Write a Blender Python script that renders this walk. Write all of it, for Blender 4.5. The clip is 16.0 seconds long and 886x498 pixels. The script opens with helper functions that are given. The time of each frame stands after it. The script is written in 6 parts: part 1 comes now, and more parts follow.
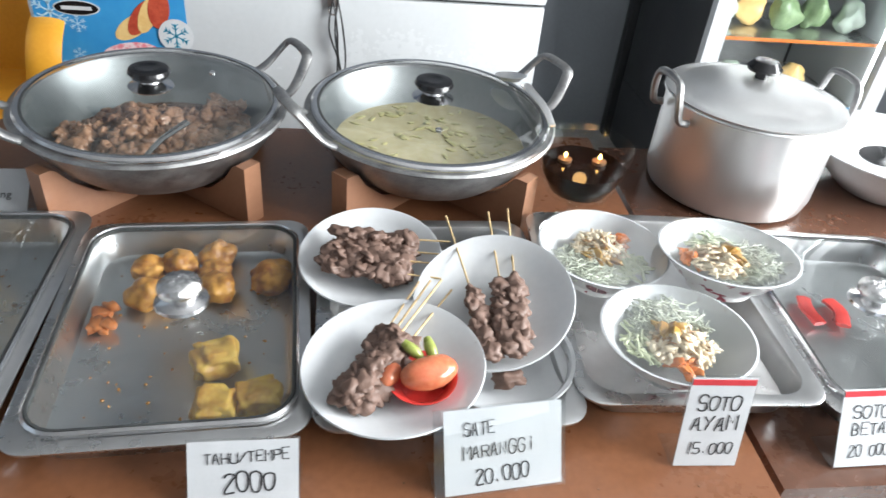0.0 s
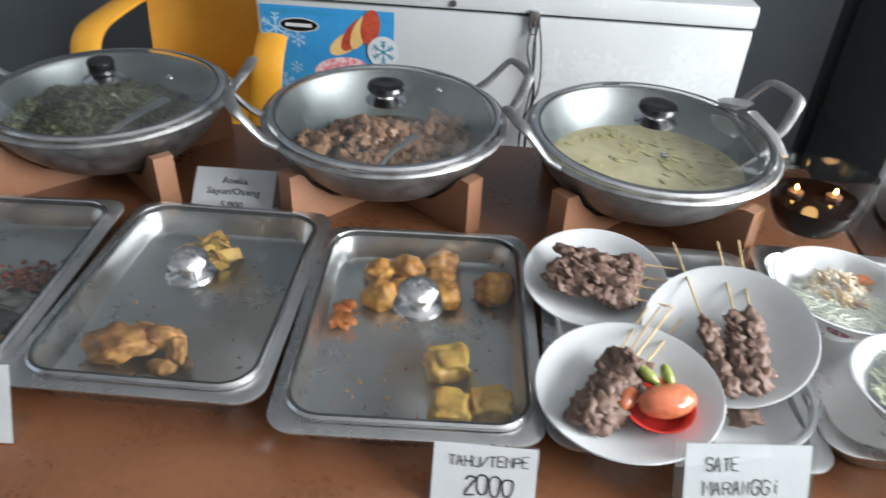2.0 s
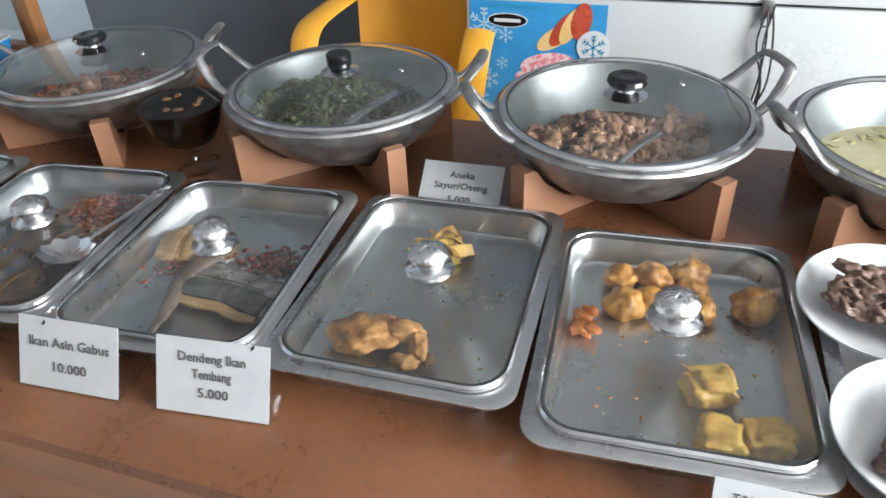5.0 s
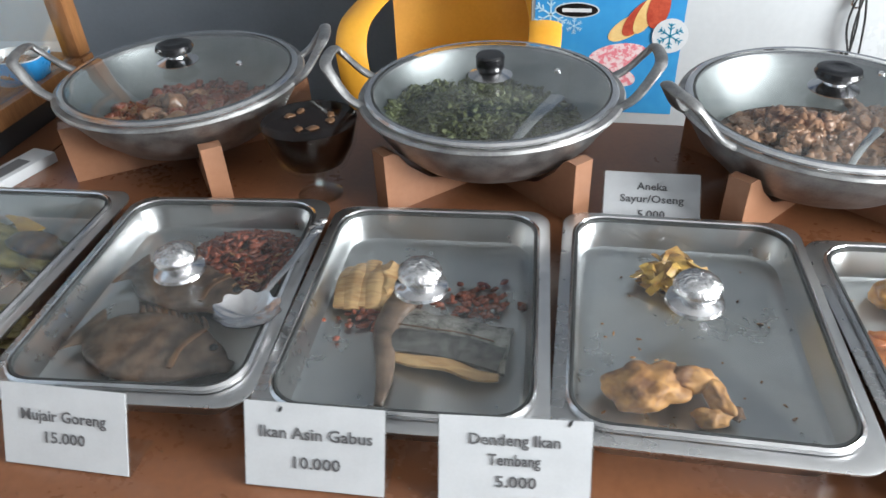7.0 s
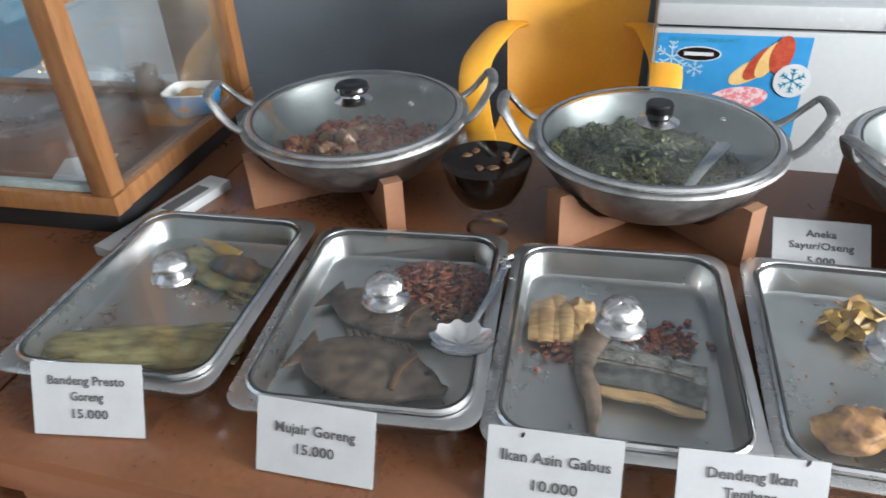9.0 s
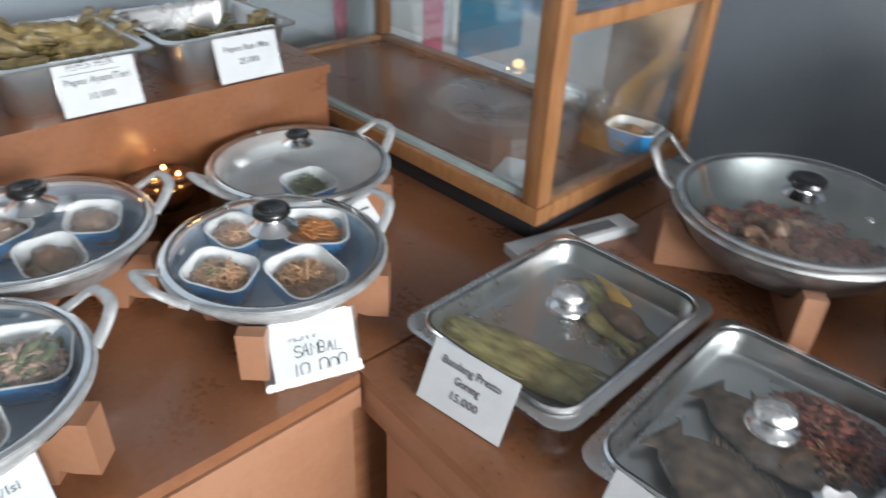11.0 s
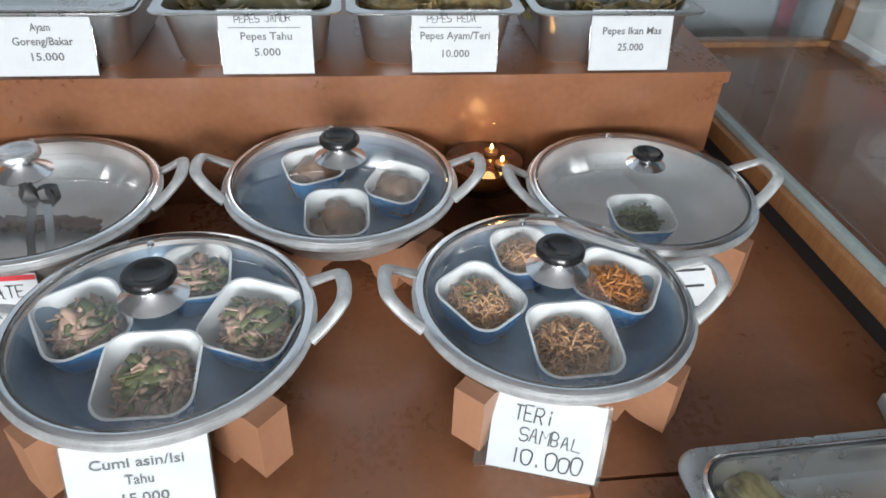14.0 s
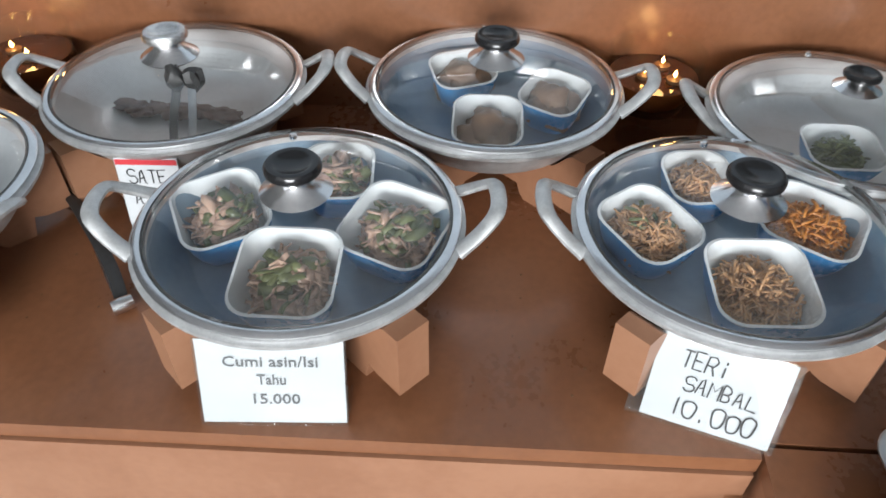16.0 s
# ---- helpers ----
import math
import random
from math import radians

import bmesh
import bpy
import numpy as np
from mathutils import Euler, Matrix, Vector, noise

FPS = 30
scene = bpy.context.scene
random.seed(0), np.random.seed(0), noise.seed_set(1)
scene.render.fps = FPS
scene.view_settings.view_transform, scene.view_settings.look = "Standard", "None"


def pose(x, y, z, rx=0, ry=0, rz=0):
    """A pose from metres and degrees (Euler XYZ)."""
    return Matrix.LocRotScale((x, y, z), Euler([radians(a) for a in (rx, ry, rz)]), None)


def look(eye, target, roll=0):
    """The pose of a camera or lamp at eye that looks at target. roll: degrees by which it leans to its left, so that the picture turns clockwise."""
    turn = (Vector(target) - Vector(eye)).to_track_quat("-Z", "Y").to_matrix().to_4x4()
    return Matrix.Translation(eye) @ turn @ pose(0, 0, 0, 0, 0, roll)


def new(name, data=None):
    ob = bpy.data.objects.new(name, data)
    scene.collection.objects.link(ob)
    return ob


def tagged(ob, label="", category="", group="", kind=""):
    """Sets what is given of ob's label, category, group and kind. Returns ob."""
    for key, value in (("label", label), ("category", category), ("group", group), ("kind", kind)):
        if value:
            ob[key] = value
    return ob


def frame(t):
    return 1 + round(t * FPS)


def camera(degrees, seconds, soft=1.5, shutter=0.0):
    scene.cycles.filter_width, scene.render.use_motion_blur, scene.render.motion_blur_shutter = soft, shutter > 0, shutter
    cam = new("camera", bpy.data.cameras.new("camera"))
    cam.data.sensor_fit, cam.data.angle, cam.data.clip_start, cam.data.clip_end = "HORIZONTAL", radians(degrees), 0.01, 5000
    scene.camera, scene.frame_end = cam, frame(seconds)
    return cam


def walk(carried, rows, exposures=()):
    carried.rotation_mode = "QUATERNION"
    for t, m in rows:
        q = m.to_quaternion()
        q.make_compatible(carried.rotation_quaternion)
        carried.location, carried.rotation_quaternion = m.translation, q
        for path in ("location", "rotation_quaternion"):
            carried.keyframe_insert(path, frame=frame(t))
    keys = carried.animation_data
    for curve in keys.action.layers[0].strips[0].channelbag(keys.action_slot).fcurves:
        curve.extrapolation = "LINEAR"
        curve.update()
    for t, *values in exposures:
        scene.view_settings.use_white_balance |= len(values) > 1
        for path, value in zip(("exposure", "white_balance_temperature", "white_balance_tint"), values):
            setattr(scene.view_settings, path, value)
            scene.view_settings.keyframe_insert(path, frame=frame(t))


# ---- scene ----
cam = camera(64.8, 16.0, shutter=0.45)
ROWS = [
    (0.0, 0.2115, -0.4209, 1.3541, 54.80, -4.97, -6.12),
    (0.5, 0.1764, -0.4289, 1.3531, 54.71, -5.18, -4.61),
    (1.0, 0.1560, -0.4305, 1.3569, 54.21, -4.27, -4.70),
    (1.5, 0.1212, -0.4319, 1.3534, 54.00, -4.08, 0.29),
    (2.0, 0.0870, -0.4329, 1.3592, 55.32, -2.24, 5.72),
    (2.5, 0.0659, -0.4280, 1.3661, 56.46, 0.15, 9.12),
    (3.0, 0.0615, -0.4315, 1.3629, 57.10, 0.29, 10.62),
    (3.5, 0.0291, -0.4386, 1.3670, 57.43, 0.97, 14.69),
    (3.7, 0.0169, -0.4387, 1.3633, 57.55, 1.21, 17.65),
    (5.8, -0.1898, -0.3569, 1.3131, 54.65, 2.63, 17.59),
    (6.0, -0.2495, -0.3438, 1.3117, 55.81, 2.46, 17.24),
    (6.5, -0.3606, -0.3392, 1.2975, 53.49, 1.88, 14.44),
    (7.0, -0.4653, -0.3646, 1.3046, 54.45, 2.34, 11.52),
    (7.5, -0.5416, -0.3839, 1.3119, 54.63, 1.08, 8.84),
    (8.0, -0.5896, -0.4051, 1.3229, 54.60, 0.33, 9.73),
    (8.2, -0.6039, -0.4136, 1.3265, 55.72, 1.00, 10.95),
    (10.3, -0.7406, -0.5123, 1.4120, 57.32, -0.65, 31.72),
    (10.5, -0.7503, -0.5164, 1.4081, 57.24, -0.81, 36.88),
    (11.0, -0.7736, -0.4788, 1.4232, 57.65, -2.12, 49.93),
    (11.5, -0.7897, -0.4319, 1.4213, 59.00, -2.28, 62.71),
    (12.0, -0.8135, -0.4033, 1.3859, 57.50, -1.86, 72.17),
    (12.5, -0.9145, -0.3954, 1.3774, 54.05, -1.53, 74.51),
    (13.0, -0.9629, -0.3543, 1.3853, 53.94, -1.73, 78.40),
    (13.5, -0.9888, -0.3083, 1.3917, 53.95, -3.56, 82.97),
    (14.0, -0.9847, -0.2773, 1.3883, 53.30, -2.19, 85.65),
    (14.5, -0.9948, -0.2768, 1.3772, 51.58, -1.97, 87.20),
    (15.0, -1.0197, -0.2792, 1.3436, 49.51, -1.63, 90.62),
    (15.5, -1.0356, -0.3122, 1.3186, 49.21, -0.92, 93.84),
    (16.0, -1.0399, -0.3292, 1.3118, 47.74, -0.51, 95.68),
]
walk(cam, [(t, pose(x, y, z, rx, ry, rz)) for t, x, y, z, rx, ry, rz in ROWS],
     exposures=[(0.0, 0.0), (1.0, 0.03), (1.5, -0.27), (2.5, -0.12), (3.5, -0.02), (6.0, 0.26), (8.0, 0.36), (10.5, 0.36), (11.5, 0.06), (12.5, 0.04), (13.5, 0.16), (15.0, 0.13), (16.0, 0.15)])

# ---- world, light ----
world = bpy.data.worlds.new("world")
scene.world = world
world.use_nodes = True
wn = world.node_tree.nodes
sky = wn.new("ShaderNodeTexSky")
sky.sky_type = "NISHITA"
sky.sun_disc = False
sky.sun_elevation, sky.sun_rotation = radians(50), radians(150)
world.node_tree.links.new(sky.outputs[0], wn["Background"].inputs[0])
wn["Background"].inputs[1].default_value = 0.05


def area_lamp(name, eye, target, w, h, watts, colour):
    data = bpy.data.lights.new(name, "AREA")
    data.shape, data.size, data.size_y, data.energy, data.color = "RECTANGLE", w, h, watts, colour
    ob = new(name, data)
    ob.matrix_world = look(eye, target)
    return ob


# Weak fill lamp added inside the unseen south opening.
area_lamp("fill_front", (1.37, -2.62, 2.0), (-0.6, 0.4, 0.8), 1.9, 1.1, 10, (0.96, 0.98, 1.0))
area_lamp("daylight_side", (2.84, -0.40, 1.80), (-1.0, 0.0, 0.95), 2.2, 1.2, 305, (0.95, 0.98, 1.0))
for fx, fy in ((-1.996, -0.100), (-1.950, -1.050), (0.604, 0.585)):
    spot = bpy.data.lights.new("candle_light", "POINT")
    spot.energy, spot.color, spot.shadow_soft_size = 0.08, (1.0, 0.55, 0.2), 0.012
    new("candle_light", spot).location = (fx, fy, 0.845)
sun_data = bpy.data.lights.new("sun", "SUN")
sun_data.energy, sun_data.angle, sun_data.color = 1.0, radians(10), (1.0, 0.97, 0.92)
new("sun", sun_data).matrix_world = look((0, 0, 0), (-0.35, 0.6, -1.0))


# ---- materials ----
def base_nodes(name):
    m = bpy.data.materials.new(name)
    m.use_nodes = True
    nt = m.node_tree
    return m, nt, nt.nodes["Principled BSDF"]


def mat(name, c1, c2=None, rough=0.5, metal=0.0, scale=18.0, fine=160.0, bump=0.0, island=0.0, spread=0.18, coat=0.0, stretch=(1, 1, 1), sss=0.0):
    """Principled surface with a coarse and a fine variation, fine relief, and random shade per piece."""
    m, nt, p = base_nodes(name)
    c2 = c2 or tuple(v * 0.72 for v in c1)
    n, l = nt.nodes.new, nt.links.new
    tc, mp = n("ShaderNodeTexCoord"), n("ShaderNodeMapping")
    mp.inputs["Scale"].default_value = stretch
    l(tc.outputs["Object"], mp.inputs[0])
    a, b = n("ShaderNodeTexNoise"), n("ShaderNodeTexNoise")
    a.inputs["Scale"].default_value, b.inputs["Scale"].default_value = scale, fine
    a.inputs["Detail"].default_value, b.inputs["Detail"].default_value = 4, 3
    l(mp.outputs[0], a.inputs["Vector"]), l(mp.outputs[0], b.inputs["Vector"])
    mx = n("ShaderNodeMath")
    mx.operation = "MULTIPLY_ADD"
    l(b.outputs[0], mx.inputs[0])
    mx.inputs[1].default_value = 0.45
    l(a.outputs[0], mx.inputs[2])
    last = mx.outputs[0]
    if island:
        g, k = n("ShaderNodeNewGeometry"), n("ShaderNodeMath")
        k.operation = "MULTIPLY_ADD"
        l(g.outputs["Random Per Island"], k.inputs[0])
        k.inputs[1].default_value = island
        l(last, k.inputs[2])
        last = k.outputs[0]
    ramp = n("ShaderNodeValToRGB")
    mid = 0.72 + island / 2
    ramp.color_ramp.elements[0].position, ramp.color_ramp.elements[1].position = max(0, mid - spread - island / 2), min(1, mid + spread + island / 2)
    ramp.color_ramp.elements[0].color, ramp.color_ramp.elements[1].color = (*c2, 1), (*c1, 1)
    l(last, ramp.inputs[0])
    l(ramp.outputs[0], p.inputs["Base Color"])
    rr = n("ShaderNodeMapRange")
    rr.inputs[1].default_value, rr.inputs[2].default_value = 0.4, 1.0
    rr.inputs[3].default_value, rr.inputs[4].default_value = max(0.02, rough * 0.8), min(1, rough * 1.2)
    l(mx.outputs[0], rr.inputs[0])
    l(rr.outputs[0], p.inputs["Roughness"])
    p.inputs["Metallic"].default_value = metal
    p.inputs["Coat Weight"].default_value = coat
    p.inputs["Coat Roughness"].default_value = 0.12
    if sss:
        p.inputs["Subsurface Weight"].default_value = sss
        p.inputs["Subsurface Radius"].default_value = (0.006, 0.004, 0.002)
    if bump:
        bp = n("ShaderNodeBump")
        bp.inputs["Strength"].default_value, bp.inputs["Distance"].default_value = bump, 0.002
        l(mx.outputs[0], bp.inputs["Height"])
        l(bp.outputs[0], p.inputs["Normal"])
    return m


def glass(name, tint=(0.97, 0.985, 0.98), haze=0.0, gain=1.0, rough=0.02, edge=0.95):
    """A clear pane: see-through, with a mirror gloss by Fresnel, and a faint pale haze for film, dust, condensation or
    a painted reflection veil.
    """
    m, nt, p = base_nodes(name)
    n, l = nt.nodes.new, nt.links.new
    nt.nodes.remove(p)
    tr, gl, fr, mix = n("ShaderNodeBsdfTransparent"), n("ShaderNodeBsdfGlossy"), n("ShaderNodeLayerWeight"), n("ShaderNodeMixShader")
    tr.inputs[0].default_value = (*tint, 1)
    gl.inputs["Roughness"].default_value = rough
    fr.inputs[0].default_value = 0.5
    pw, k = n("ShaderNodeMath"), n("ShaderNodeMath")
    pw.operation, k.operation, k.use_clamp = "POWER", "MULTIPLY_ADD", True
    pw.inputs[1].default_value = 4.0
    l(fr.outputs["Facing"], pw.inputs[0])
    l(pw.outputs[0], k.inputs[0])
    k.inputs[1].default_value, k.inputs[2].default_value = edge, 0.055 * gain
    l(k.outputs[0], mix.inputs[0]), l(tr.outputs[0], mix.inputs[1]), l(gl.outputs[0], mix.inputs[2])
    out = mix.outputs[0]
    if haze:
        tc, no, rp = n("ShaderNodeTexCoord"), n("ShaderNodeTexNoise"), n("ShaderNodeMapRange")
        no.inputs["Scale"].default_value, no.inputs["Detail"].default_value = 7, 5
        l(tc.outputs["Object"], no.inputs["Vector"])
        rp.inputs[1].default_value, rp.inputs[2].default_value, rp.inputs[4].default_value = 0.35, 0.75, haze
        l(no.outputs[0], rp.inputs[0])
        d, mm = n("ShaderNodeBsdfDiffuse"), n("ShaderNodeMixShader")
        d.inputs[0].default_value = (0.75, 0.77, 0.76, 1)
        l(rp.outputs[0], mm.inputs[0]), l(out, mm.inputs[1]), l(d.outputs[0], mm.inputs[2])
        out = mm.outputs[0]
    l(out, nt.nodes["Material Output"].inputs[0])
    return m


def glow(name, colour, strength):
    m, nt, p = base_nodes(name)
    p.inputs["Base Color"].default_value = (*colour, 1)
    p.inputs["Emission Color"].default_value = (*colour, 1)
    p.inputs["Emission Strength"].default_value = strength
    return m


BROWN = mat("brown_gloss_paint", (0.232, 0.096, 0.045), (0.172, 0.068, 0.031), rough=0.30, scale=6, fine=90, bump=0.06, coat=0.25)
# Counter paint lightened for light on its fronts; also the stands' own brown.
BROWN_EDGE = mat("brown_lit_front_and_stand_paint", (0.33, 0.165, 0.095), (0.27, 0.125, 0.068), rough=0.38, scale=5, fine=80, bump=0.08, coat=0.15)
# Amber puts the flames' glow into the colour of clear oil.
GLOW_OIL = mat("flame_glow_oil", (0.085, 0.024, 0.006), (0.05, 0.014, 0.004), rough=0.05, scale=20)
BROWN2 = mat("brown_paint_on_softwood", (0.345, 0.150, 0.072), (0.25, 0.098, 0.044), rough=0.42, scale=14, fine=130, bump=0.12, stretch=(1, 1, 4))
BROWN3 = mat("dark_brown_table_paint", (0.11, 0.050, 0.030), (0.07, 0.032, 0.02), rough=0.25, scale=5, fine=70, bump=0.05, coat=0.3)
VARNISH = mat("varnished_wood", (0.30, 0.140, 0.056), (0.205, 0.088, 0.034), rough=0.35, scale=9, fine=60, bump=0.15, stretch=(6, 6, 1), coat=0.2)
STEEL = mat("brushed_stainless_steel", (0.62, 0.625, 0.625), (0.53, 0.535, 0.535), rough=0.29, metal=0.96, scale=7, fine=50)
CHROME = mat("polished_chrome", (0.80, 0.80, 0.81), (0.66, 0.66, 0.67), rough=0.20, metal=1.0, scale=20, fine=200)
HAMMER = mat("hammered_chrome", (0.80, 0.80, 0.80), (0.6, 0.6, 0.6), rough=0.22, metal=1.0, scale=160, fine=420, bump=1.0)
ALU = mat("worn_cast_aluminium", (0.45, 0.45, 0.445), (0.29, 0.29, 0.29), rough=0.48, metal=1.0, scale=40, fine=300, bump=0.12)
ALU_IN = mat("matt_aluminium_inside", (0.62, 0.63, 0.635), (0.52, 0.53, 0.535), rough=0.40, metal=0.7, scale=12, fine=150)
ALU_CAST = mat("matt_light_cast_aluminium", (0.66, 0.67, 0.67), (0.50, 0.51, 0.51), rough=0.55, metal=0.75, scale=60, fine=420, bump=0.15)
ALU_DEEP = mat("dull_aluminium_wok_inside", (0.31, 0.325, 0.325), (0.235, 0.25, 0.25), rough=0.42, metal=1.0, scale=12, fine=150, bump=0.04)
# Blue reflected from the bowls is painted into this aluminium.
ALU_BLUE = mat("blue_reflection_inside", (0.24, 0.335, 0.425), (0.18, 0.255, 0.33), rough=0.38, metal=0.35, scale=9, fine=120)
# Bottoms of the big woks are darker than their sides.
WOK_BOTTOM = mat("dark_wok_underside", (0.075, 0.068, 0.062), (0.035, 0.032, 0.03), rough=0.55, metal=0.3, scale=14, fine=120, bump=0.15)
BLACK = mat("black_bakelite", (0.012, 0.012, 0.013), (0.008, 0.008, 0.009), rough=0.22, scale=30, fine=200)
GASKET = mat("dark_rubber_seal", (0.05, 0.055, 0.055), (0.03, 0.03, 0.03), rough=0.5)
PLATE = mat("white_melamine", (0.63, 0.645, 0.655), (0.585, 0.60, 0.61), rough=0.22, scale=10, fine=120, coat=0.3)
PAPER = mat("white_paper", (0.53, 0.55, 0.565), (0.485, 0.505, 0.52), rough=0.6, scale=30, fine=300)
INK = mat("black_marker_ink", (0.03, 0.032, 0.035), (0.02, 0.02, 0.022), rough=0.6)
PRINT = mat("grey_printed_ink", (0.125, 0.13, 0.135), (0.09, 0.09, 0.095), rough=0.6)
REDTAPE = mat("red_tape", (0.55, 0.04, 0.05), (0.45, 0.03, 0.04), rough=0.35)
GLASS = glass("clear_glass", gain=1.0)
THIN_GLASS = glass("thin_goblet_glass", gain=0.3, edge=0.16)
LID_GLASS = glass("tempered_lid_glass", tint=(0.95, 0.965, 0.965), haze=0.045, gain=1.7)
TRAY_GLASS = glass("flat_lid_glass", tint=(0.95, 0.965, 0.965), haze=0.022, gain=0.95)
# Haze is condensation on the lids, and painted reflections on wok D.
STEAM_VEIL_GLASS = glass("steam_and_reflection_lid_glass", tint=(0.86, 0.89, 0.885), haze=0.075, gain=1.7)
# Haze mixes a pale veil of reflections into the case panes.
CASE_GLASS = glass("reflection_veil_case_glass", tint=(0.94, 0.955, 0.95), haze=0.045, gain=1.5)
ACRYLIC = glass("clear_acrylic", tint=(0.96, 0.97, 0.97), haze=0.03, gain=1.0)
WRAP = glass("cling_film", tint=(0.96, 0.97, 0.97), haze=0.10, gain=2.2, rough=0.08)
BLUE = mat("sky_blue_plastic", (0.035, 0.30, 0.66), (0.028, 0.25, 0.58), rough=0.28, scale=10)
WHITEP = mat("white_plastic_inside", (0.76, 0.78, 0.79), (0.70, 0.72, 0.73), rough=0.28, scale=10)
ORANGE = mat("orange_plastic", (0.88, 0.43, 0.045), (0.80, 0.36, 0.032), rough=0.35, scale=6, fine=90, bump=0.03)
ENAMEL = mat("white_freezer_enamel", (0.56, 0.58, 0.59), (0.515, 0.535, 0.545), rough=0.25, scale=4, fine=60, bump=0.02, coat=0.3)
WALL_DARK = mat("dark_grey_wall_paint", (0.190, 0.207, 0.228), (0.160, 0.175, 0.194), rough=0.75, scale=3, fine=60, bump=0.10)
WALL_BLUE = mat("blue_grey_wall_paint", (0.46, 0.53, 0.60), (0.41, 0.475, 0.54), rough=0.75, scale=3, fine=60, bump=0.10)
# Unseen walls, kept dark to cut the light they bounce.
WALL_UNSEEN = mat("unseen_wall_grey", (0.20, 0.20, 0.195), (0.17, 0.17, 0.165), rough=0.8, scale=3, fine=60, bump=0.1)
NEARBLACK = mat("near_black_panel", (0.022, 0.024, 0.027), (0.016, 0.017, 0.019), rough=0.45, scale=4)
# Unseen ceiling; its grey sets how much light bounces down.
CEIL = mat("unseen_ceiling_grey", (0.50, 0.505, 0.51), (0.45, 0.455, 0.46), rough=0.85, scale=2, fine=40)
TILE = mat("pale_floor_tile", (0.30, 0.295, 0.29), (0.25, 0.245, 0.24), rough=0.25, scale=5, fine=60)
GROUT = mat("grey_grout", (0.30, 0.29, 0.28), (0.24, 0.23, 0.22), rough=0.9)
GROUND = mat("outside_concrete", (0.34, 0.33, 0.31), (0.26, 0.255, 0.245), rough=0.9, scale=2, bump=0.2)
ALU_POT = mat("polished_pot_aluminium", (0.90, 0.90, 0.89), (0.84, 0.84, 0.835), rough=0.36, metal=0.9, scale=9, fine=90, stretch=(1, 1, 0.12), spread=0.3)
TRACK = mat("grey_green_track", (0.34, 0.40, 0.39), (0.26, 0.31, 0.30), rough=0.35)
FRIDGE_LIGHT = glow("cool_white_tube", (0.92, 0.97, 1.0), 9)
FLAME = glow("flame", (1.0, 0.52, 0.14), 26)
COLA = mat("dark_brown_liquid", (0.008, 0.003, 0.0015), (0.005, 0.002, 0.001), rough=0.08)
COLA.node_tree.nodes["Principled BSDF"].inputs["Specular IOR Level"].default_value = 0.2
SKEWER = mat("bamboo", (0.66, 0.50, 0.28), (0.52, 0.37, 0.18), rough=0.6, scale=40)
# food
MEAT = mat("grilled_dark_meat", (0.170, 0.105, 0.080), (0.075, 0.046, 0.036), rough=0.55, scale=70, fine=260, bump=0.6, island=0.4, spread=0.22)
TOFU = mat("golden_fried_tofu", (0.60, 0.30, 0.058), (0.27, 0.095, 0.018), rough=0.45, scale=44, fine=230, bump=0.7, spread=0.16)
TOFU_Y = mat("yellow_tofu", (0.64, 0.43, 0.085), (0.38, 0.17, 0.025), rough=0.45, scale=40, fine=220, bump=0.6, spread=0.17)
FRITTER = mat("orange_shrimp_fritter", (0.62, 0.20, 0.045), (0.36, 0.085, 0.018), rough=0.45, scale=60, bump=0.7, island=0.3)
CHICKEN = mat("fried_chicken_skin", (0.47, 0.235, 0.070), (0.13, 0.048, 0.015), rough=0.6, scale=30, fine=200, bump=0.9, spread=0.15)
BONE = mat("dark_bone_end", (0.16, 0.08, 0.035), (0.08, 0.04, 0.02), rough=0.5)
CRACKLE = mat("yellow_fried_leaf", (0.50, 0.31, 0.070), (0.22, 0.085, 0.018), rough=0.4, scale=40, bump=0.5, island=0.3)
FISH_DARK = mat("dark_fried_fish_skin", (0.185, 0.125, 0.090), (0.032, 0.021, 0.015), rough=0.45, scale=44, fine=300, bump=1.0, coat=0.1)
FISH_SILVER = mat("silver_salted_fish", (0.42, 0.40, 0.36), (0.085, 0.080, 0.070), rough=0.30, metal=0.25, scale=46, fine=260, bump=0.6, spread=0.16)
FISH_TAN = mat("tan_dried_fish", (0.60, 0.40, 0.19), (0.36, 0.18, 0.07), rough=0.5, scale=30, bump=0.5, stretch=(1, 6, 1))
FISH_SKIN = mat("dark_scaly_fish_skin", (0.16, 0.155, 0.145), (0.045, 0.042, 0.038), rough=0.32, metal=0.2, scale=70, fine=300, bump=0.6)
LEAF = mat("dry_banana_leaf", (0.43, 0.375, 0.170), (0.11, 0.080, 0.030), rough=0.42, scale=16, fine=170, bump=0.6, stretch=(1.6, 4, 4), spread=0.20)
LEAF_B = mat("browned_banana_leaf", (0.34, 0.255, 0.105), (0.075, 0.050, 0.022), rough=0.42, scale=20, fine=120, bump=0.5, stretch=(3, 3, 3), spread=0.24)
LEAF_D = mat("dark_banana_leaf", (0.090, 0.078, 0.036), (0.030, 0.027, 0.013), rough=0.4, scale=12, bump=0.35, island=0.35)
SAMBAL = mat("red_chilli_sambal", (0.27, 0.066, 0.032), (0.055, 0.018, 0.011), rough=0.28, scale=50, bump=0.6, island=0.5, coat=0.3)
STEW = mat("brown_braised_chunks", (0.38, 0.205, 0.118), (0.095, 0.045, 0.026), rough=0.30, scale=40, bump=0.5, island=0.55, coat=0.3)
GRAVY = mat("brown_gravy", (0.13, 0.062, 0.034), (0.085, 0.04, 0.022), rough=0.2, scale=20, bump=0.2)
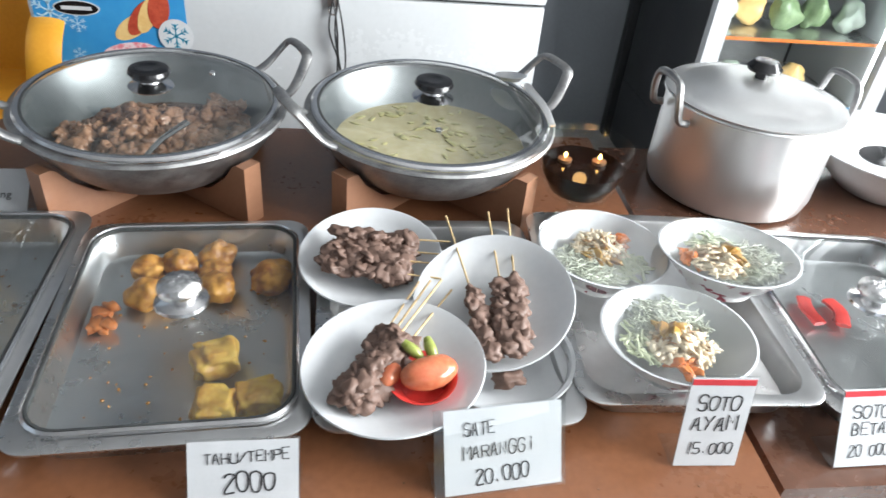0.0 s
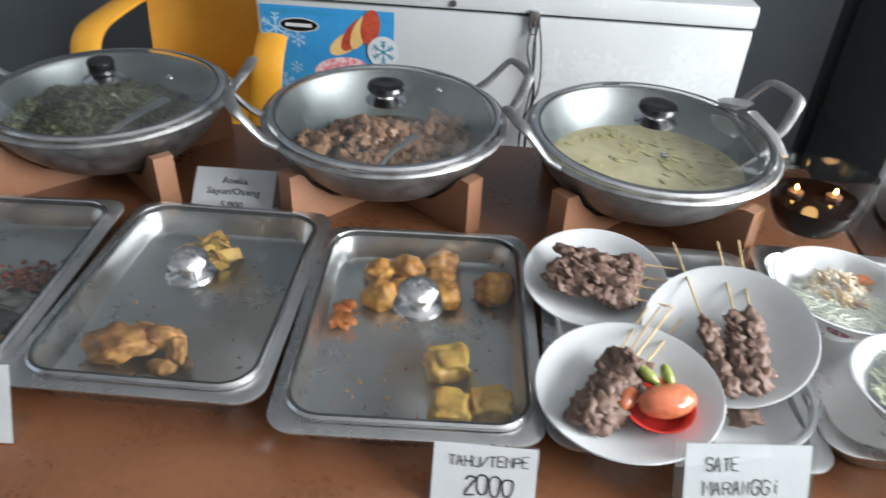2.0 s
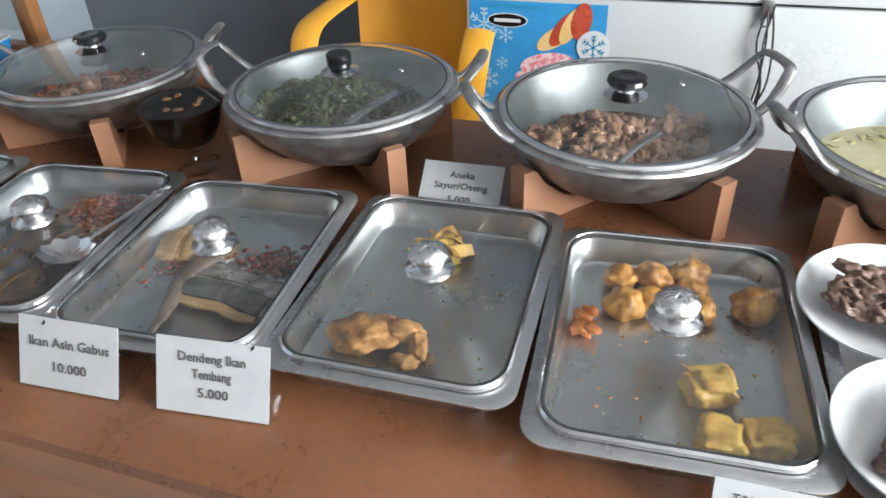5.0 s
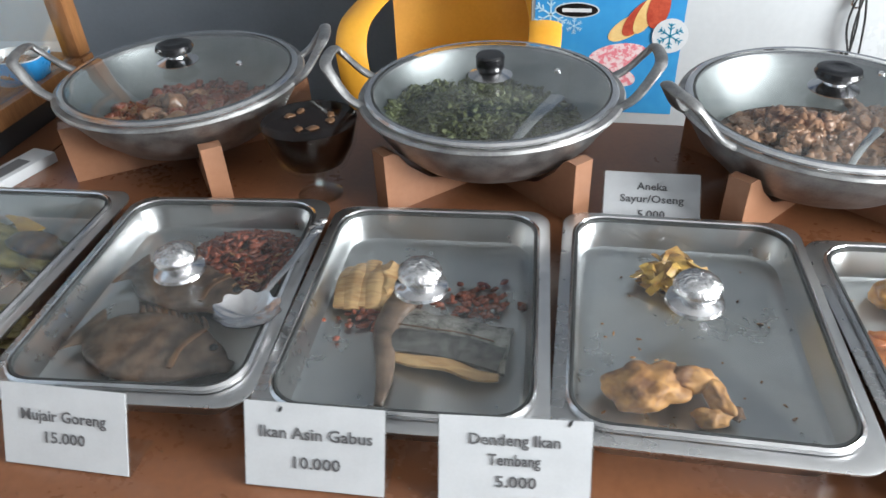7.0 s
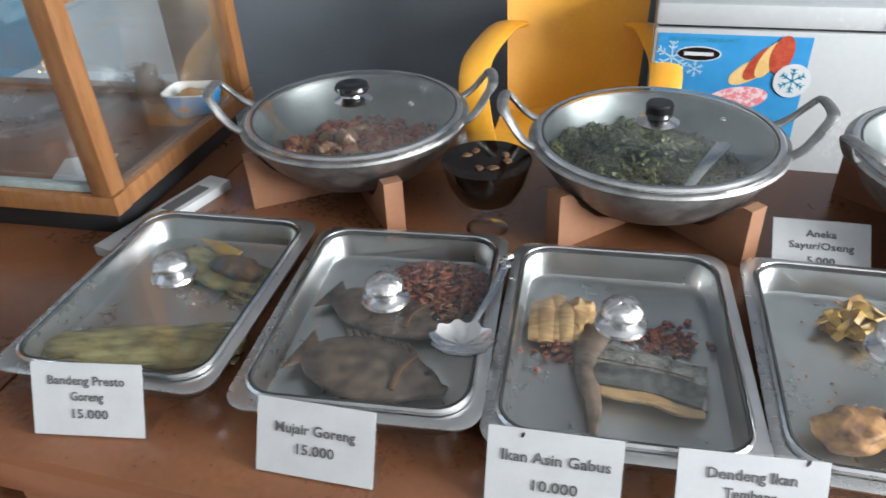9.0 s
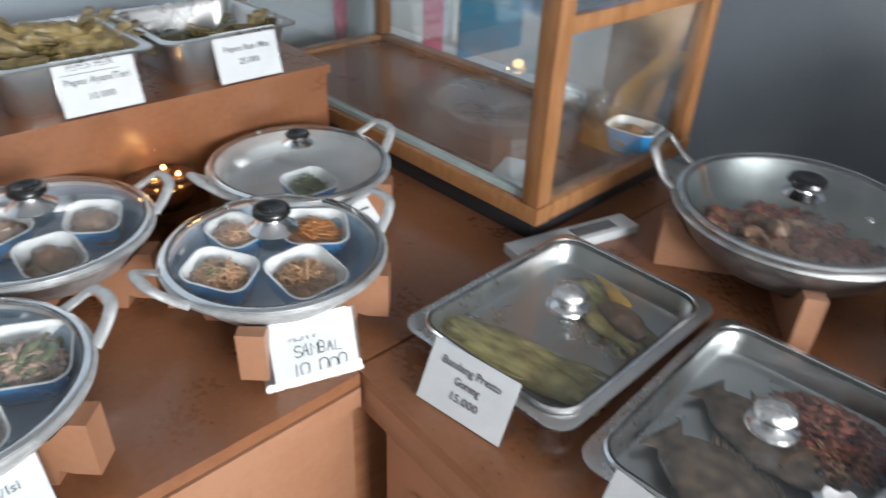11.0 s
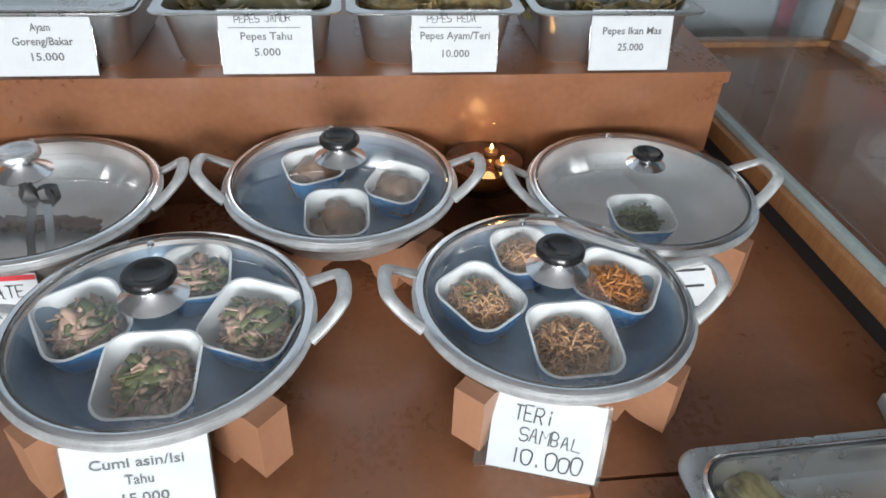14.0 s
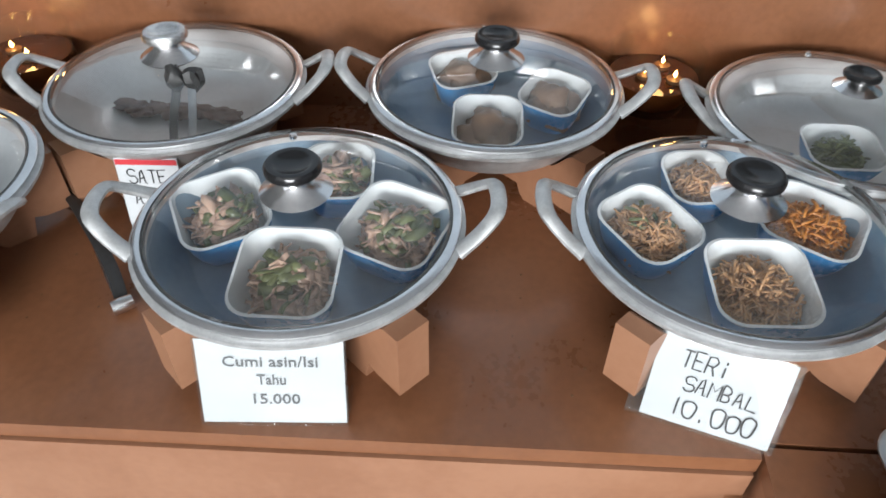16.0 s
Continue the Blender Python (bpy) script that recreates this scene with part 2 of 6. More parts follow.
GREENS = mat("cooked_greens", (0.110, 0.125, 0.045), (0.018, 0.028, 0.011), rough=0.4, scale=40, bump=0.4, island=0.6, coat=0.15)
SOUP = mat("yellow_green_soup", (0.60, 0.54, 0.34), (0.48, 0.42, 0.23), rough=0.10, scale=14, fine=60, bump=0.03, coat=0.4, sss=0.1)
SOUPBIT = mat("soup_vegetable_bits", (0.50, 0.46, 0.22), (0.22, 0.22, 0.08), rough=0.3, island=0.6)
ANCHOVY = mat("fried_anchovies", (0.54, 0.295, 0.140), (0.21, 0.100, 0.050), rough=0.42, scale=60, bump=0.3, island=0.6)
ANCHOVY_R = mat("spiced_red_anchovies", (0.56, 0.21, 0.04), (0.22, 0.068, 0.014), rough=0.38, scale=60, bump=0.3, island=0.6)
SQUID = mat("salted_squid", (0.46, 0.295, 0.215), (0.14, 0.080, 0.058), rough=0.38, scale=40, bump=0.4, island=0.6, coat=0.15)
CHIVE = mat("green_chilli_slices", (0.125, 0.135, 0.048), (0.030, 0.040, 0.016), rough=0.35, island=0.6)
PETAI = mat("brown_braised_balls", (0.225, 0.130, 0.075), (0.13, 0.070, 0.040), rough=0.45, scale=30, bump=0.4, island=0.3)
NOODLE = mat("white_glass_noodles", (0.60, 0.63, 0.52), (0.46, 0.50, 0.38), rough=0.3, island=0.4)
SHRED = mat("shredded_chicken", (0.74, 0.64, 0.47), (0.56, 0.40, 0.22), rough=0.5, island=0.6)
CABBAGE = mat("pale_green_cabbage", (0.58, 0.62, 0.42), (0.40, 0.45, 0.24), rough=0.4, island=0.6)
TOMATO = mat("tomato", (0.58, 0.20, 0.095), (0.48, 0.11, 0.05), rough=0.22, scale=20, coat=0.4, sss=0.1)
CARROT = mat("orange_tomato_slice", (0.66, 0.22, 0.05), (0.52, 0.13, 0.03), rough=0.3, island=0.3)
CHILLI_G = mat("green_chilli", (0.36, 0.40, 0.12), (0.24, 0.28, 0.06), rough=0.3)
REDP = mat("red_plastic", (0.62, 0.05, 0.04), (0.54, 0.04, 0.035), rough=0.3)
FLORAL = mat("floral_bowl_glaze", (0.72, 0.72, 0.71), (0.30, 0.06, 0.08), rough=0.2, scale=28, fine=60, spread=0.06)
for node in FLORAL.node_tree.nodes:
    if node.type == "VALTORGB":
        node.color_ramp.elements[0].position, node.color_ramp.elements[1].position = 0.575, 0.60
STICKER = mat("blue_sticker", (0.055, 0.33, 0.62), (0.025, 0.22, 0.52), rough=0.35, scale=5, fine=30, spread=0.3)
ICE = mat("pale_ice_print", (0.50, 0.70, 0.82), (0.36, 0.58, 0.74), rough=0.35)
TEAL = mat("teal_print", (0.03, 0.30, 0.45), (0.02, 0.24, 0.38), rough=0.4)
APPLE = mat("printed_fruit_yellow", (0.80, 0.58, 0.25), (0.70, 0.44, 0.16), rough=0.4)
APPLER = mat("printed_fruit_red", (0.52, 0.09, 0.045), (0.36, 0.045, 0.025), rough=0.4, scale=60)
PINKP = mat("printed_meat_pink", (0.74, 0.22, 0.26), (0.80, 0.62, 0.62), rough=0.4, scale=60, spread=0.06)
PINK = mat("faded_pink_card", (0.52, 0.12, 0.22), (0.42, 0.09, 0.17), rough=0.5, scale=8)
TEALB = mat("light_blue_banner", (0.075, 0.30, 0.47), (0.05, 0.22, 0.38), rough=0.45, scale=3, fine=20, spread=0.3)
CABLE = mat("black_cable", (0.02, 0.02, 0.02), (0.03, 0.03, 0.03), rough=0.5)
ICELIGHT = mat("pale_packaging", (0.55, 0.62, 0.55), (0.40, 0.50, 0.40), rough=0.35, scale=12)
GREENP = mat("green_packaging", (0.26, 0.36, 0.20), (0.14, 0.22, 0.10), rough=0.35, scale=16)


SOFT = [MEAT, STEW, SQUID, ANCHOVY, ANCHOVY_R, SAMBAL, SHRED, NOODLE, CABBAGE, CHIVE, CHICKEN, TOFU, TOFU_Y, PETAI, FISH_DARK, GREENS, LEAF, FRITTER]


# ---- mesh helpers ----
class Geo:
    """Vertices and faces gathered into one mesh."""

    def __init__(self):
        self.v, self.f = [], []

    def add(self, verts, faces, m=None):
        o = len(self.v)
        self.v += [tuple(m @ Vector(p)) if m else tuple(p) for p in verts]
        self.f += [tuple(i + o for i in f) for f in faces]
        return self

    def mesh(self, name, material, smooth=True):
        me = bpy.data.meshes.new(name)
        me.from_pydata(self.v, [], self.f)
        me.validate()
        if smooth:
            me.polygons.foreach_set("use_smooth", [True] * len(me.polygons))
            if material not in SOFT:
                me.set_sharp_from_angle(angle=radians(38))
        me.materials.append(material)
        me.update()
        return me


def part(name, geo, material, parent=None, label="", m=None, smooth=True):
    ob = new(name, geo.mesh(name, material, smooth))
    if parent:
        ob.parent = parent
    if m is not None:
        ob.matrix_basis = m
    return tagged(ob, label=label)


def thing(name, label, category, m, group="", kind=""):
    ob = new(name)
    ob.empty_display_size = 0.05
    ob.matrix_basis = m
    return tagged(ob, label, category, group, kind)


def single(name, geo, material, label, category, m=None, group="", kind="", smooth=True):
    return tagged(part(name, geo, material, None, label, m, smooth), label, category, group, kind)


def lathe(profile, n=48, geo=None, m=None, sx=1.0, sy=1.0):
    """Turns (radius, height) points round z; a radius of 0 closes the end."""
    g = geo or Geo()
    vs, fs, rings = [], [], []
    for r, z in profile:
        if r < 1e-6:
            rings.append([len(vs)])
            vs.append((0, 0, z))
        else:
            rings.append(list(range(len(vs), len(vs) + n)))
            vs += [(sx * r * math.cos(2 * math.pi * i / n), sy * r * math.sin(2 * math.pi * i / n), z) for i in range(n)]
    for a, b in zip(rings, rings[1:]):
        for i in range(n):
            j = (i + 1) % n
            if len(a) == 1 and len(b) == 1:
                continue
            if len(a) == 1:
                fs.append((a[0], b[i], b[j]))
            elif len(b) == 1:
                fs.append((a[i], a[j], b[0])[::-1])
            else:
                fs.append((a[i], b[i], b[j], a[j]))
    return g.add(vs, [f[::-1] for f in fs], m)


def rrect(w, d, r, n=6):
    """A rectangle with rounded corners, as a loop of points."""
    out = []
    for k, (cx, cy) in enumerate(((w / 2 - r, d / 2 - r), (r - w / 2, d / 2 - r), (r - w / 2, r - d / 2), (w / 2 - r, r - d / 2))):
        for i in range(n + 1):
            a = math.pi / 2 * (k + i / n)
            out.append((cx + r * math.cos(a), cy + r * math.sin(a)))
    return out


def loft(levels, geo=None, m=None, cap_first=False, cap_last=False, n=6, closed=False):
    """Joins rounded rectangles (w, d, r, z) one after the other."""
    g = geo or Geo()
    vs, fs = [], []
    loops = [[(x, y, z) for x, y in rrect(w, d, r, n)] for w, d, r, z in levels]
    k = len(loops[0])
    for lp in loops:
        vs += lp
    pairs = [(i, i + 1) for i in range(len(loops) - 1)] + ([(len(loops) - 1, 0)] if closed else [])
    for a, b in pairs:
        for i in range(k):
            j = (i + 1) % k
            fs.append((a * k + i, a * k + j, b * k + j, b * k + i))
    if cap_first:
        fs.append(tuple(range(k))[::-1])
    if cap_last:
        fs.append(tuple((len(loops) - 1) * k + i for i in range(k)))
    return g.add(vs, fs, m)


def box(w, d, h, bevel=0.0, geo=None, m=None, centre=(0, 0, 0)):
    """A box with worn, bevelled edges; centre is its middle."""
    g = geo or Geo()
    bm = bmesh.new()
    bmesh.ops.create_cube(bm, size=1)
    bmesh.ops.scale(bm, vec=(w, d, h), verts=bm.verts)
    if bevel:
        bmesh.ops.bevel(bm, geom=bm.edges[:], offset=bevel, segments=2, profile=0.6, affect="EDGES")
    bmesh.ops.translate(bm, vec=centre, verts=bm.verts)
    bm.verts.index_update()
    g.add([v.co.copy() for v in bm.verts], [[v.index for v in f.verts] for f in bm.faces], m)
    bm.free()
    return g


def prism(points, z0, z1, geo=None, m=None):
    """An upright prism over a plan given counter-clockwise."""
    g, n = geo or Geo(), len(points)
    vs = [(x, y, z0) for x, y in points] + [(x, y, z1) for x, y in points]
    fs = [tuple(range(n))[::-1], tuple(range(n, 2 * n))] + [(i, (i + 1) % n, n + (i + 1) % n, n + i) for i in range(n)]
    return g.add(vs, fs, m)


def smooth_path(points, steps=6):
    """A Catmull-Rom curve through the points."""
    p = [Vector(q) for q in points]
    p = [2 * p[0] - p[1]] + p + [2 * p[-1] - p[-2]]
    out = []
    for i in range(1, len(p) - 2):
        for s in range(steps):
            t = s / steps
            out.append(0.5 * (2 * p[i] + (p[i + 1] - p[i - 1]) * t + (2 * p[i - 1] - 5 * p[i] + 4 * p[i + 1] - p[i + 2]) * t * t + (3 * p[i] - p[i - 1] - 3 * p[i + 1] + p[i + 2]) * t ** 3))
    return out + [p[-2]]


def sweep(points, a, b=None, up=(0, 0, 1), sides=8, geo=None, m=None, taper=None):
    """A bar along a path: half-width a sideways, half-height b along up."""
    g, b = geo or Geo(), b or a
    pts = [Vector(p) for p in points]
    vs, fs, n = [], [], len(pts)
    for i, p in enumerate(pts):
        t = (pts[min(i + 1, n - 1)] - pts[max(i - 1, 0)]).normalized()
        side = t.cross(Vector(up))
        side = side.normalized() if side.length > 1e-4 else t.cross(Vector((1, 0, 0.3))).normalized()
        nrm = side.cross(t)
        k = taper(i / (n - 1)) if taper else 1
        for s in range(sides):
            q = 2 * math.pi * (s + 0.5) / sides
            vs.append(p + side * (a * k * math.cos(q)) + nrm * (b * k * math.sin(q)))
    for i in range(n - 1):
        for s in range(sides):
            t = (s + 1) % sides
            fs.append((i * sides + s, i * sides + t, (i + 1) * sides + t, (i + 1) * sides + s))
    fs += [tuple(range(sides))[::-1], tuple((n - 1) * sides + s for s in range(sides))]
    return g.add(vs, fs, m)


def icosphere(sub):
    bm = bmesh.new()
    bmesh.ops.create_icosphere(bm, subdivisions=sub, radius=1)
    bm.verts.index_update()
    out = ([v.co.copy() for v in bm.verts], [[v.index for v in f.verts] for f in bm.faces])
    bm.free()
    return out


ICO = {s: icosphere(s) for s in (1, 2, 3, 4)}


def lump(geo, centre, size, seed=0.0, rough=0.25, freq=1.6, sub=2, turn=(0, 0, 0), flat=None):
    """An uneven lump of food."""
    vs, fs = ICO[sub]
    m = pose(*centre, *turn) @ Matrix.Diagonal((*size, 1))
    off = Vector((seed * 7.31, seed * 3.7, seed * 1.9))
    out = []
    for v in vs:
        k = 1 + rough * noise.noise(v * freq + off) * 1.6 + rough * 0.4 * noise.noise(v * freq * 3.1 + off)
        q = v * k
        if flat is not None and q.z < flat:
            q.z = flat
        out.append(q)
    geo.add(out, fs, m)
    return geo


def strand(geo, centre, length, r, rng, lift=0.5, sides=4, bend=0.5, flatness=1.0):
    """One thin bent strand of food."""
    a = rng.uniform(0, 2 * math.pi)
    d = Vector((math.cos(a), math.sin(a), rng.uniform(-lift, lift)))
    c = Vector(centre)
    s = Vector((rng.uniform(-1, 1), rng.uniform(-1, 1), rng.uniform(-0.4, 0.8))) * bend * length
    pts = [c - d * length / 2, c + s * 0.4, c + d * length / 2]
    sweep(smooth_path(pts, 3) if r > 0.0019 else pts, r, r * flatness, sides=sides, geo=geo, up=(rng.uniform(-0.6, 0.6), rng.uniform(-0.6, 0.6), 1))


def writing(text, size, parent, x, z, material, width=0.0, turn=0.0, bold=0.0, name="writing"):
    """Lettering that lies on the front of a card, standing in its x-z plane."""
    cu = bpy.data.curves.new(name, "FONT")
    cu.body, cu.size, cu.align_x, cu.resolution_u, cu.offset, cu.extrude = text, size, "CENTER", 2, bold, 0.0002
    tmp = bpy.data.objects.new(name, cu)
    scene.collection.objects.link(tmp)
    bpy.context.view_layer.update()
    me = bpy.data.meshes.new_from_object(tmp.evaluated_get(bpy.context.evaluated_depsgraph_get()))
    span = tmp.dimensions.x
    bpy.data.objects.remove(tmp)
    me.materials.clear()
    me.materials.append(material)
    ob = new(name, me)
    ob.parent = parent
    k = width / span if width and span else 1
    ob.matrix_basis = pose(x, -0.0014, z, 90, 0, 0) @ pose(0, 0, 0, 0, 0, turn) @ Matrix.Diagonal((k, 1, 1, 1))
    return tagged(ob, kind="stuff")


# marker-pen letters: strokes on a grid of 4 by 6, x then y
PEN = {"A": "00 15 26 30 40/12 33", "B": "00 06 26 35 34 23 03/23 32 31 20 00", "D": "00 06 26 44 42 20 00", "E": "46 06 00 40/03 33", "G": "45 36 16 04 02 10 30 42 33 23", "H": "00 06/40 46/03 43",
       "i": "20 24/25 26", "I": "20 26", "K": "00 06/46 03 40", "C": "45 36 16 04 02 10 30 41", "F": "00 06 46/03 33", "V": "06 20 46", "J": "16 46/36 31 20 10 01", "L": "06 00 40", "M": "00 06 23 46 40", "N": "00 06 30 36", "O": "26 05 02 10 30 42 45 26", "P": "00 06 36 45 44 33 03", "R": "00 06 36 45 44 33 03/23 40",
       "S": "45 36 16 05 04 13 33 42 41 30 10 01", "T": "06 46/26 20", "U": "06 01 10 30 41 46", "W": "06 10 23 30 46", "Y": "06 23 46/23 10", "/": "00 46", ".": "10 11", " ": "",
       "0": "26 05 02 10 30 42 45 26", "1": "25 26 20", "2": "05 16 36 45 34 00 40", "5": "46 06 03 33 42 41 30 10 01"}
ROUND = "OSGUJ0235B"


def handwriting(text, size, parent, x, z, material, width, turn):
    """A line written with a marker pen on the front of a card."""
    r2 = random.Random(len(text) * 31 + int(width * 9000))
    g, high, pen = Geo(), size * 0.78, max(0.0007, size * 0.041)
    step = width / max(1, len(text))
    for i, ch in enumerate(text):
        narrow = 0.45 if ch in "1i." else 1.0
        ox, oz, k = -width / 2 + i * step + step * (0.10 + 0.4 * (1 - narrow) / 2), r2.uniform(-0.05, 0.05) * high, r2.uniform(0.90, 1.08)
        slant = r2.uniform(-0.03, 0.10)
        for stroke in PEN[ch].split("/"):
            pts = [(ox + (int(p[0]) / 4 + r2.uniform(-0.03, 0.03)) * step * 0.80 + slant * int(p[1]) / 6 * step, oz + (int(p[1]) / 6 + r2.uniform(-0.02, 0.02)) * high * k, 0) for p in stroke.split()]
            if len(pts) > 1:
                sweep(smooth_path(pts, 4) if ch in ROUND and len(pts) > 2 else pts, pen, 0.00018, sides=6, geo=g)
    ob = part("writing", g, material, parent, "", pose(x, -0.0013, z, 90, 0, 0) @ pose(0, 0, 0, 0, 0, turn), smooth=False)
    return tagged(ob, kind="stuff")


# ---- structure ----
def wall(name, pieces, material):
    g = Geo()
    for x0, x1, y0, y1, z0, z1 in pieces:
        box(x1 - x0, y1 - y0, z1 - z0, 0, g, centre=((x0 + x1) / 2, (y0 + y1) / 2, (z0 + z1) / 2))
    return single(name, g, material, "", "wall", kind="structure", smooth=False)


floor = single("floor", box(5.8, 5.15, 0.1, centre=(0, -0.125, -0.055)), GROUT, "pale tiled floor", "floor", kind="structure", smooth=False)
tile_mesh = box(0.396, 0.396, 0.008, 0.0015).mesh("tile", TILE)
for i in range(14):
    for j in range(12):
        t = new("tile", tile_mesh)
        t.parent = floor
        t.location = (-2.69 + i * 0.4, -2.45 + j * 0.4, -0.0035)
single("ground", box(80, 80, 0.1, centre=(0, 0, -0.17)), GROUND, "concrete ground outside", "ground", kind="structure", smooth=False)
# High opening is added out of view to put bright streaks on lids.
wall("wall_north", [(-2.9, -1.1, 2.45, 2.6, 0, 3), (0.7, 2.9, 2.45, 2.6, 0, 3), (-1.1, 0.7, 2.45, 2.6, 0, 2.1), (-1.1, 0.7, 2.45, 2.6, 2.6, 3)], WALL_DARK)
wall("wall_west", [(-3.05, -2.9, -2.85, 2.6, 0, 3)], WALL_BLUE)
# Unseen south wall; its opening is sized to limit light from the south.
wall("wall_south", [(-2.9, 0.3, -2.85, -2.7, 0, 3), (2.45, 2.9, -2.85, -2.7, 0, 3), (0.3, 2.45, -2.85, -2.7, 0, 0.65), (0.3, 2.45, -2.85, -2.7, 2.65, 3)], WALL_UNSEEN)
wall("wall_east", [(2.9, 3.05, -2.85, -2.05, 0, 3), (2.9, 3.05, 1.25, 2.6, 0, 3), (2.9, 3.05, -2.05, 1.25, 0, 0.75), (2.9, 3.05, -2.05, 1.25, 2.75, 3)], WALL_UNSEEN)
single("ceiling", box(6.1, 5.45, 0.1, centre=(0, -0.125, 3.05)), CEIL, "plain unseen ceiling", "ceiling", kind="structure", smooth=False)
single("trim", box(0.26, 0.05, 2.6, 0.004, centre=(1.50, 2.42, 1.3)), NEARBLACK, "near-black upright panel on the wall", "trim", kind="structure")

# ---- the long counter ----
counter = thing("counter", "brown gloss-painted wooden serving counter with panel doors", "counter", pose(0, 0, 0))
CT = 0.70
part("worktop", prism([(-1.452, -0.045), (0.702, -0.045), (0.735, 0.925), (-1.486, 0.925)], CT - 0.022, CT), BROWN, counter)
part("edge_strip", box(2.14, 0.018, 0.055, 0.003, centre=(-0.376, -0.036, CT - 0.05)), BROWN_EDGE, counter)
part("body", box(2.08, 0.88, 0.655, 0.003, centre=(-0.375, 0.425, 0.3455)), BROWN_EDGE, counter)
for k in range(4):
    x = -1.15 + k * 0.52
    d = part("door", box(0.48, 0.02, 0.54, 0.004, centre=(x, -0.026, 0.34)), BROWN_EDGE, counter)
    part("door_panel", box(0.34, 0.014, 0.40, 0.006, centre=(x, -0.038, 0.34)), BROWN_EDGE, d)
    part("door_knob", lathe([(0, 0.0), (0.008, 0.0), (0.008, 0.012), (0.014, 0.018), (0.012, 0.026), (0, 0.028)], 16, m=pose(x + 0.20, -0.036, 0.42, 90, 0, 0)), CHROME, d)

side_table = thing("side_table", "dark brown painted wooden table beside the counter", "table", pose(0, 0, 0))
part("tabletop", prism([(0.722, 0.033), (1.95, 0.033), (1.95, 0.90), (0.752, 0.90)], 0.662, 0.690), BROWN3, side_table)
part("apron", box(1.10, 0.74, 0.08, 0.003, centre=(1.345, 0.46, 0.621)), BROWN3, side_table)
for x in (0.84, 1.86):
    for y in (0.12, 0.82):
        part("leg", box(0.05, 0.05, 0.58, 0.004, centre=(x, y, 0.2905)), BROWN3, side_table)

# ---- the short counter with its raised shelf ----
counter2 = thing("counter", "brown gloss-painted wooden counter with plain front", "counter", pose(0, 0, 0))
part("worktop", prism([(-1.345, -1.9), (-1.438, -0.048), (-1.458, -0.047), (-1.489, 0.92), (-2.75, 0.92), (-2.75, -1.9)], CT - 0.022, CT), BROWN, counter2)
part("edge_strip", prism([(-1.354, -1.9), (-1.341, -1.9), (-1.434, -0.05), (-1.447, -0.05)], CT - 0.062, CT - 0.0245), BROWN_EDGE, counter2)
part("front_panel", prism([(-1.372, -1.9), (-1.352, -1.9), (-1.445, -0.06), (-1.465, -0.06)], 0.03, CT - 0.064), BROWN_EDGE, counter2)
part("body", prism([(-2.70, -1.88), (-1.40, -1.88), (-1.49, -0.04), (-1.50, 0.90), (-2.70, 0.90)], 0.012, CT - 0.024), BROWN2, counter2)

riser = thing("shelf_riser", "brown painted raised shelf standing on the counter", "shelf", pose(0, 0, 0))
SH = 0.937
part("front_board", prism([(-2.012, -1.85), (-1.994, -1.85), (-2.086, 0.312), (-2.104, 0.312)], CT, SH - 0.020), BROWN, riser)
part("shelf_board", prism([(-2.72, -1.85), (-1.988, -1.85), (-2.080, 0.318), (-2.72, 0.318)], SH - 0.019, SH), BROWN, riser)
part("end_board", box(0.60, 0.018, SH - 0.0205 - CT, 0.002, centre=(-2.41, 0.302, (SH - 0.0205 + CT) / 2)), BROWN, riser)


# ---- trays and their lids ----
def serving_tray(x, y, turn, z=CT, label="rectangular stainless steel serving tray on the counter"):
    t = thing("serving_tray", label, "tray", pose(x, y, z, 0, 0, turn), "trays along the counter")
    W, D, H = 0.320, 0.424, 0.045
    part("basin", loft([(W, D, 0.034, H - 0.004), (W + 0.001, D + 0.001, 0.034, H - 0.001), (W - 0.003, D - 0.003, 0.034, H), (W - 0.036, D - 0.036, 0.040, H - 0.001),
                        (W - 0.042, D - 0.042, 0.040, H - 0.006), (W - 0.056, D - 0.056, 0.038, 0.006), (W - 0.070, D - 0.070, 0.032, 0.0015)], cap_last=True), STEEL, t)
    part("outer_wall", loft([(W - 0.004, D - 0.004, 0.034, H - 0.005), (W - 0.034, D - 0.034, 0.04, H - 0.006), (W - 0.054, D - 0.054, 0.038, 0.0)], cap_last=True), STEEL, t)
    return t


def hammered_knob():
    """A mushroom knob whose top is beaten into small dimples."""
    prof = [(0, 0.0200), (0.020, 0.0200), (0.0280, 0.0225), (0.0315, 0.0255), (0.0330, 0.0295), (0.0322, 0.0340), (0.0295, 0.0380), (0.0255, 0.0408), (0.0215, 0.0428), (0.0175, 0.0442), (0.0135, 0.0452), (0.0095, 0.0458), (0.005, 0.0461), (0, 0.0462)]
    g = lathe(prof, 48)
    g.v = [(x, y, z + (0.0011 * math.sin(x * 1250 + y * 300) * math.sin(y * 1250 - x * 300) if z > 0.033 else 0)) for x, y, z in g.v]
    return g


KNOB_UP = pose(0, 0.006, 0.0055) @ Matrix.Diagonal((0.86, 0.86, 1.0, 1))


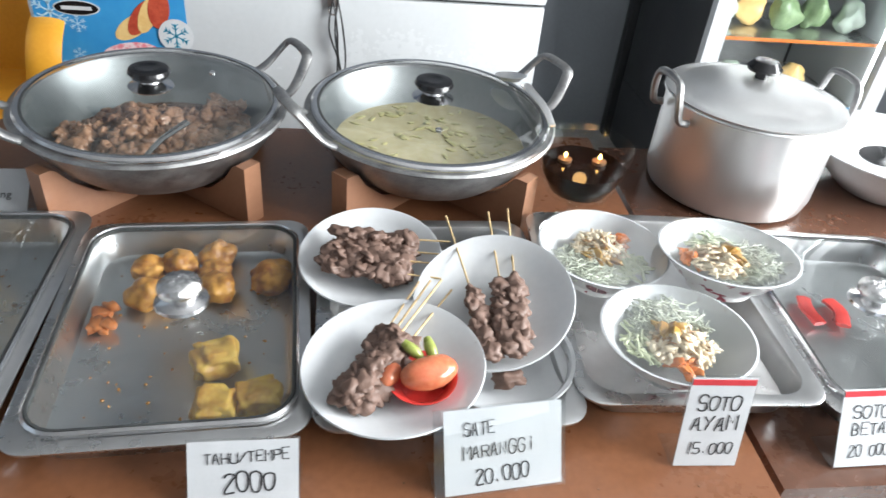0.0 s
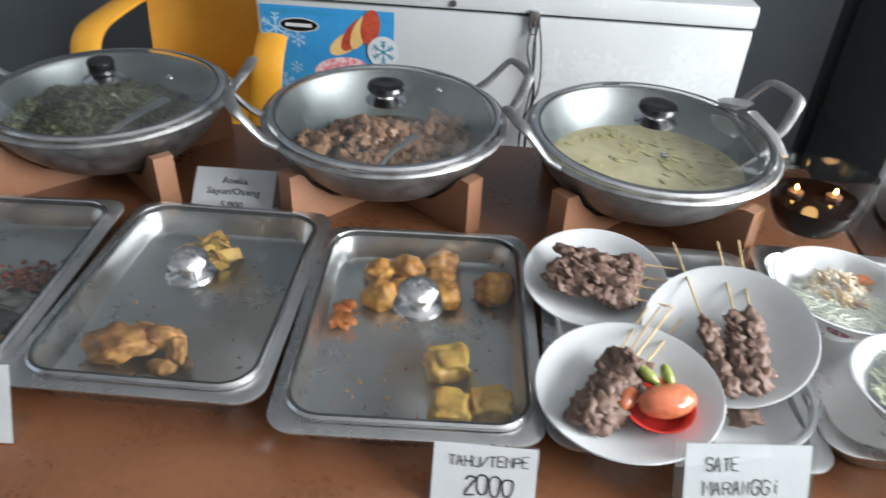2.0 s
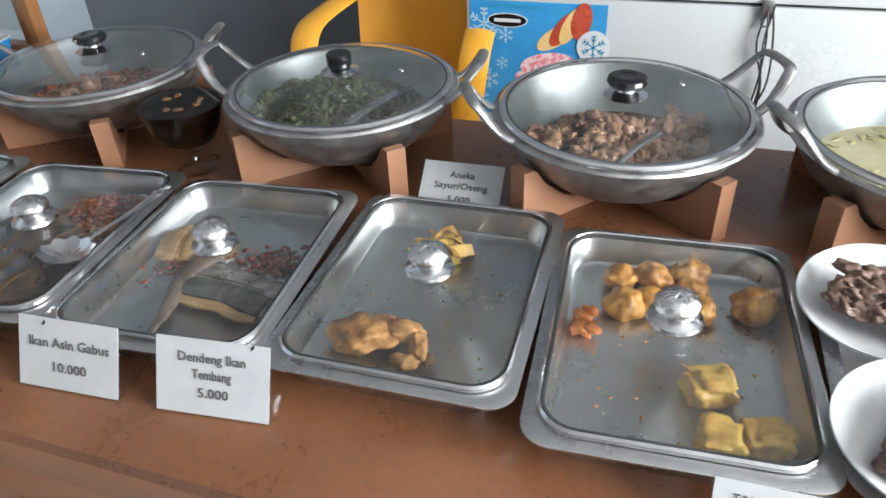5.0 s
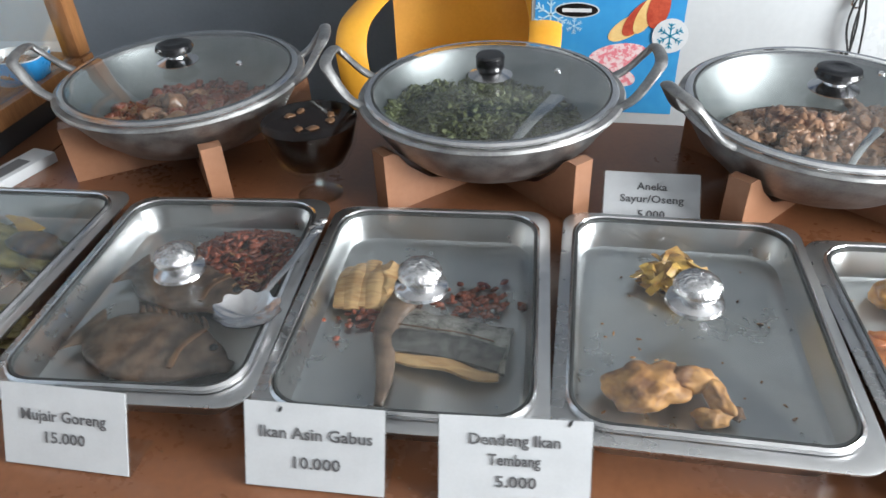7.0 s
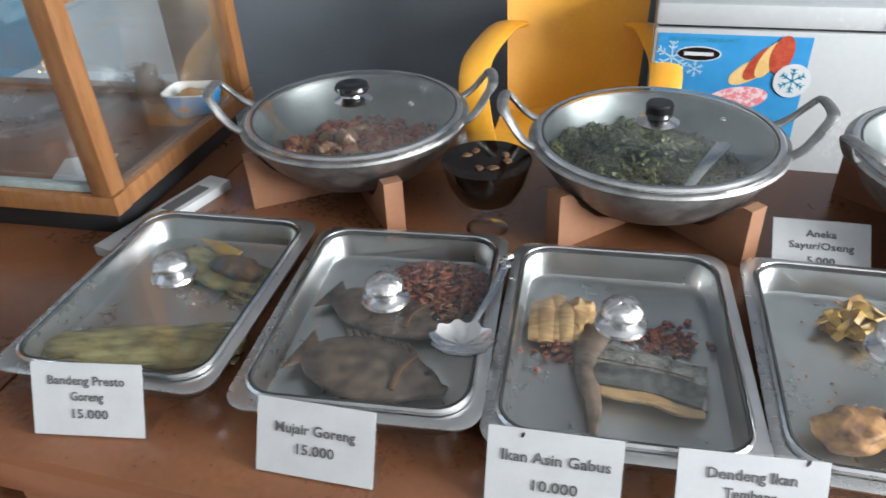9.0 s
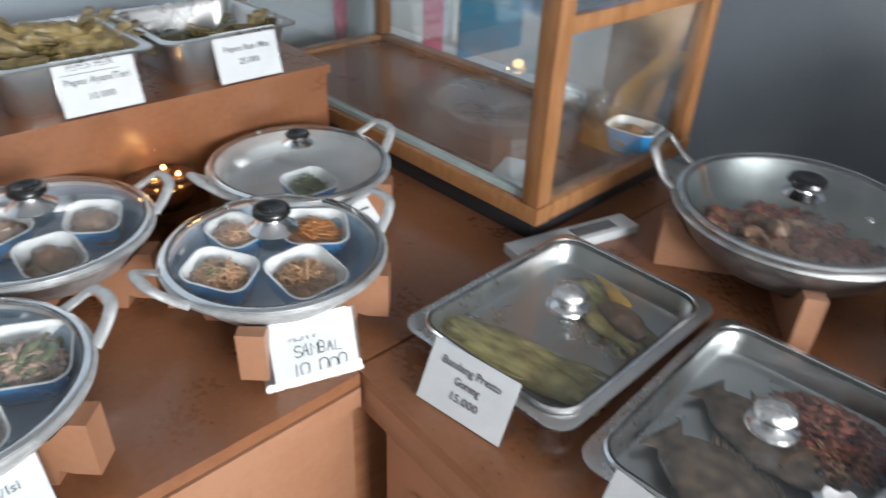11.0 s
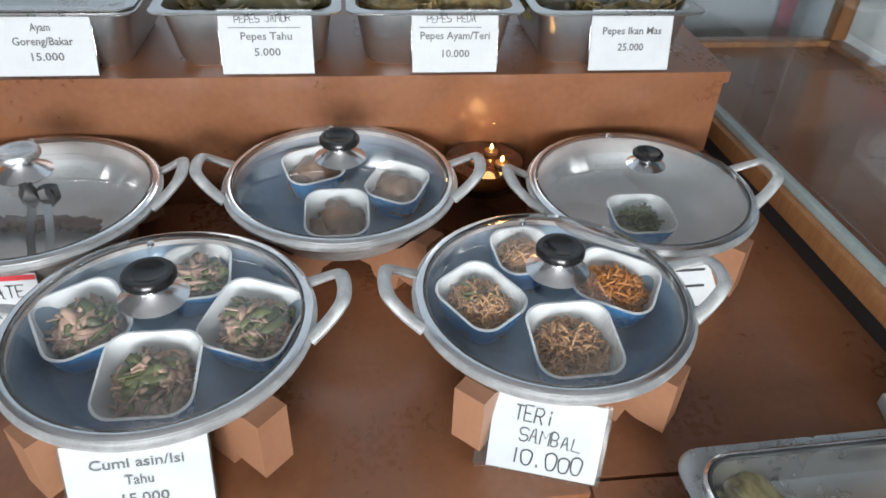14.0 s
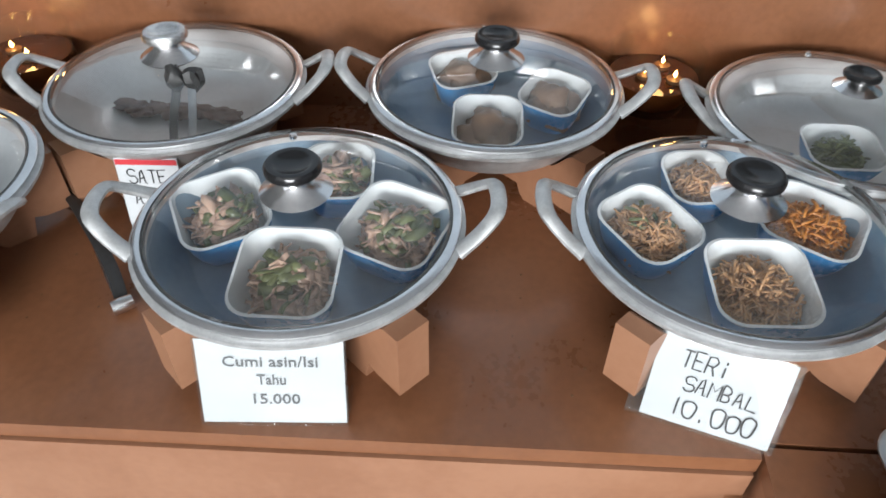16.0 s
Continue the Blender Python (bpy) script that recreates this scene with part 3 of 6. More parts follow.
def tray_lid(tray):
    W, D = 0.293, 0.390
    L = part("lid", loft([(W, D, 0.046, 0.0), (W, D, 0.046, 0.005), (W - 0.006, D - 0.006, 0.044, 0.0075), (W - 0.010, D - 0.010, 0.042, 0.005), (W - 0.010, D - 0.010, 0.042, 0.0)], closed=True), CHROME, tray, "flat glass lid in a polished steel rim", pose(0, 0, 0.0455))
    part("seal", loft([(W - 0.0104, D - 0.0104, 0.042, 0.0062), (W - 0.016, D - 0.016, 0.040, 0.0062), (W - 0.016, D - 0.016, 0.040, 0.0), (W - 0.0104, D - 0.0104, 0.042, 0.0)], closed=True), GASKET, L)
    pane = part("pane", loft([(W - 0.0165, D - 0.0165, 0.040, 0.0012), (W - 0.0165, D - 0.0165, 0.040, 0.0048), (W - 0.03, D - 0.03, 0.036, 0.0060), (W - 0.12, D - 0.12, 0.05, 0.0100), (W - 0.21, D - 0.21, 0.04, 0.0118)], cap_first=True, cap_last=True), TRAY_GLASS, L)
    pane.visible_shadow = False
    part("knob_base", lathe([(0, 0.0075), (0.036, 0.0062), (0.0405, 0.0080), (0.0385, 0.0120), (0.024, 0.017), (0.019, 0.023), (0, 0.023)], 32, m=KNOB_UP), CHROME, L)
    part("knob", hammered_knob(), HAMMER, L, "hammered chrome knob", KNOB_UP)
    return L


TRAYS = {"bandeng": (-1.313, 0.262, 4.0), "mujair": (-0.975, 0.277, 6.0), "gabus": (-0.650, 0.290, 4.5), "ayam": (-0.321, 0.312, 1.5), "tahu": (0.004, 0.290, 3.5)}
for k, (x, y, r) in TRAYS.items():
    tray_lid(serving_tray(x, y, r, label="stainless steel serving tray covered with a glass lid"))
serving_tray(0.333, 0.303, 0.5)
serving_tray(0.655, 0.325, -2.0, CT + 0.0035)
tray_lid(serving_tray(0.985, 0.297, -4.0, 0.690, "covered stainless steel serving tray on the dark table"))


# ---- woks, their lids and wooden stands ----
def trivet(x, y, turn, half, high, under, z=CT, thick=0.034, notch=0.0):
    """Crossed boards cut out to carry a bowl; under lists (radius, height) of the bowl's underside."""
    t = thing("wok_stand", "crossed brown-painted wooden boards holding a wok", "stand", pose(x, y, z, 0, 0, turn), "wok stands")
    for k in (0, 1):
        g, n = Geo(), 50
        top, bot = [], []
        for i in range(n + 1):
            u = -half + 2 * half * i / n
            r = abs(u) / half
            zt = min(high, float(np.interp(abs(u), [q[0] for q in under], [q[1] for q in under])))
            zb = 0.0
            if notch:
                zb = float(np.interp(r, (0.0, 0.40, 0.46, 0.70, 0.72, 0.79, 1.0), (0.022, 0.022, 0.0, 0.0, notch, notch * 0.82, notch * 0.78)))
            if k and r < 0.075:
                zb = zt * 0.5
            if not k and r < 0.075:
                zt *= 0.5
            top.append((u, zt))
            bot.append((u, zb))
        outline = bot + top[::-1]
        m = len(outline)
        vs = [(u, s * thick / 2, zz) for s in (-1, 1) for u, zz in outline]
        fs = []
        for i in range(n):
            a, b, c, d = i, i + 1, m - 2 - i, m - 1 - i
            fs += [(a, b, c, d), (m + d, m + c, m + b, m + a)]
        fs += [((i + 1) % m, i, m + i, m + (i + 1) % m) for i in range(m)]
        g.add(vs, fs, pose(0, 0, 0, 0, 0, 45 + 90 * k))
        part("board", g, BROWN_EDGE, t, smooth=False)
    return t


def big_wok(x, y, turn, z, tilt=0.0, lid=True, hazy=False, knob="mushroom", lean=0.0, vent=0.0):
    """A deep cast wok of 44 cm with two raised loop handles; z is its rim."""
    R = 0.219
    m = pose(x, y, z, tilt, lean, turn)
    w = thing("wok", "large grey cast-aluminium wok on a wooden stand", "wok", m, "woks on the long counter")
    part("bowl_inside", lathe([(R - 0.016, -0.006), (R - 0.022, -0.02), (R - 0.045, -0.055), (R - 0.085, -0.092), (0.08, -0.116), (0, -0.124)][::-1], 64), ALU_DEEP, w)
    part("bowl", lathe([(R - 0.075, -0.0935), (R - 0.040, -0.060), (R - 0.015, -0.022), (R - 0.010, -0.008)], 64), ALU, w)
    part("bowl_bottom", lathe([(0, -0.130), (0.08, -0.121), (R - 0.080, -0.097), (R - 0.075, -0.0935)], 64), WOK_BOTTOM, w, "darker bottom")
    part("rim", lathe([(R - 0.012, -0.010), (R - 0.003, -0.008), (R, -0.003), (R - 0.003, 0.001), (R - 0.013, 0.0), (R - 0.017, -0.007), (R - 0.012, -0.010)], 72), ALU, w)
    for s in (0, 180):
        path = smooth_path([(R - 0.018, -0.060, -0.006), (R + 0.008, -0.057, 0.012), (R + 0.034, -0.045, 0.046), (R + 0.043, -0.034, 0.058), (R + 0.046, 0.0, 0.060), (R + 0.043, 0.034, 0.058), (R + 0.034, 0.045, 0.046), (R + 0.008, 0.057, 0.012), (R - 0.018, 0.060, -0.006)], 4)
        part("handle", sweep(path, 0.0100, 0.0058, sides=10, m=pose(0, 0, 0, 0, 0, s)), ALU, w)
    if lid:
        r = R - 0.012
        L = part("lid", lathe([(r - 0.010, 0.0), (r, 0.0), (r + 0.001, 0.004), (r - 0.003, 0.007), (r - 0.010, 0.0065), (r - 0.010, 0.0)], 72), CHROME, w, "domed glass lid in a steel rim", pose(0, 0, 0.0015))
        prof = [(r - 0.0105, 0.0045)] + [((r - 0.0105) * math.cos(a), 0.0045 + 0.020 * math.sin(a)) for a in (0.35, 0.7, 1.05, 1.35)] + [(0, 0.0245)]
        p = part("pane", lathe(prof, 64), STEAM_VEIL_GLASS if hazy else LID_GLASS, L)
        p.visible_shadow = False
        part("seal", lathe([(r - 0.0105, 0.001), (r - 0.0105, 0.0056), (r - 0.0145, 0.0060), (r - 0.0145, 0.001), (r - 0.0105, 0.001)], 72), GASKET, L)
        eyelet = part("vent", lathe([(0.0022, 0.020), (0.0060, 0.020), (0.0060, 0.0238), (0.0045, 0.0250), (0.0022, 0.0240), (0.0022, 0.020)], 16, m=pose(0, 0, 0, 0, 0, vent - turn) @ pose(0.112, 0, -0.0015)), CHROME, L)
        part("vent_hole", lathe([(0, 0.0215), (0.0024, 0.0215), (0.0024, 0.0236), (0, 0.0236)], 12, m=pose(0, 0, 0, 0, 0, vent - turn) @ pose(0.112, 0, -0.0015)), BLACK, eyelet)
        part("knob_base", lathe([(0, 0.0250), (0.034, 0.0225), (0.036, 0.0250), (0.027, 0.0285), (0.017, 0.033), (0.015, 0.039), (0, 0.039)], 32), CHROME, L)
        if knob == "mushroom":
            prof = [(0, 0.036), (0.016, 0.036), (0.029, 0.042), (0.0335, 0.049), (0.031, 0.055), (0.020, 0.0585), (0.014, 0.057), (0, 0.057)]
        else:
            prof = [(0, 0.034), (0.020, 0.034), (0.0225, 0.037), (0.0235, 0.056), (0.021, 0.059), (0, 0.0595)]
        part("knob", lathe(prof, 32), BLACK, L)
    return w


WOKS = {"A": (-0.110, 0.714, 28, 0.846, 2.5), "B": (0.356, 0.708, 24, 0.848, 2.5), "C": (-0.625, 0.716, 6, 0.846, 1.0), "D": (-1.183, 0.715, 16, 0.850, 1.5)}
for k, (x, y, r, z, tilt) in WOKS.items():
    trivet(x, y, {"A": 6, "B": 0, "C": 2, "D": -8}[k], 0.222, 0.103, [(r, h + z - CT - 0.004 - r * 0.045) for r, h in ((0, -0.130), (0.08, -0.121), (0.139, -0.097), (0.179, -0.060), (0.204, -0.022), (0.3, 0.1))])
    # D's lid haze imitates reflections; A and C have condensation.
    big_wok(x, y, r, z, tilt, hazy=k in "ACD", knob="cap" if k == "C" else "mushroom", vent={"A": 40, "B": -90, "C": 18, "D": 5}[k])


def flat_wok(x, y, turn, z, R=0.174, lid=True, knob="black", inside=None):
    """A shallow frying wok with two flat cast handles; z is its rim."""
    m = pose(x, y, z, 0, 0, turn)
    w = thing("wok", "shallow cast-aluminium frying wok with two flat handles", "wok", m, "woks on the short counter")
    part("bowl_inside", lathe([(0, -0.064), (0.095, -0.062), (0.125, -0.052), (0.143, -0.031), (R - 0.017, -0.011), (R - 0.012, -0.004)], 64), inside or ALU_BLUE, w)
    part("bowl", lathe([(0, -0.069), (0.098, -0.067), (0.128, -0.056), (0.147, -0.033), (R - 0.013, -0.012), (R - 0.005, -0.007)], 64), ALU_CAST, w)
    part("rim", lathe([(R - 0.008, -0.009), (R, -0.006), (R + 0.001, -0.001), (R - 0.004, 0.001), (R - 0.012, 0.0), (R - 0.016, -0.005), (R - 0.008, -0.009)], 72), ALU_CAST, w)
    for s in (0, 180):
        path = smooth_path([(R - 0.010, -0.050, -0.005), (R + 0.006, -0.043, 0.006), (R + 0.021, -0.034, 0.018), (R + 0.031, -0.023, 0.027), (R + 0.034, 0.0, 0.029), (R + 0.031, 0.023, 0.027), (R + 0.021, 0.034, 0.018), (R + 0.006, 0.043, 0.006), (R - 0.010, 0.050, -0.005)], 4)
        part("handle", sweep(path, 0.0088, 0.0052, sides=10, m=pose(0, 0, 0, 0, 0, s), taper=lambda u: 1 + 0.15 * abs(2 * u - 1) ** 4), ALU_CAST, w)
    if lid:
        steel_knob = knob == "steel"
        up = pose(0, 0, 0.0255) @ Matrix.Diagonal((0.78, 0.78, 0.62, 1)) if knob == "low" else pose(0, 0, 0.0150)
        r = R - 0.0045
        L = part("lid", lathe([(r - 0.008, 0.0), (r, 0.0), (r + 0.001, 0.004), (r - 0.003, 0.0065), (r - 0.008, 0.006), (r - 0.008, 0.0)], 72), CHROME, w, "glass lid in a steel rim", pose(0, 0, 0.0015))
        part("seal", lathe([(r - 0.0085, 0.001), (r - 0.0085, 0.0052), (r - 0.012, 0.0054), (r - 0.012, 0.001), (r - 0.0085, 0.001)], 72), GASKET, L)
        prof = [(r - 0.0085, 0.0042)] + [((r - 0.0085) * math.cos(a), 0.0042 + 0.034 * math.sin(a)) for a in (0.35, 0.7, 1.05, 1.35)] + [(0, 0.0382)]
        p = part("pane", lathe(prof, 64), LID_GLASS, L)
        p.visible_shadow = False
        part("vent", lathe([(0, 0.014), (0.0045, 0.014), (0.0045, 0.0185), (0.003, 0.0195), (0, 0.0185)], 12, m=pose(-0.02, 0.115, 0.011)), CHROME, L)
        part("knob_base", lathe([(0, 0.0252), (0.036, 0.0210), (0.038, 0.0232), (0.031, 0.0280), (0.020, 0.036), (0.018, 0.041), (0, 0.041)], 32, m=up), CHROME, L)
        part("knob", lathe([(0, 0.036), (0.015, 0.036), (0.0165, 0.0425), (0.0255, 0.0445), (0.0292, 0.0485), (0.0292, 0.0535), (0.0265, 0.0570), (0.0225, 0.0576), (0.0185, 0.0562), (0.0150, 0.0540), (0, 0.0532)], 40, m=up), HAMMER if steel_knob else BLACK, L)
    return w


WOKS2 = {"E": (-1.632, -0.070, 91, 0.832), "G": (-1.592, -0.531, 97, 0.836), "F": (-1.898, -0.340, 90, 0.838), "H": (-1.876, 0.116, 92, 0.834), "I": (-1.862, -0.772, 98, 0.836)}
for k, (x, y, r, z) in WOKS2.items():
    trivet(x, y, 4, 0.178, z - CT - 0.030, [(r, h + z - CT - 0.001) for r, h in ((0, -0.069), (0.098, -0.067), (0.130, -0.056), (0.158, -0.024), (0.3, 0.1))], thick=0.040, notch=0.028)
    flat_wok(x, y, r, z, knob={"I": "steel", "H": "low"}.get(k, "black"), inside=ALU_IN if k in "HI" else None)
# a further wok at the end of the short counter
trivet(-1.60, -1.02, 4, 0.178, 0.106, [(r, h + 0.135) for r, h in ((0, -0.069), (0.098, -0.067), (0.130, -0.056), (0.158, -0.024), (0.3, 0.1))], thick=0.040, notch=0.028)
flat_wok(-1.60, -1.02, 70, 0.836, lid=True, inside=ALU_IN)


# ---- price cards ----
def price_card(bl, br, high, lean, lines, z=CT, ink=None, holder=True, tape=False, margin=0.0, label="", foot=True, front=False, marks=()):
    """A card that leans back on its clear holder; bl and br are the ends of its foot."""
    a, b = Vector((*bl, 0)), Vector((*br, 0))
    w = (b - a).length
    turn = math.degrees(math.atan2(b.y - a.y, b.x - a.x))
    m = pose(*((a + b) / 2).to_tuple()[:2], z + 0.001, 0, 0, turn) @ pose(0, 0, 0, -lean, 0, 0)
    t = thing("price_card", label, "sign", m, "price cards")
    part("paper", box(w - 0.004 - 2 * margin, 0.0008, high - 0.004, 0, centre=(margin * 0.6, 0, high / 2)), PAPER, t, smooth=False)
    if holder:
        g = box(w, 0.0016, high, 0.0004, centre=(0, 0.0016, high / 2))
        h = part("holder", g, ACRYLIC, t)
        h.visible_shadow = False
        if foot:
            c, s = math.cos(radians(lean)), math.sin(radians(lean))
            f = part("holder_foot", box(w, 0.045, 0.0016, 0.0004, m=pose(0, 0, 0, lean, 0, 0) @ pose(0, 0.026, 0.0008)), ACRYLIC, t)
            f.visible_shadow = False
    if front:
        h = part("cover", box(w, 0.0012, high, 0.0003, centre=(0, -0.0026, high / 2)), ACRYLIC, t)
        h.visible_shadow = False
    for mx, mz in marks:
        part("mark", lump(Geo(), (mx, -0.0010, mz), (0.0016, 0.0006, 0.0034), mx * 90, 0.35, 1.6, 2, (0, 25, 0)), INK, t, "small dark mark")
    if tape:
        part("tape", box(w - 0.006, 0.001, 0.007, 0, centre=(0, -0.0009, high - 0.0075)), REDTAPE, t, smooth=False)
    for text, size, zz, width, dx, turn_text in lines:
        if text == "-":
            part("line", box(width, 0.0004, size, 0, centre=(dx, -0.0008, zz)), ink or PRINT, t, smooth=False)
        elif ink == INK or (text.isupper() and "PEPES" in text):
            handwriting(text, size, t, dx, zz, INK, width, turn_text)
        else:
            writing(text, size, t, dx, zz, ink or PRINT, width, turn_text, 0.0 if ink == INK else 0.0002)
    return t


def printed(words, price, high=0.088):
    """Lines of a printed card, from the top."""
    out = []
    z = high - 0.030
    for wd in words:
        out.append((wd, 0.0165, z, len(wd) * 0.0072, 0, 0))
        z -= 0.0205
    out.append((price, 0.0165, z - 0.002, len(price) * 0.0078, 0.002, 0))
    return out


price_card((0.050, 0.032), (0.166, 0.034), 0.072, 30, [("TAHU/TEMPE", 0.015, 0.047, 0.088, 0.004, 2), ("2000", 0.026, 0.016, 0.054, 0.006, 2)], ink=INK, label="white handwritten price card for tofu on the counter")
price_card((0.308, 0.030), (0.457, 0.046), 0.100, 28, [("SATE", 0.020, 0.069, 0.036, -0.024, 1), ("MARANGGi", 0.019, 0.043, 0.082, -0.002, 2), ("20.000", 0.022, 0.013, 0.062, 0.002, 2)], ink=INK, margin=0.006, front=True, label="large clear acrylic stand with a handwritten satay price")
price_card((0.589, 0.062), (0.669, 0.059), 0.124, 13, [("SOTO", 0.025, 0.080, 0.052, 0.0, 0), ("AYAM", 0.025, 0.052, 0.056, 0.0, 1), ("15.000", 0.0205, 0.020, 0.058, 0.0, 1)], ink=INK, tape=True, label="handwritten price card with red top strip on the counter")
price_card((0.797, 0.058), (0.905, 0.060), 0.104, 24, [("SOTO", 0.020, 0.066, 0.050, -0.012, 0), ("BETAWI", 0.020, 0.044, 0.072, 0.0, 1), ("20 000", 0.0185, 0.016, 0.056, -0.008, 1)], z=0.690, ink=INK, tape=True, label="handwritten price card with red strip on the dark table")
price_card((-0.578, 0.033), (-0.429, 0.048), 0.097, 26, printed(["Dendeng Ikan", "Tembang"], "5.000", 0.097), marks=((0.052, 0.092),), label="white printed price card leaning before a fish tray")
price_card((-0.777, 0.022), (-0.629, 0.031), 0.095, 26, [("Ikan Asin Gabus", 0.0175, 0.056, 0.116, 0.002, 0), ("10.000", 0.0175, 0.025, 0.048, 0.002, 0)], marks=((-0.034, 0.086),), label="white printed price card leaning before a fish tray")
price_card((-1.047, 0.004), (-0.899, 0.009), 0.095, 26, [("Mujair Goreng", 0.0175, 0.054, 0.098, 0.0, 0), ("15.000", 0.0175, 0.030, 0.046, 0.0, 0)], label="white printed price card before the fried tilapia tray")
price_card((-1.350, -0.012), (-1.202, 0.014), 0.098, 26, printed(["Bandeng Presto", "Goreng"], "15.000", 0.098), label="white printed price card at the counter's corner")
price_card((-0.430, 0.548), (-0.284, 0.552), 0.094, 48, [("Aneka", 0.0165, 0.064, 0.045, 0.0, 0), ("Sayur/Oseng", 0.0165, 0.044, 0.094, 0.0, 0), ("5.000", 0.0165, 0.020, 0.040, 0.0, 0)], label="white printed price card between wok stands")
price_card((-1.484, -0.178), (-1.444, -0.038), 0.103, 19, [("TERi", 0.026, 0.068, 0.045, -0.012, -1), ("SAMBAL", 0.023, 0.042, 0.072, 0.010, -2), ("10.000", 0.028, 0.012, 0.086, 0.008, -1)], ink=INK, margin=0.008, front=True, label="handwritten price card in a clear holder below a wok")
price_card((-1.421, -0.607), (-1.435, -0.459), 0.100, 20, printed(["Cumi asin/Isi", "Tahu"], "15.000", 0.098), front=True, label="shiny printed price card in a clear holder below a wok")
price_card((-1.692, -0.800), (-1.699, -0.718), 0.116, 8, [("SATE", 0.024, 0.080, 0.050, -0.002, 0), ("AYAM", 0.020, 0.050, 0.050, 0.0, 1), ("20.000", 0.018, 0.014, 0.052, 0.0, 1)], ink=INK, tape=True, label="handwritten price card with red strip beside tongs")
price_card((-1.742, 0.130), (-1.748, 0.222), 0.090, 22, [("-", 0.004, 0.060, 0.05, 0, 0), ("-", 0.004, 0.035, 0.05, 0, 0)], ink=INK, label="small white price card half hidden behind a wok")
price_card((-2.036, -0.857), (-2.043, -0.709), 0.100, 14, printed(["Ayam", "Goreng/Bakar"], "15.000", 0.098), z=SH, label="white printed price card on the raised shelf", foot=False)
price_card((-2.050, -0.527), (-2.056, -0.382), 0.100, 14, [("PEPES JAMUR", 0.0135, 0.080, 0.086, -0.004, 2), ("-", 0.0012, 0.072, 0.11, -0.002, 0), ("Pepes Tahu", 0.0165, 0.054, 0.078, 0.0, 0), ("5.000", 0.0165, 0.030, 0.040, 0.0, 0)], z=SH, ink=PRINT, label="printed price card with a handwritten line, on the shelf", foot=False)
price_card((-2.062, -0.230), (-2.067, -0.088), 0.100, 14, [("PEPES PEDA", 0.0135, 0.080, 0.080, -0.006, 1), ("-", 0.0012, 0.072, 0.10, -0.008, 0), ("Pepes Ayam/Teri", 0.0165, 0.054, 0.112, 0.0, 0), ("10.000", 0.0165, 0.026, 0.044, 0.0, 0)], z=SH, ink=PRINT, label="printed price card with a handwritten line, on the shelf", foot=False)
price_card((-2.075, 0.064), (-2.081, 0.206), 0.100, 14, [("Pepes Ikan Mas", 0.0165, 0.060, 0.100, 0.0, 0), ("25.000", 0.0165, 0.034, 0.044, 0.0, 0)], z=SH, label="white printed price card at the shelf's end", foot=False)


# ---- food in the trays ----
rng = random.Random(7)


def in_tray(key, dx, dy, z=0.0):
    x, y, r = TRAYS[key]
    return pose(x, y, CT + 0.002 + z, 0, 0, r) @ pose(dx, dy, 0)


for i, (x, y, s) in enumerate(((-0.069, 0.415, 0.023), (-0.026, 0.424, 0.025), (0.022, 0.446, 0.026), (0.034, 0.372, 0.025), (-0.060, 0.356, 0.025), (0.106, 0.392, 0.029), (-0.030, 0.374, 0.022), (0.024, 0.408, 0.022))):
    single("fried_tofu", lump(Geo(), (0, 0, 0), (s, s * 1.06, s * 0.82), i + 0.3, 0.17, 1.8, 4, flat=-0.95), TOFU, "round golden-brown fried tofu ball in the steel tray", "tofu", pose(x, y, CT + 0.002 + s * 0.76, 0, 0, i * 67), "fried tofu balls")
for i, (x, y, w, d) in enumerate(((0.052, 0.232, 0.056, 0.050), (0.064, 0.152, 0.050, 0.052), (0.110, 0.168, 0.052, 0.046))):
    bm_g = Geo()
    vs, fs = ICO[4]
    out = []
    for v in vs:
        q = Vector((math.copysign(abs(v.x) ** 0.55, v.x), math.copysign(abs(v.y) ** 0.55, v.y), math.copysign(abs(v.z) ** 0.6, v.z)))
        k = 1 + 0.34 * noise.noise(v * 1.9 + Vector((i * 5, 0, 0))) + 0.04 * noise.noise(v * 7)
        out.append((q.x * w / 2 * k, q.y * d / 2 * k, q.z * 0.017 * k))
    bm_g.add(out, fs)
    single("fried_tofu", bm_g, TOFU_Y, "yellow square of fried tofu in the steel tray", "tofu", pose(x, y, CT + 0.019, 0, 0, (18, -2, 12)[i]), "yellow tofu squares")
g = Geo()
for i in range(9):
    lump(g, (rng.uniform(-0.012, 0.012), rng.uniform(-0.02, 0.022), rng.uniform(0.006, 0.018)), (0.008, 0.013, 0.007), i, 0.4, 2, 2, (0, 0, rng.uniform(0, 180)))
single("shrimp_fritter", g, FRITTER, "small crumbly orange shrimp fritter in the tray", "fritter", pose(-0.104, 0.318, CT + 0.002))
g = Geo()
for i in range(46):
    x, y = rng.uniform(-0.11, 0.11), rng.uniform(-0.15, 0.15)
    lump(g, (x, y, 0.0015), (rng.uniform(0.001, 0.003), rng.uniform(0.001, 0.003), 0.0012), i, 0.3, 1, 1)
single("crumbs", g, TOFU, "small fried crumbs on the tray's floor", "crumbs", in_tray("tahu", 0, 0), kind="stuff")

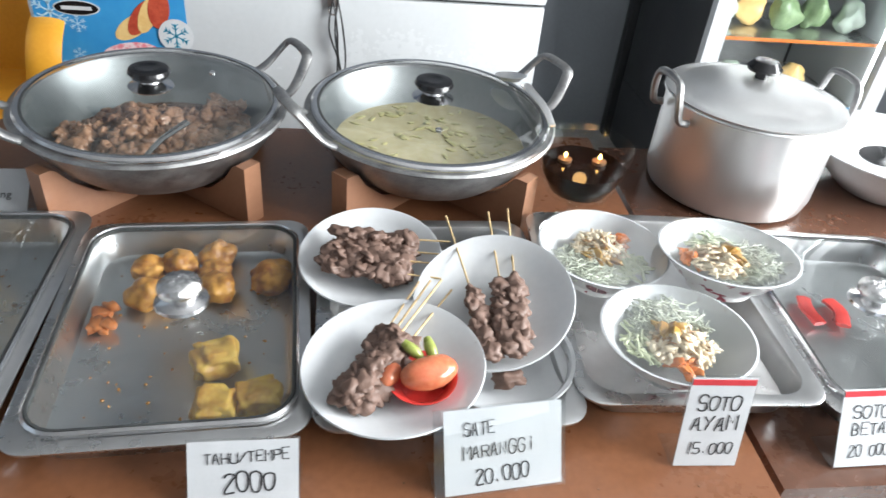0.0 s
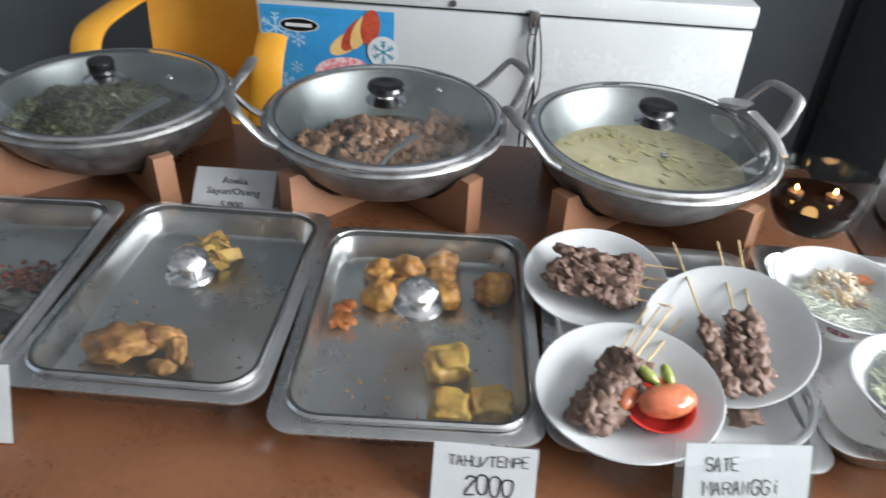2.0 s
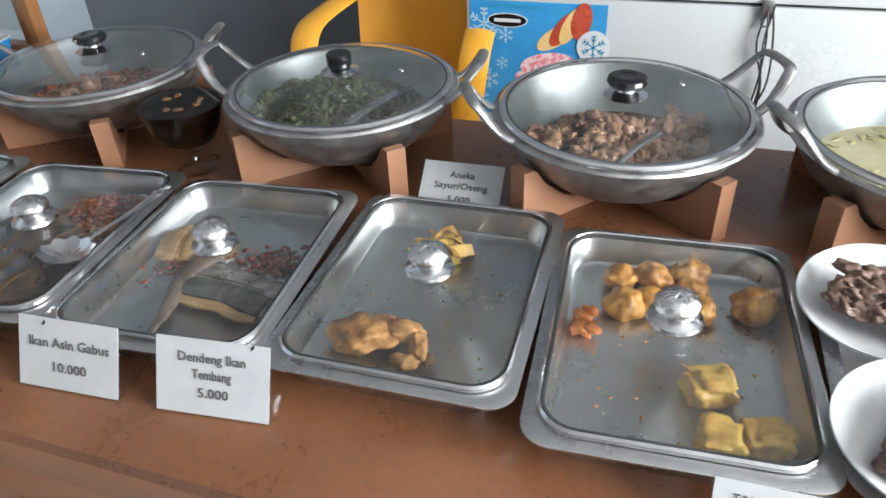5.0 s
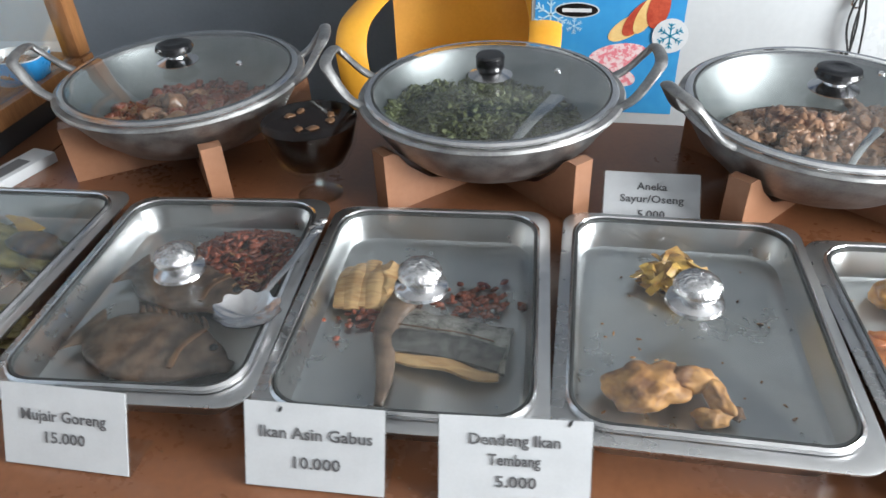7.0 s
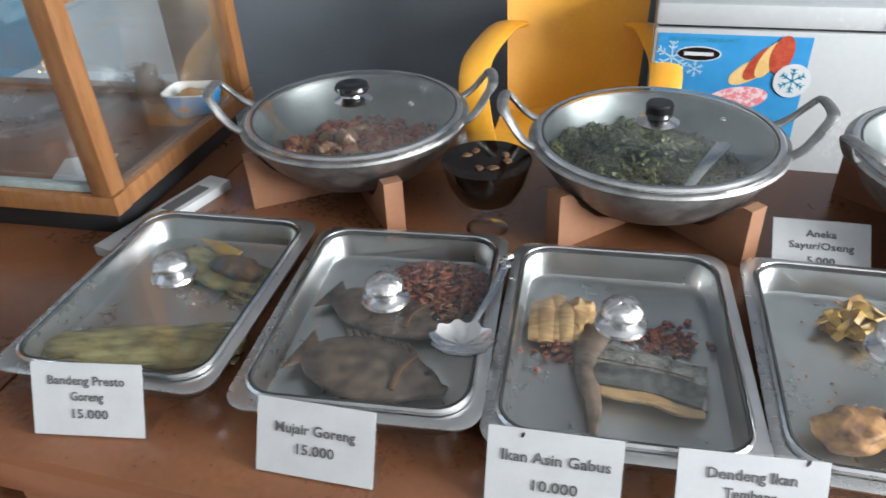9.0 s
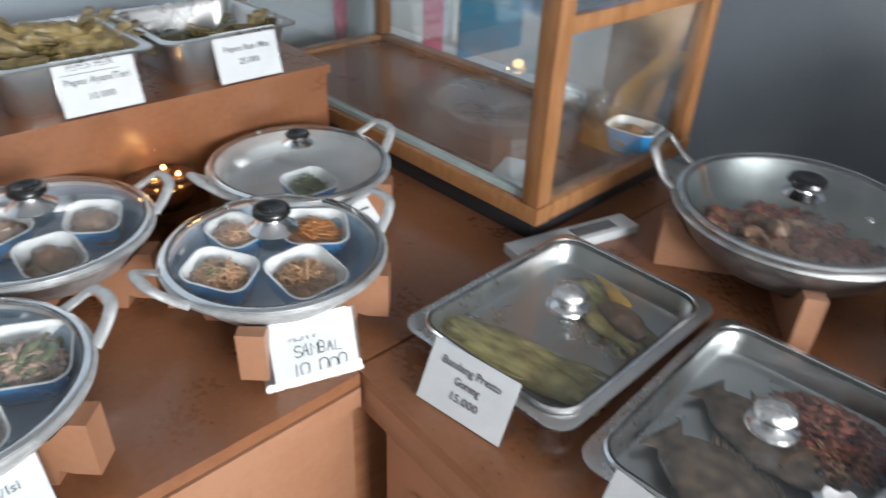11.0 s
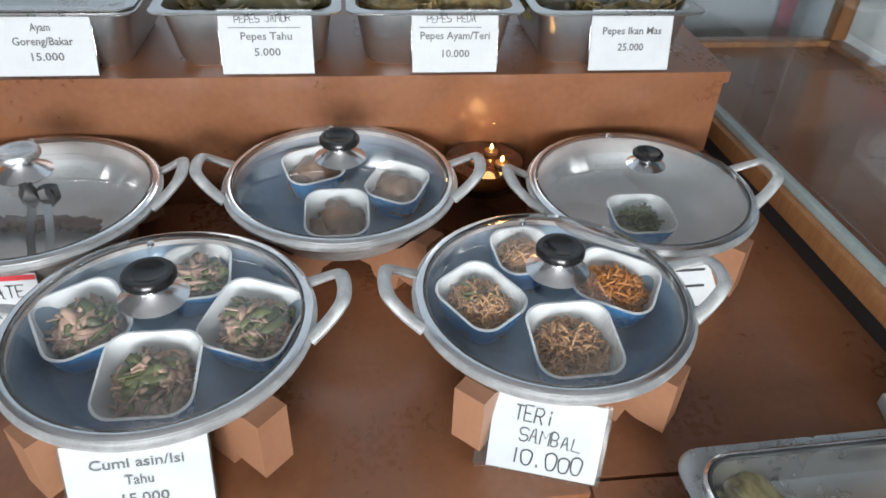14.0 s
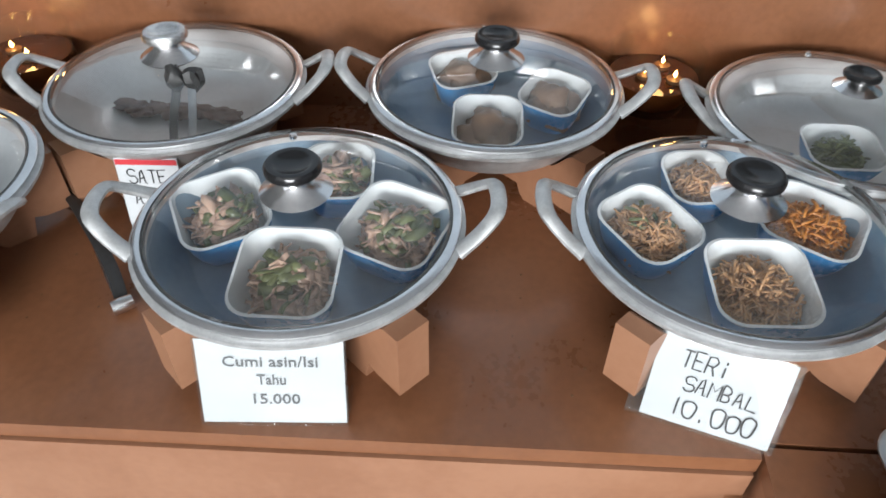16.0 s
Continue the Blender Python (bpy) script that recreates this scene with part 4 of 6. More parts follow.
# fried chicken leg and a ruffled fried leaf
g = Geo()
lump(g, (0, 0, 0.022), (0.048, 0.036, 0.021), 3, 0.24, 1.8, 4, (0, 0, 20))
lump(g, (0.052, 0.020, 0.021), (0.034, 0.019, 0.016), 5, 0.22, 1.8, 4, (0, 0, 10))
lump(g, (0.082, 0.004, 0.018), (0.014, 0.030, 0.012), 6, 0.24, 1.8, 4, (0, 0, 25))
lump(g, (0.074, -0.032, 0.014), (0.020, 0.012, 0.011), 8, 0.3, 2.2, 3)
chicken = single("fried_chicken", g, CHICKEN, "golden fried chicken thigh and leg in the tray", "chicken", pose(-0.376, 0.206, CT + 0.0025) @ Matrix.Diagonal((0.90, 0.90, 0.92, 1)))
part("bone_end", lump(Geo(), (0.104, -0.018, 0.012), (0.009, 0.013, 0.008), 2, 0.25, 2, 2, (0, 0, 30)), BONE, chicken)
g = Geo()
for i in range(52):
    a = rng.uniform(0, 6.28)
    q = rng.uniform(0.004, 0.026)
    c = Vector((q * math.cos(a), q * math.sin(a) * 0.8, rng.uniform(0.006, 0.026)))
    d = Vector((rng.uniform(-1, 1), rng.uniform(-1, 1), rng.uniform(-0.5, 0.9))) * 0.016
    sweep(smooth_path([c - d, c + Vector((0, 0, rng.uniform(0.002, 0.010))), c + d], 4), rng.uniform(0.0035, 0.0085), 0.0010, sides=6, geo=g, up=(rng.uniform(-1, 1), rng.uniform(-1, 1), 1))
single("fried_leaf", g, CRACKLE, "ruffled yellow fried leaf beside the chicken", "fried leaf", pose(-0.338, 0.418, CT + 0.002) @ Matrix.Diagonal((1.4, 1.25, 1.2, 1)))
g = Geo()
for i in range(26):
    lump(g, (rng.uniform(-0.11, 0.11), rng.uniform(-0.15, 0.15), 0.0012), (rng.uniform(0.001, 0.005), 0.0015, 0.001), i, 0.3, 1, 1, (0, 0, rng.uniform(0, 180)))
single("crumbs", g, CHICKEN, "small fried crumbs on the tray's floor", "crumbs", in_tray("ayam", 0, 0), kind="stuff")


def fish_body(geo, length, high, thick, seed, belly=0.6, m=None):
    """A whole flat-lying fish: head at +x, tail fin at -x."""
    n, k = 22, 14
    vs, fs = [], []
    for i in range(n + 1):
        u = i / n
        w = high * (0.16 + 0.84 * math.sin(math.pi * min(1, max(0, (u - 0.06) / 0.90)) ** 0.85) ** 0.8) if 0.06 < u < 0.97 else high * (0.22 if u <= 0.06 else 0.16)
        if u < 0.14:
            w = max(w, high * (0.20 + 0.55 * (0.14 - u) / 0.14))
        t = thick * (0.12 + 0.88 * math.sin(math.pi * min(1, max(0.02, u * 0.98))) ** 0.6) if u > 0.12 else thick * 0.14
        for j in range(k):
            a = 2 * math.pi * j / k
            p = Vector((length * (u - 0.5), w / 2 * math.cos(a), t / 2 * math.sin(a) + thick / 2))
            d = noise.noise(p * 38 + Vector((seed, 0, 0))) * 0.0026
            vs.append((p.x, p.y + d, max(0.0004, p.z + d)))
    for i in range(n):
        for j in range(k):
            q = (j + 1) % k
            fs.append((i * k + j, i * k + q, (i + 1) * k + q, (i + 1) * k + j))
    fs += [tuple(range(k))[::-1], tuple(n * k + j for j in range(k))]
    return geo.add(vs, fs, m)


def whole_fish(length, high, thick, seed, m, label):
    f = single("fried_fish", fish_body(Geo(), length, high, thick, seed), FISH_DARK, label, "fish", m, "fried tilapia")
    g = Geo()
    for i in range(9):
        x = -0.24 * length + i * 0.055 * length
        sweep([(x, high * 0.40, thick * 0.55), (x - 0.012, high * 0.52, thick * 0.50), (x - 0.022, high * 0.58, thick * 0.45)], 0.006, 0.0014, sides=5, geo=g, taper=lambda u: 1 - 0.7 * u)
    part("back_fin", g, FISH_DARK, f)
    part("eye", lump(Geo(), (0.37 * length, high * 0.10, thick * 0.92), (0.006, 0.006, 0.003), 1, 0.1, 1, 2), BLACK, f)
    part("gill", sweep(smooth_path([(0.25 * length, high * 0.30, thick * 0.97), (0.215 * length, 0, thick * 1.06), (0.24 * length, -high * 0.30, thick * 0.97)], 4), 0.004, 0.0016, sides=6), BONE, f)
    return f


single("oily_sauce", lathe([(0, 0.0016), (0.9, 0.0015), (1.0, 0.0)], 40, sx=0.080, sy=0.085, m=pose(0, 0, 0)), GRAVY, "thin dark oily sauce on the tray's floor", "sauce", in_tray("mujair", 0.030, 0.075, 0.0004))
whole_fish(0.225, 0.118, 0.030, 3, pose(-0.968, 0.180, CT + 0.002, 0, 0, -8), "whole dark-brown fried tilapia lying in the tray")
whole_fish(0.215, 0.100, 0.028, 9, pose(-0.985, 0.300, CT + 0.003, 0, 0, -14), "dark fried tilapia lying behind another in the tray")
g = Geo()
for i in range(520):
    a, r = rng.uniform(0, 6.28), math.sqrt(rng.random())
    lump(g, (0.096 * r * math.cos(a), 0.078 * r * math.sin(a), 0.006 + 0.030 * rng.uniform(0.5, 1) * (1 - r * r)), (rng.uniform(0.003, 0.012), rng.uniform(0.002, 0.006), 0.003), i, 0.5, 1.5, 1, (rng.uniform(-40, 40), 0, rng.uniform(0, 180)))
single("sambal", g, SAMBAL, "chopped red chilli sambal beside the fish", "sambal", pose(-0.930, 0.378, CT + 0.002), kind="stuff")
g = Geo()
for i in range(34):
    strand(g, (rng.uniform(-0.04, 0.04), rng.uniform(-0.04, 0.04), rng.uniform(0.026, 0.032)), rng.uniform(0.006, 0.014), 0.0011, rng, 0.3)
single("fried_shallots", g, ANCHOVY, "scattered fried shallots over the sambal", "shallots", pose(-0.912, 0.335, CT + 0.0), kind="stuff")

# salted fish: a silver slab, a dark tail piece and a tan folded piece
slab = Geo()
n = 16
vs, fs = [], []
for i in range(n + 1):
    for j in range(9):
        u, v = i / n, j / 8
        x, y = -0.078 + 0.156 * u, -0.040 + 0.080 * v
        zz = 0.005 + 0.012 * math.sin(math.pi * (0.05 + 0.90 * v)) * (1 - 0.5 * (2 * u - 1) ** 6) + 0.004 * noise.noise(Vector((x * 40, y * 40, 0)))
        y += 0.006 * noise.noise(Vector((x * 30, 3, v))) - 0.012 * (u - 0.5)
        vs.append((x + 0.006 * noise.noise(Vector((1, y * 30, u))), y, zz))
k = len(vs)
vs += [(x, y, 0.0005) for x, y, z in vs]
for i in range(n):
    for j in range(8):
        a, b, c, d = i * 9 + j, (i + 1) * 9 + j, (i + 1) * 9 + j + 1, i * 9 + j + 1
        fs += [(a, b, c, d), (k + d, k + c, k + b, k + a)]
edge = [i * 9 for i in range(n + 1)] + [n * 9 + j for j in range(1, 9)] + [i * 9 + 8 for i in range(n - 1, -1, -1)] + [j for j in range(7, 0, -1)]
fs += [(edge[(i + 1) % len(edge)], edge[i], k + edge[i], k + edge[(i + 1) % len(edge)]) for i in range(len(edge))]
slab.add(vs, fs)
salted = single("salted_fish", slab, FISH_SILVER, "grey silver-skinned slab of salted fish in the tray", "fish", pose(-0.612, 0.262, CT + 0.002, 0, 0, -2), "salted fish pieces")
part("belly_edge", sweep(smooth_path([(-0.066, -0.044, 0.008), (-0.03, -0.050, 0.010), (0.01, -0.049, 0.011), (0.045, -0.058, 0.009), (0.074, -0.055, 0.007)], 5), 0.010, 0.006, sides=8, taper=lambda u: 0.55 + 0.45 * math.sin(2.6 * u + 0.4)), FISH_TAN, salted, "tan cut edge")
part("flank_skin", sweep(smooth_path([(-0.076, -0.022, 0.0120), (-0.03, -0.021, 0.0145), (0.03, -0.025, 0.0145), (0.074, -0.031, 0.0115)], 6), 0.021, 0.0060, sides=10), FISH_SKIN, salted, "dark scaly flank")
part("back_line", sweep(smooth_path([(-0.076, 0.004, 0.0165), (-0.02, 0.001, 0.0185), (0.02, 0.0, 0.0183), (0.060, -0.006, 0.0175)], 5), 0.0012, 0.001, sides=5), BONE, salted)
single("salted_fish", sweep(smooth_path([(0.012, 0.07, 0.014), (0.0, 0.0, 0.014), (0.018, -0.075, 0.010), (0.022, -0.120, 0.006)], 6), 0.022, 0.010, sides=10, taper=lambda u: 1 - 0.75 * u), FISH_DARK, "dark narrow tail of salted fish in the tray", "fish", pose(-0.690, 0.262, CT + 0.002), "salted fish pieces")
g = Geo()
for i in range(5):
    sweep(smooth_path([(-0.030 + 0.014 * i, -0.040 - 0.004 * (i % 2), 0.010), (-0.029 + 0.014 * i, 0.0, 0.024 + 0.004 * (i % 2)), (-0.025 + 0.014 * i, 0.036 + 0.008 * (i % 3), 0.016)], 5), 0.0115, 0.0045, sides=8, geo=g)
lump(g, (0.034, 0.010, 0.018), (0.020, 0.034, 0.014), 3, 0.3, 2, 3)
single("dried_fish", g, FISH_TAN, "tan folded dried fish piece in the tray", "fish", pose(-0.738, 0.338, CT + 0.002, 0, 0, 8), "salted fish pieces")
g = Geo()
for i in range(90):
    lump(g, (rng.gauss(0.005, 0.028), rng.gauss(-0.010, 0.020), rng.uniform(0.003, 0.010)), (rng.uniform(0.003, 0.010), rng.uniform(0.003, 0.006), 0.003), i, 0.3, 1.5, 1, (0, 0, rng.uniform(0, 180)))
single("sambal", g, SAMBAL, "dark red chilli under the salted fish", "sambal", pose(-0.722, 0.310, CT + 0.002), kind="stuff")
g = Geo()
for i in range(80):
    lump(g, (rng.gauss(0.04, 0.034), rng.gauss(0.0, 0.020), rng.uniform(0.003, 0.010)), (rng.uniform(0.003, 0.010), rng.uniform(0.003, 0.006), 0.003), i + 50, 0.3, 1.5, 1, (0, 0, rng.uniform(0, 180)))
single("sambal", g, SAMBAL, "red chilli behind the salted fish", "sambal", pose(-0.625, 0.338, CT + 0.002), kind="stuff")


def leaf_parcel(length, high, m, label, seed):
    """A milkfish wrapped lengthwise in banana leaf, with loose leaf edges."""
    g = Geo()
    n, k = 26, 16
    vs, fs = [], []
    for i in range(n + 1):
        u = i / n
        w = high * (0.55 + 0.45 * math.sin(math.pi * min(1, u * 1.05)) ** 0.7) * (1 if u < 0.9 else 1 - (u - 0.9) * 4)
        for j in range(k):
            a = 2 * math.pi * j / k
            fold = 1 + 0.22 * noise.noise(Vector((u * 6.5, math.cos(a) * 3.4, math.sin(a) * 3.4 + seed))) + 0.05 * math.sin(5 * a + u * 3 + seed)
            vs.append((length * (u - 0.5), w / 2 * math.cos(a) * fold, max(0.0004, 0.011 + 0.012 * math.sin(a) * fold)))
    for i in range(n):
        for j in range(k):
            q = (j + 1) % k
            fs.append((i * k + j, i * k + q, (i + 1) * k + q, (i + 1) * k + j))
    fs += [tuple(range(k))[::-1], tuple(n * k + j for j in range(k))]
    g.add(vs, fs)
    p = single("leaf_parcel", g, LEAF, label, "wrapped fish", m, "wrapped fish")
    r2 = random.Random(int(seed))
    for i in range(4):
        y = (-0.36 + 0.24 * i + r2.uniform(-0.05, 0.05)) * high
        d = r2.uniform(-0.012, 0.012)
        part("leaf_fold", sweep(smooth_path([(-0.46 * length, y - d, 0.020), (-0.2 * length, y + d * 0.5, 0.0235 - abs(y) * 0.28), (0.02 * length, y - d, 0.0245 - abs(y) * 0.28), (0.26 * length, y + d, 0.0235 - abs(y) * 0.28), (0.5 * length, y * 1.3 + d, 0.014)], 6), r2.uniform(0.006, 0.013), 0.0012, sides=6, taper=lambda u: 0.55 + 0.45 * math.sin(7 * u + i)), LEAF, p)
    return p


leaf_parcel(0.285, 0.088, pose(-1.300, 0.158, CT + 0.002, 0, 0, 14), "pressure-cooked milkfish wrapped in dry banana leaf", 1.0)
opened = leaf_parcel(0.20, 0.080, pose(-1.290, 0.352, CT + 0.002, 0, 0, -14), "opened banana-leaf parcel showing the brown fish", 4.0)
part("fish", lump(Geo(), (0.035, 0.0, 0.026), (0.055, 0.026, 0.014), 4, 0.2, 1.6, 3), FISH_DARK, opened, "brown cooked fish")
part("leaf_point", sweep([(-0.11, 0.055, 0.012), (-0.05, 0.040, 0.026), (0.01, 0.020, 0.030)], 0.020, 0.0012, sides=6, taper=lambda u: 0.15 + 0.85 * u), CRACKLE, opened, "yellowed leaf tip")

# red plastic tongs seen under the far lid
g = Geo()
for s in (-1, 1):
    sweep(smooth_path([(s * 0.018, -0.012, 0.010), (s * 0.026, 0.02, 0.012), (s * 0.020, 0.050, 0.010)], 5), 0.012, 0.004, sides=6, geo=g)
single("sauce_packet", g, REDP, "two red sauce packets in the covered tray", "packet", pose(0.945, 0.318, 0.692, 0, 0, -8))

# ---- scalloped serving spoon lying on the tilapia tray's lid ----
spoon = thing("serving_spoon", "ornate steel serving spoon lying on a tray lid", "spoon", pose(-0.846, 0.212, CT + 0.0535, 0, 0, 3))
g = Geo()
n = 80
vs, fs = [(0, 0, 0.0018)], []
for ring, (r, z) in enumerate(((0.016, 0.0030), (0.030, 0.0072), (0.041, 0.0150))):
    for i in range(n):
        a = 2 * math.pi * i / n
        k = r * (1 + (0.06 * math.cos(10 * a) if ring == 2 else 0.02 * math.cos(10 * a)))
        vs.append((k * math.cos(a), k * 0.84 * math.sin(a), z + (0.0, 0.0003, 0.0009, 0.0015)[ring + 1] * math.cos(10 * a)))
for i in range(n):
    j = (i + 1) % n
    fs.append((0, 1 + i, 1 + j))
    for r in (0, 1):
        fs.append((1 + r * n + i, 1 + (r + 1) * n + i, 1 + (r + 1) * n + j, 1 + r * n + j))
m0 = len(vs)
vs += [(x, y, z - 0.0016) for x, y, z in vs]
fs += [tuple(m0 + i for i in f)[::-1] for f in fs]
g.add(vs, fs)
part("bowl", g, CHROME, spoon)
part("stem", sweep(smooth_path([(0.006, 0.030, 0.009), (0.014, 0.062, 0.012), (0.024, 0.120, 0.010), (0.030, 0.190, 0.008)], 6), 0.0055, 0.002, sides=8, taper=lambda u: 0.8 + 0.9 * u ** 3), CHROME, spoon)
g = Geo()
for i in range(5):
    lump(g, (0.0285 + 0.006 * math.sin(i * 2.1), 0.170 + i * 0.009, 0.0095), (0.006, 0.006, 0.0025), i, 0.2, 2, 2)
part("ornament", g, HAMMER, spoon, "embossed handle end")


# ---- satay plates ----
def plate(x, y, z, tilt, lean, R=0.106, label="white melamine plate of grilled beef satay"):
    p = thing("plate", label, "plate", pose(x, y, z, tilt, lean, 0), "satay plates")
    part("dish", lathe([(0, -0.024), (0.048, -0.0235), (0.056, -0.022), (0.085, -0.0125), (R - 0.003, -0.002), (R, 0.0), (R - 0.001, 0.0018), (R - 0.006, 0.0005), (0.084, -0.009), (0.056, -0.018), (0.048, -0.0195), (0, -0.020)], 64), PLATE, p)
    part("foot_ring", lathe([(0.050, -0.0245), (0.054, -0.029), (0.057, -0.029), (0.058, -0.0235), (0.050, -0.0245)], 48), PLATE, p)
    return p


def skewer(x, y, z, turn, seed, pieces=9, reach=0.075, tilt=0.0):
    s = thing("satay_skewer", "bamboo skewer of dark grilled beef chunks", "satay", pose(x, y, z, 0, -tilt, turn), "satay skewers")
    r2 = random.Random(seed)
    for i in range(pieces):
        u = -0.050 + i * 0.100 / (pieces - 1)
        part("meat", lump(Geo(), (u, r2.uniform(-0.003, 0.003), r2.uniform(-0.001, 0.002)), (r2.uniform(0.012, 0.018), r2.uniform(0.012, 0.019), r2.uniform(0.006, 0.009)), seed + i * 1.7, 0.40, 2.0, 3, (r2.uniform(-40, 40), r2.uniform(-20, 20), r2.uniform(-40, 40))), MEAT, s)
    part("stick", sweep([(-0.058, 0, 0.001), (0.02, 0.0005, 0.001), (0.05 + reach, 0.002, 0.003)], 0.0015, sides=6), SKEWER, s)
    return s


plate(0.405, 0.205, 0.748, 2, -3, 0.095, "white melamine plate under the other satay plates")
single("meat_scrap", lump(Geo(), (0, 0, 0), (0.018, 0.013, 0.009), 3, 0.4, 2, 3), MEAT, "small dark scrap of grilled meat", "satay", pose(0.408, 0.165, 0.744))
plate(0.245, 0.381, 0.773, 8, -3, 0.101)
for i in range(4):
    skewer(0.236 + 0.006 * i, 0.362 + 0.020 * (i - 1.0), 0.776 + 0.003 * (i % 2) + 0.0028 * i, -14 + 2 * i, 20 + i, 9, 0.055)
plate(0.401, 0.268, 0.785, 16, -13, 0.106)
for i, (dx, tr) in enumerate(((-0.018, 97), (0.014, 88), (0.030, 84))):
    skewer(0.398 + dx, 0.228 + 0.006 * i, 0.781 + 0.003 * i, tr, 40 + i, 9, 0.150, 8)
plate(0.267, 0.166, 0.773, 3, -4, 0.108)
for i in range(4):
    skewer(0.232 + 0.009 * i, 0.163 - 0.003 * i, 0.772 + 0.006 * (i % 3), 62 - 2 * i, 60 + i, 9, 0.115, 2)
dip = thing("sauce_dish", "small red plastic sauce dish with tomato on the plate", "dish", pose(0.300, 0.142, 0.757, 3, -4, 0))
part("dish", lathe([(0, 0), (0.026, 0.0), (0.040, 0.016), (0.0405, 0.018), (0.038, 0.0175), (0.025, 0.003), (0, 0.003)], 40), REDP, dip)
g = Geo()
lump(g, (0.006, -0.002, 0.026), (0.036, 0.020, 0.017), 2, 0.06, 1, 4, (0, 0, 22))
single("tomato_wedge", g, TOMATO, "large red-orange tomato wedge in the sauce dish", "tomato", pose(0.300, 0.142, 0.757))
single("tomato_wedge", lump(Geo(), (0, 0, 0), (0.017, 0.011, 0.011), 6, 0.06, 1, 3, (20, 0, 60)), TOMATO, "small tomato wedge against the skewers", "tomato", pose(0.262, 0.142, 0.778))
for i, (x, y, r) in enumerate(((0.288, 0.170, 150), (0.310, 0.172, 110))):
    single("green_chilli", sweep(smooth_path([(-0.014, 0, 0.0), (0, 0.001, 0.003), (0.014, 0, 0.004)], 4), 0.0058, 0.0055, sides=10, taper=lambda u: 0.75 + 0.5 * math.sin(math.pi * u)), CHILLI_G, "small pale green chilli by the tomato", "chilli", pose(x, y, 0.788, 0, -20, r), "green chillies")


# ---- soto bowls ----
def soto_bowl(x, y, z, R, seed, tilt=0, lean=0):
    m = pose(x, y, z, tilt, lean, seed * 31)
    b = thing("soup_bowl", "white bowl of soto garnish under cling film", "bowl", m, "soto bowls")
    part("glaze", lathe([(0, -0.050), (0.040, -0.050), (0.044, -0.056), (0.047, -0.056), (0.050, -0.046), (0.070, -0.030), (R - 0.006, -0.004), (R - 0.001, 0.0)], 56), FLORAL, b, "floral painted outside")
    part("inside", lathe([(R - 0.001, 0.0), (R, 0.0015), (R - 0.003, 0.002), (R - 0.010, -0.004), (0.068, -0.026), (0.045, -0.042), (0, -0.044)], 56), PLATE, b)
    r2 = random.Random(seed)
    k = R / 0.095

    def heap(name, mt, n, length, r, cx, cy, spread, top, label, kind_="strand"):
        g = Geo()
        for i in range(n):
            a, q = r2.uniform(0, 6.28), math.sqrt(r2.random())
            px, py = cx + spread * q * math.cos(a), cy + spread * q * math.sin(a)
            pz = -0.036 + top * (1 - 0.55 * q) * r2.uniform(0.6, 1.0) + (px * px + py * py) * 3.2
            if kind_ == "strand":
                strand(g, (px, py, pz), length * r2.uniform(0.6, 1.2), r * r2.uniform(0.7, 1.2), r2, 0.35, 4, 0.5)
            else:
                lump(g, (px, py, pz), (length * r2.uniform(0.5, 1), r * r2.uniform(0.7, 1.2), r * 0.6), i, 0.35, 1.6, 1, (r2.uniform(-40, 40), r2.uniform(-30, 30), r2.uniform(0, 180)))
        tagged(part(name, g, mt, b, label), kind="stuff")

    heap("noodles", NOODLE, 520, 0.034, 0.0009, -0.024 * k, -0.008, 0.046 * k, 0.026, "white glass noodles")
    heap("cabbage", CABBAGE, 110, 0.024, 0.0020, 0.012 * k, -0.030 * k, 0.034 * k, 0.022, "shredded pale green cabbage")
    heap("shredded_chicken", SHRED, 230, 0.014, 0.0042, 0.008 * k, 0.008 * k, 0.040 * k, 0.042, "shredded chicken", "lump")
    heap("fried_shallots", ANCHOVY, 60, 0.014, 0.0010, 0.004 * k, 0.008 * k, 0.032 * k, 0.047, "thin fried shallots")
    heap("tomato_slices", CARROT, 20, 0.013, 0.008, 0.042 * k, 0.010, 0.018 * k, 0.028, "orange tomato slices", "lump")
    heap("crisps", CRACKLE, 18, 0.020, 0.008, 0.0, 0.0, 0.030 * k, 0.046, "yellow fried crisps", "lump")
    f = part("cling_film", lathe([(R - 0.002, 0.0022), (R * 0.7, 0.0012), (R * 0.4, 0.0022), (0, 0.003)], 40), WRAP, b)
    f.visible_shadow = False
    return b


soto_bowl(0.580, 0.372, 0.796, 0.095, 1, 2, 0)
soto_bowl(0.748, 0.334, 0.818, 0.098, 5, 4, 3)
soto_bowl(0.620, 0.188, 0.798, 0.096, 8, 2, 0)


